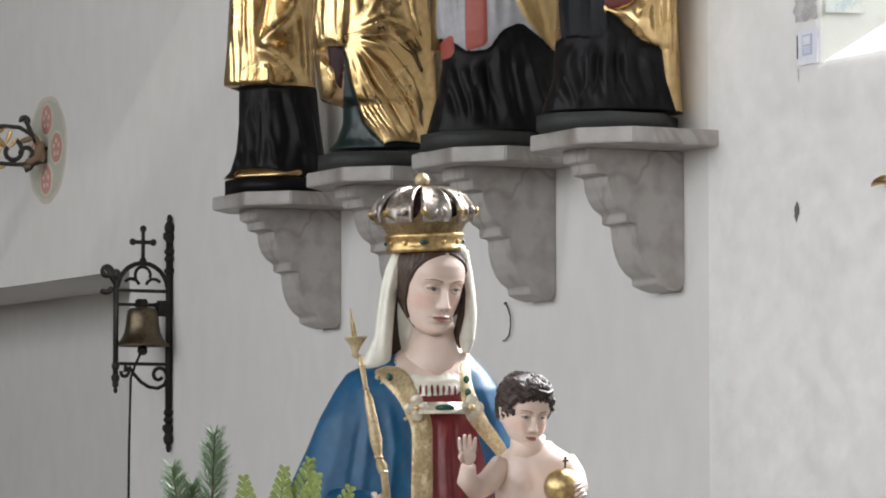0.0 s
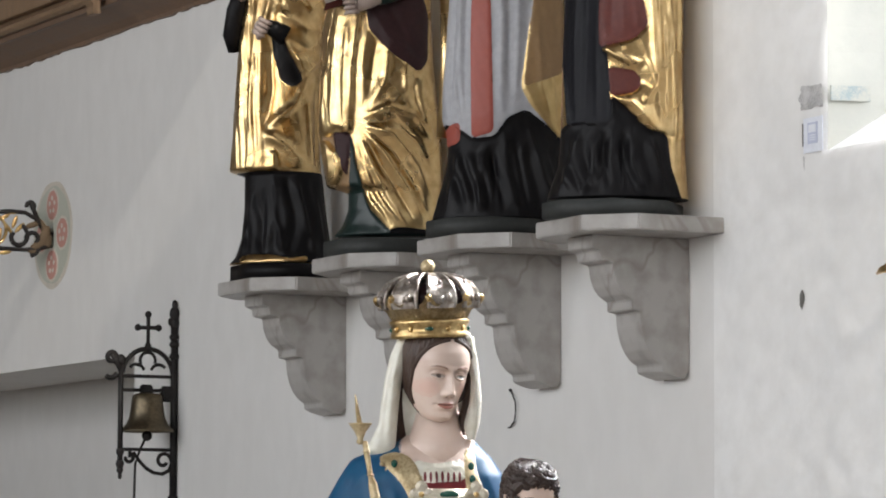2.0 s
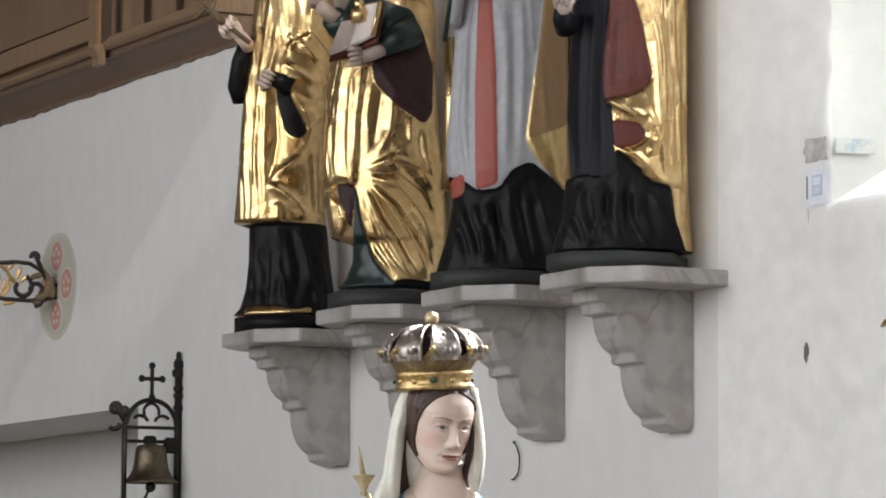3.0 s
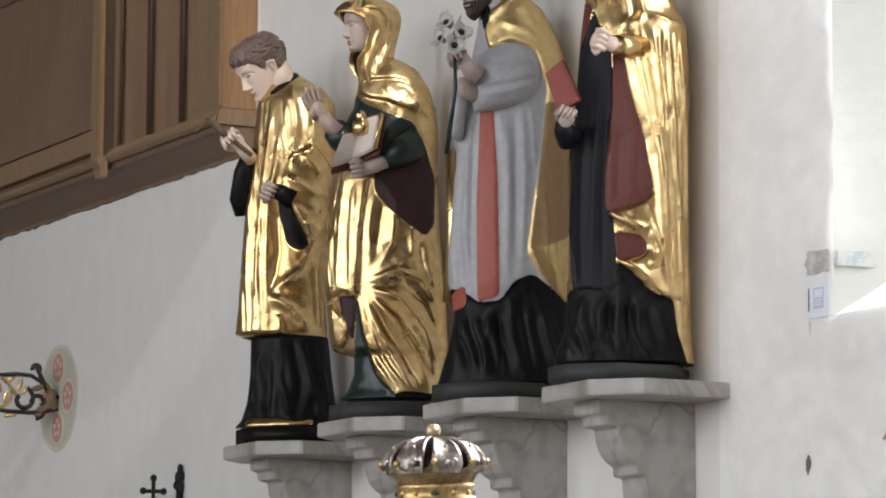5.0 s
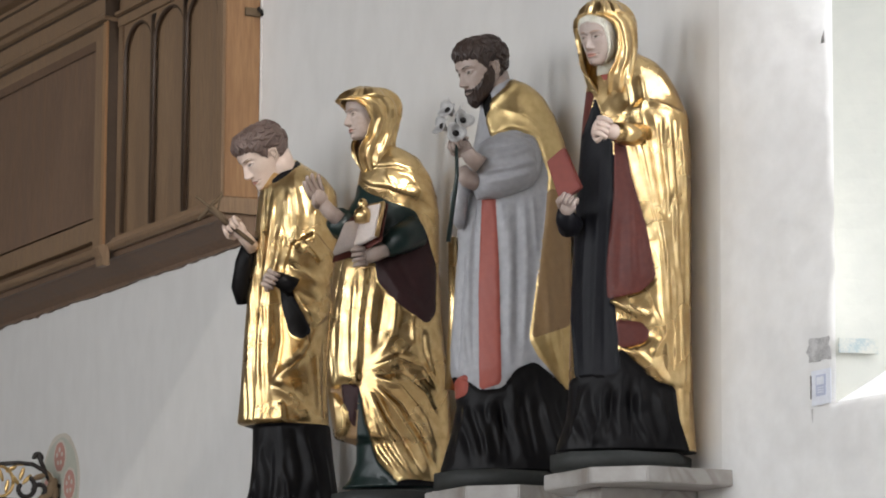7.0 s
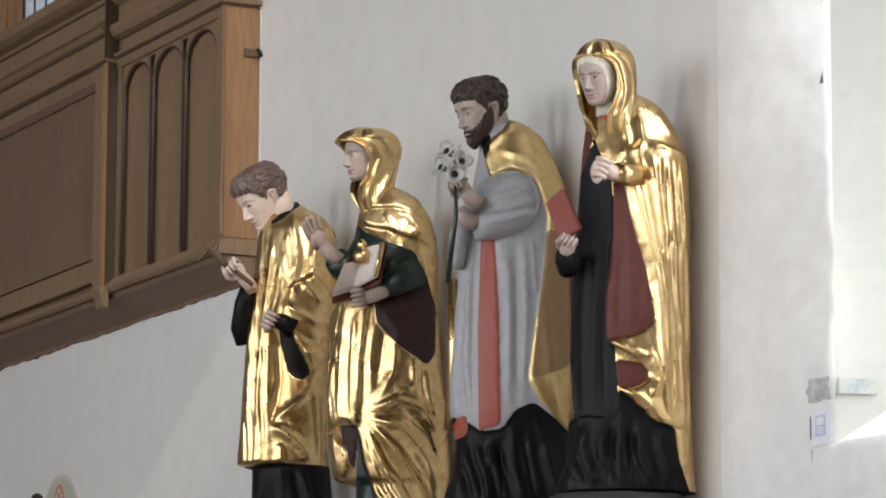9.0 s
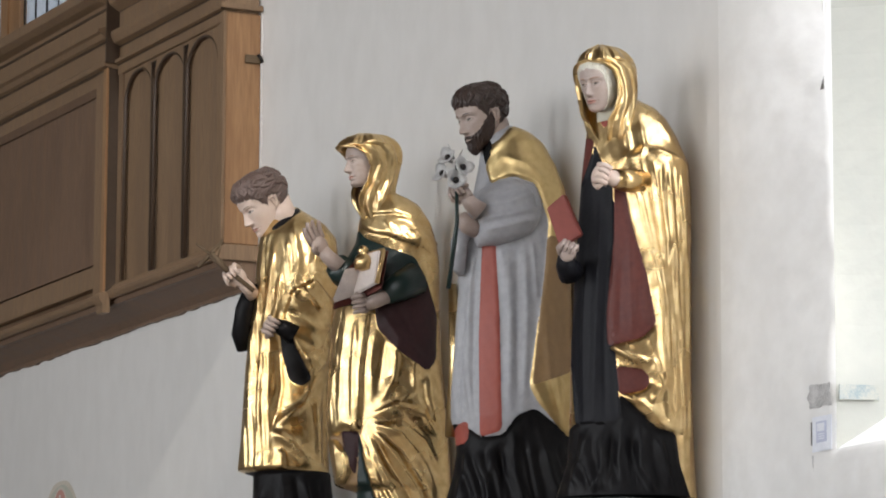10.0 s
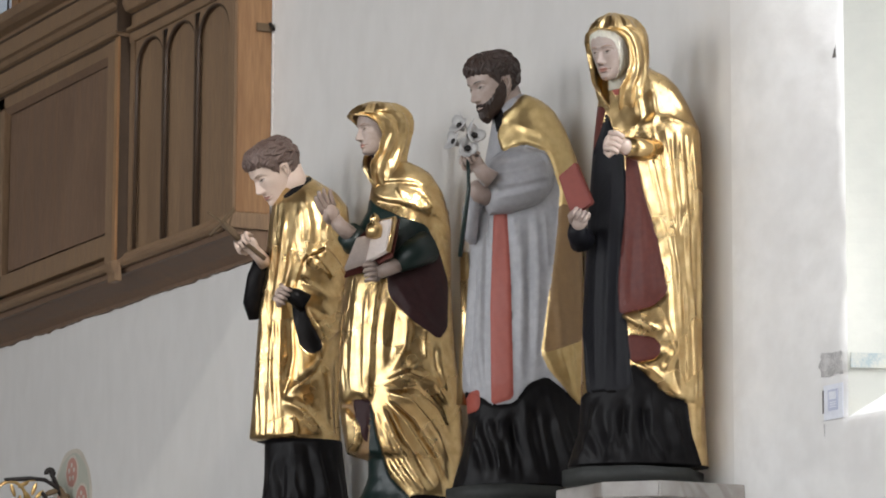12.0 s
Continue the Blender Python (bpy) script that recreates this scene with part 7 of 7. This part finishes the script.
iron("arch", [arc(-0.135, 2.437, 0.112, 5, 175, 20)], 0.010)
iron("trefoil", [arc(-0.135, 2.500, 0.034, -20, 200, 14) + [(-0.166, 2.478), (-0.185, 2.482)], arc(-0.185, 2.448, 0.036, 20, 140, 8), arc(-0.085, 2.448, 0.036, 40, 160, 8)], 0.007)
iron("scroll", [arc(-0.295, 2.510, 0.024, -60, 300, 18, -0.008), [(-0.255, 2.46), (-0.275, 2.49), (-0.30, 2.535)], arc(-0.300, 2.455, 0.03, -20, -130, 8)], 0.011, "curled iron scroll")
cross = iron("cross", [[(-0.134, 2.555), (-0.134, 2.685)], [(-0.175, 2.637), (-0.093, 2.637)]], 0.0085, "iron trefoil cross")
for p in ((-0.134, 2.692), (-0.180, 2.637), (-0.088, 2.637), (-0.134, 2.56)):
    bm = bmesh.new()
    ball(bm, (p[0], 0, p[1]), 0.015, (1, 0.6, 1))
    part("knob", bm, IRON, cross, "", True)
iron("lower_scroll", [[(-0.215, 2.10), (-0.19, 2.115), (-0.175, 2.09), (-0.14, 2.055), (-0.105, 2.035), (-0.065, 2.03), (-0.035, 2.045), (-0.022, 2.075)], arc(-0.060, 2.085, 0.034, 0, 330, 18, -0.018), arc(-0.215, 2.095, 0.022, 90, -200, 12, -0.008)], 0.008)
bm = bmesh.new()
box(bm, -0.075, -0.01, -0.02, 0.02, 2.33, 2.395, 0.008)
part("bearing", bm, IRON, bell_bracket)
bm = bmesh.new()
box(bm, -0.165, -0.115, -0.016, 0.016, 2.36, 2.40, 0.006)
part("yoke", bm, IRON, bell_bracket)
bm = bmesh.new()
lathe(bm, [(0.010, 2.366), (0.052, 2.362), (0.062, 2.350), (0.066, 2.33), (0.070, 2.29), (0.076, 2.26), (0.088, 2.235), (0.100, 2.222), (0.112, 2.210), (0.113, 2.203), (0.104, 2.203), (0.09, 2.22), (0.066, 2.26), (0.05, 2.34), (0.01, 2.35)], 40, (-0.135, 0, 0))
bell_body = part("bell_cup", bm, BRONZE, bell_bracket, "dull bronze bell", True)
bm = bmesh.new()
tube(bm, [(-0.135, 0, 2.34), (-0.135, 0, 2.20)], 0.006, 8)
ball(bm, (-0.135, 0, 2.187), 0.022)
part("clapper", bm, IRON, bell_body, "", True)
iron("rope", [[(-0.140, 2.18), (-0.165, 2.13), (-0.186, 2.07), (-0.192, 1.80), (-0.196, 0.95)]], 0.0055, "thin dark bell rope")

# ---- painted consecration rosette and candle sconce ----
RY, RZ = 15.862, 3.150
rosette = thing("painted_rosette", "faded painted consecration rosette with four red circles", "wall painting", m=pose(0, RY, RZ))


def disc(name, mat, cy, cz, r, x, parent, inner=0.0, seed=0):
    """A thin painted round, with a slightly worn edge."""
    bm = bmesh.new()
    n = 64
    outer = [(cy + r * (1 + 0.012 * math.sin(5 * a + seed) + 0.008 * math.sin(13 * a + seed)) * math.cos(a), cz + r * (1 + 0.012 * math.sin(7 * a + seed)) * math.sin(a)) for a in (2 * math.pi * k / n for k in range(n))]
    if inner:
        rings = []
        for s, xx in ((r, x), (inner, x)):
            rings.append([bm.verts.new((xx, cy + s * math.cos(a), cz + s * math.sin(a))) for a in (2 * math.pi * k / n for k in range(n))])
        for k in range(n):
            bm.faces.new((rings[0][k], rings[0][(k + 1) % n], rings[1][(k + 1) % n], rings[1][k]))
    else:
        prism(bm, outer, "x", x, 0.001)
    return part(name, bm, mat, parent)


disc("pale_ground", FRESCO_PALE, 0, 0, 0.245, -0.0015, rosette)
disc("green_ground", FRESCO_GREEN, 0, 0, 0.222, -0.003, rosette, seed=2)
for a in (90, 180, 270, 0):
    cy, cz = 0.128 * math.cos(radians(a)), 0.136 * math.sin(radians(a))
    rim = disc("circle_rim", FRESCO_PALE, cy, cz, 0.078, -0.0045, rosette, seed=a)
    disc("red_circle", FRESCO_RED, cy, cz, 0.066, -0.006, rim, seed=a)
    for k in range(5):
        b = radians(72 * k + 18)
        disc("petal", FRESCO_PALE, cy + 0.032 * math.cos(b), cz + 0.032 * math.sin(b), 0.011, -0.0072, rim, seed=k)

sconce = thing("candle_sconce", "scrolled wrought-iron candle sconce with gilded leaves", "sconce", m=pose(0, RY - 0.012, 0))
iron("arm", [[(-0.008, 3.15), (-0.05, 3.17), (-0.09, 3.22), (-0.14, 3.245), (-0.21, 3.248), (-0.33, 3.235)], [(-0.01, 3.10), (-0.07, 3.085), (-0.14, 3.076), (-0.25, 3.078), (-0.34, 3.09)]], 0.010, "", sconce)
iron("scroll", [arc(-0.175, 3.135, 0.055, 70, -220, 20, -0.030), arc(-0.10, 3.125, 0.035, 180, -60, 14, -0.015), [(-0.06, 3.18), (-0.10, 3.26), (-0.115, 3.29)], arc(-0.115, 3.275, 0.018, 200, -20, 8), [(-0.05, 3.11), (-0.09, 3.06), (-0.11, 3.05)]], 0.011, "", sconce)
bm = bmesh.new()
for x, z, r, sq, a in ((-0.045, 3.14, 0.035, 1.5, 20), (-0.075, 3.10, 0.028, 1.6, 60), (-0.055, 3.185, 0.024, 1.8, -30), (-0.105, 3.19, 0.02, 1.8, 70), (-0.03, 3.12, 0.03, 1.2, 0), (-0.10, 3.07, 0.02, 1.5, 100)):
    ball(bm, (x, 0, z), r, (0.7, 0.5, sq), (0, a, 0))
part("wall_leaf", bm, BARK, sconce, "rusty iron leaf cluster", True)
for x, z, a in ((-0.19, 3.20, 20), (-0.22, 3.17, -40), (-0.24, 3.22, 60), (-0.26, 3.14, 10), (-0.20, 3.245, 90), (-0.29, 3.19, -20), (-0.165, 3.175, 45), (-0.235, 3.06, 80)):
    bm = bmesh.new()
    ball(bm, (x, 0, z), 0.017, (0.6, 0.5, 1.9), (0, a, 0), 10)
    part("gilt_leaf", bm, BRASS, sconce, "", True)
iron("gilt_ring", [arc(-0.30, 3.16, 0.07, 0, 360, 24)], 0.008, "", sconce).data.materials[0] = BRASS

# ---- small things on the walls ----
note = thing("paper_notice", "small white paper notice with blue print on the wall", "notice", m=pose(0, 0, 0))
lx = min(rough_x(9.42, 2.93), rough_x(9.40, 2.89), rough_x(9.46, 2.97)) - 0.006
bm = bmesh.new()
box(bm, lx - 0.002, lx, 9.368, 9.476, 2.878, 2.984, 0.0008)
part("sheet", bm, PAPER, note)
bm = bmesh.new()
box(bm, lx - 0.0045, lx - 0.0022, 9.395, 9.448, 2.905, 2.968)
part("printed_panel", bm, INK, note, "pale blue printed panel")
bm = bmesh.new()
box(bm, lx - 0.0062, lx - 0.0046, 9.402, 9.441, 2.938, 2.962)
part("printed_picture", bm, PAPER, note)
for z in (2.914, 2.921, 2.928):
    bm = bmesh.new()
    box(bm, lx - 0.0062, lx - 0.0046, 9.404, 9.438, z, z + 0.003)
    part("print_bar", bm, PAPER, note)
bm = bmesh.new()
box(bm, lx - 0.003, lx + 0.008, 9.474, 9.482, 2.90, 2.97, 0.001)
part("dark_edge", bm, HOLE, note)


def patch(name, mat, label, outline, seed, lift=0.0015, bent=False):
    """A stain or chip on the rough plaster that follows its surface."""
    rng = random.Random(seed)
    n = len(outline)
    cy, cz = sum(p[0] for p in outline) / n, sum(p[1] for p in outline) / n
    verts, faces = [(rough_x(cy, cz) - lift, cy, cz)], []
    rings, m = 6, 40
    for r in range(1, rings + 1):
        for k in range(m):
            t = k / m * n
            i, f = int(t) % n, t - int(t)
            y = outline[i][0] * (1 - f) + outline[(i + 1) % n][0] * f
            z = outline[i][1] * (1 - f) + outline[(i + 1) % n][1] * f
            jag = 1 + (rng.uniform(-0.12, 0.08) if r == rings else 0)
            y, z = cy + (y - cy) * r / rings * jag, cz + (z - cz) * r / rings * jag
            verts.append((rough_x(y, z) - lift, y, z))
    for k in range(m):
        faces.append((0, 1 + k, 1 + (k + 1) % m))
        for r in range(rings - 1):
            a = 1 + r * m
            faces.append((a + k, a + m + k, a + m + (k + 1) % m, a + (k + 1) % m))
    if bent:
        for i, (x, y, z) in enumerate(verts):
            near = ((ROUGH_EDGE - y) / (ROUGH_EDGE - WIN_FAR)) ** 1.6
            verts[i] = (x + bend(z) * near - 0.004, y + 1.55 * bend(z) * near, z)
    return tagged(mesh_object(name, verts, faces, [mat]), label, "plaster damage", kind="structure")


patch("stain", STAIN, "grey patch of bared mortar above the notice", [(9.38, 3.014), (9.50, 3.012), (9.512, 3.05), (9.50, 3.085), (9.385, 3.083)], 2)
patch("plaster_hole", HOLE, "small dark hole broken into the plaster", [(9.503, 2.472), (9.488, 2.455), (9.486, 2.438), (9.503, 2.408), (9.518, 2.425), (9.517, 2.455)], 5)
patch("plaster_chip", HOLE, "small dark chip beside the window edge", [(9.382, 4.03), (9.405, 4.03), (9.384, 4.075)], 6, bent=True)
patch("plaster_crack", STAIN, "thin crack running down the rough plaster", [(9.475, 2.87), (9.485, 2.872), (9.478, 2.82)], 7)
bm = bmesh.new()
prism(bm, [(0.01, 9.3675), (0.13, 9.337), (0.13, 9.333), (0.01, 9.3625)], "z", 3.03, 3.075)
tagged(part("blue_stain", bm, BLUE_STAIN), "faded strip of old blue paint in the reveal", "stain", kind="structure")
bm = bmesh.new()
tube(bm, [(-0.004, 11.395, 2.252), (-0.010, 11.365, 2.236), (-0.012, 11.340, 2.205), (-0.012, 11.338, 2.170), (-0.010, 11.352, 2.140), (-0.008, 11.385, 2.122), (-0.006, 11.405, 2.122)], 0.0028, 8)
ball(bm, (-0.004, 11.392, 2.25), 0.006)
tagged(part("wall_hook", bm, IRON, smooth=True), "thin curved iron hook in the smooth wall", "hook")
bm = bmesh.new()
tube(bm, [(-0.05, 9.03, 2.484), (-0.055, 9.0, 2.492), (-0.06, 8.96, 2.495), (-0.05, 8.9, 2.49), (-0.004, 8.8, 2.48)], [0.004, 0.010, 0.014, 0.014, 0.012], 10)
tagged(part("gilded_leaf_bracket", bm, BRASS, smooth=True), "gilded leaf tip of a small wall bracket", "bracket")
bm = bmesh.new()
box(bm, 3.0, 3.02, 11.0, 26.0, 3.5, 12.0)
tagged(part("backdrop_sky", bm, SKY_GLOW), "pale bright sky outside the gallery window", "sky", kind="structure")
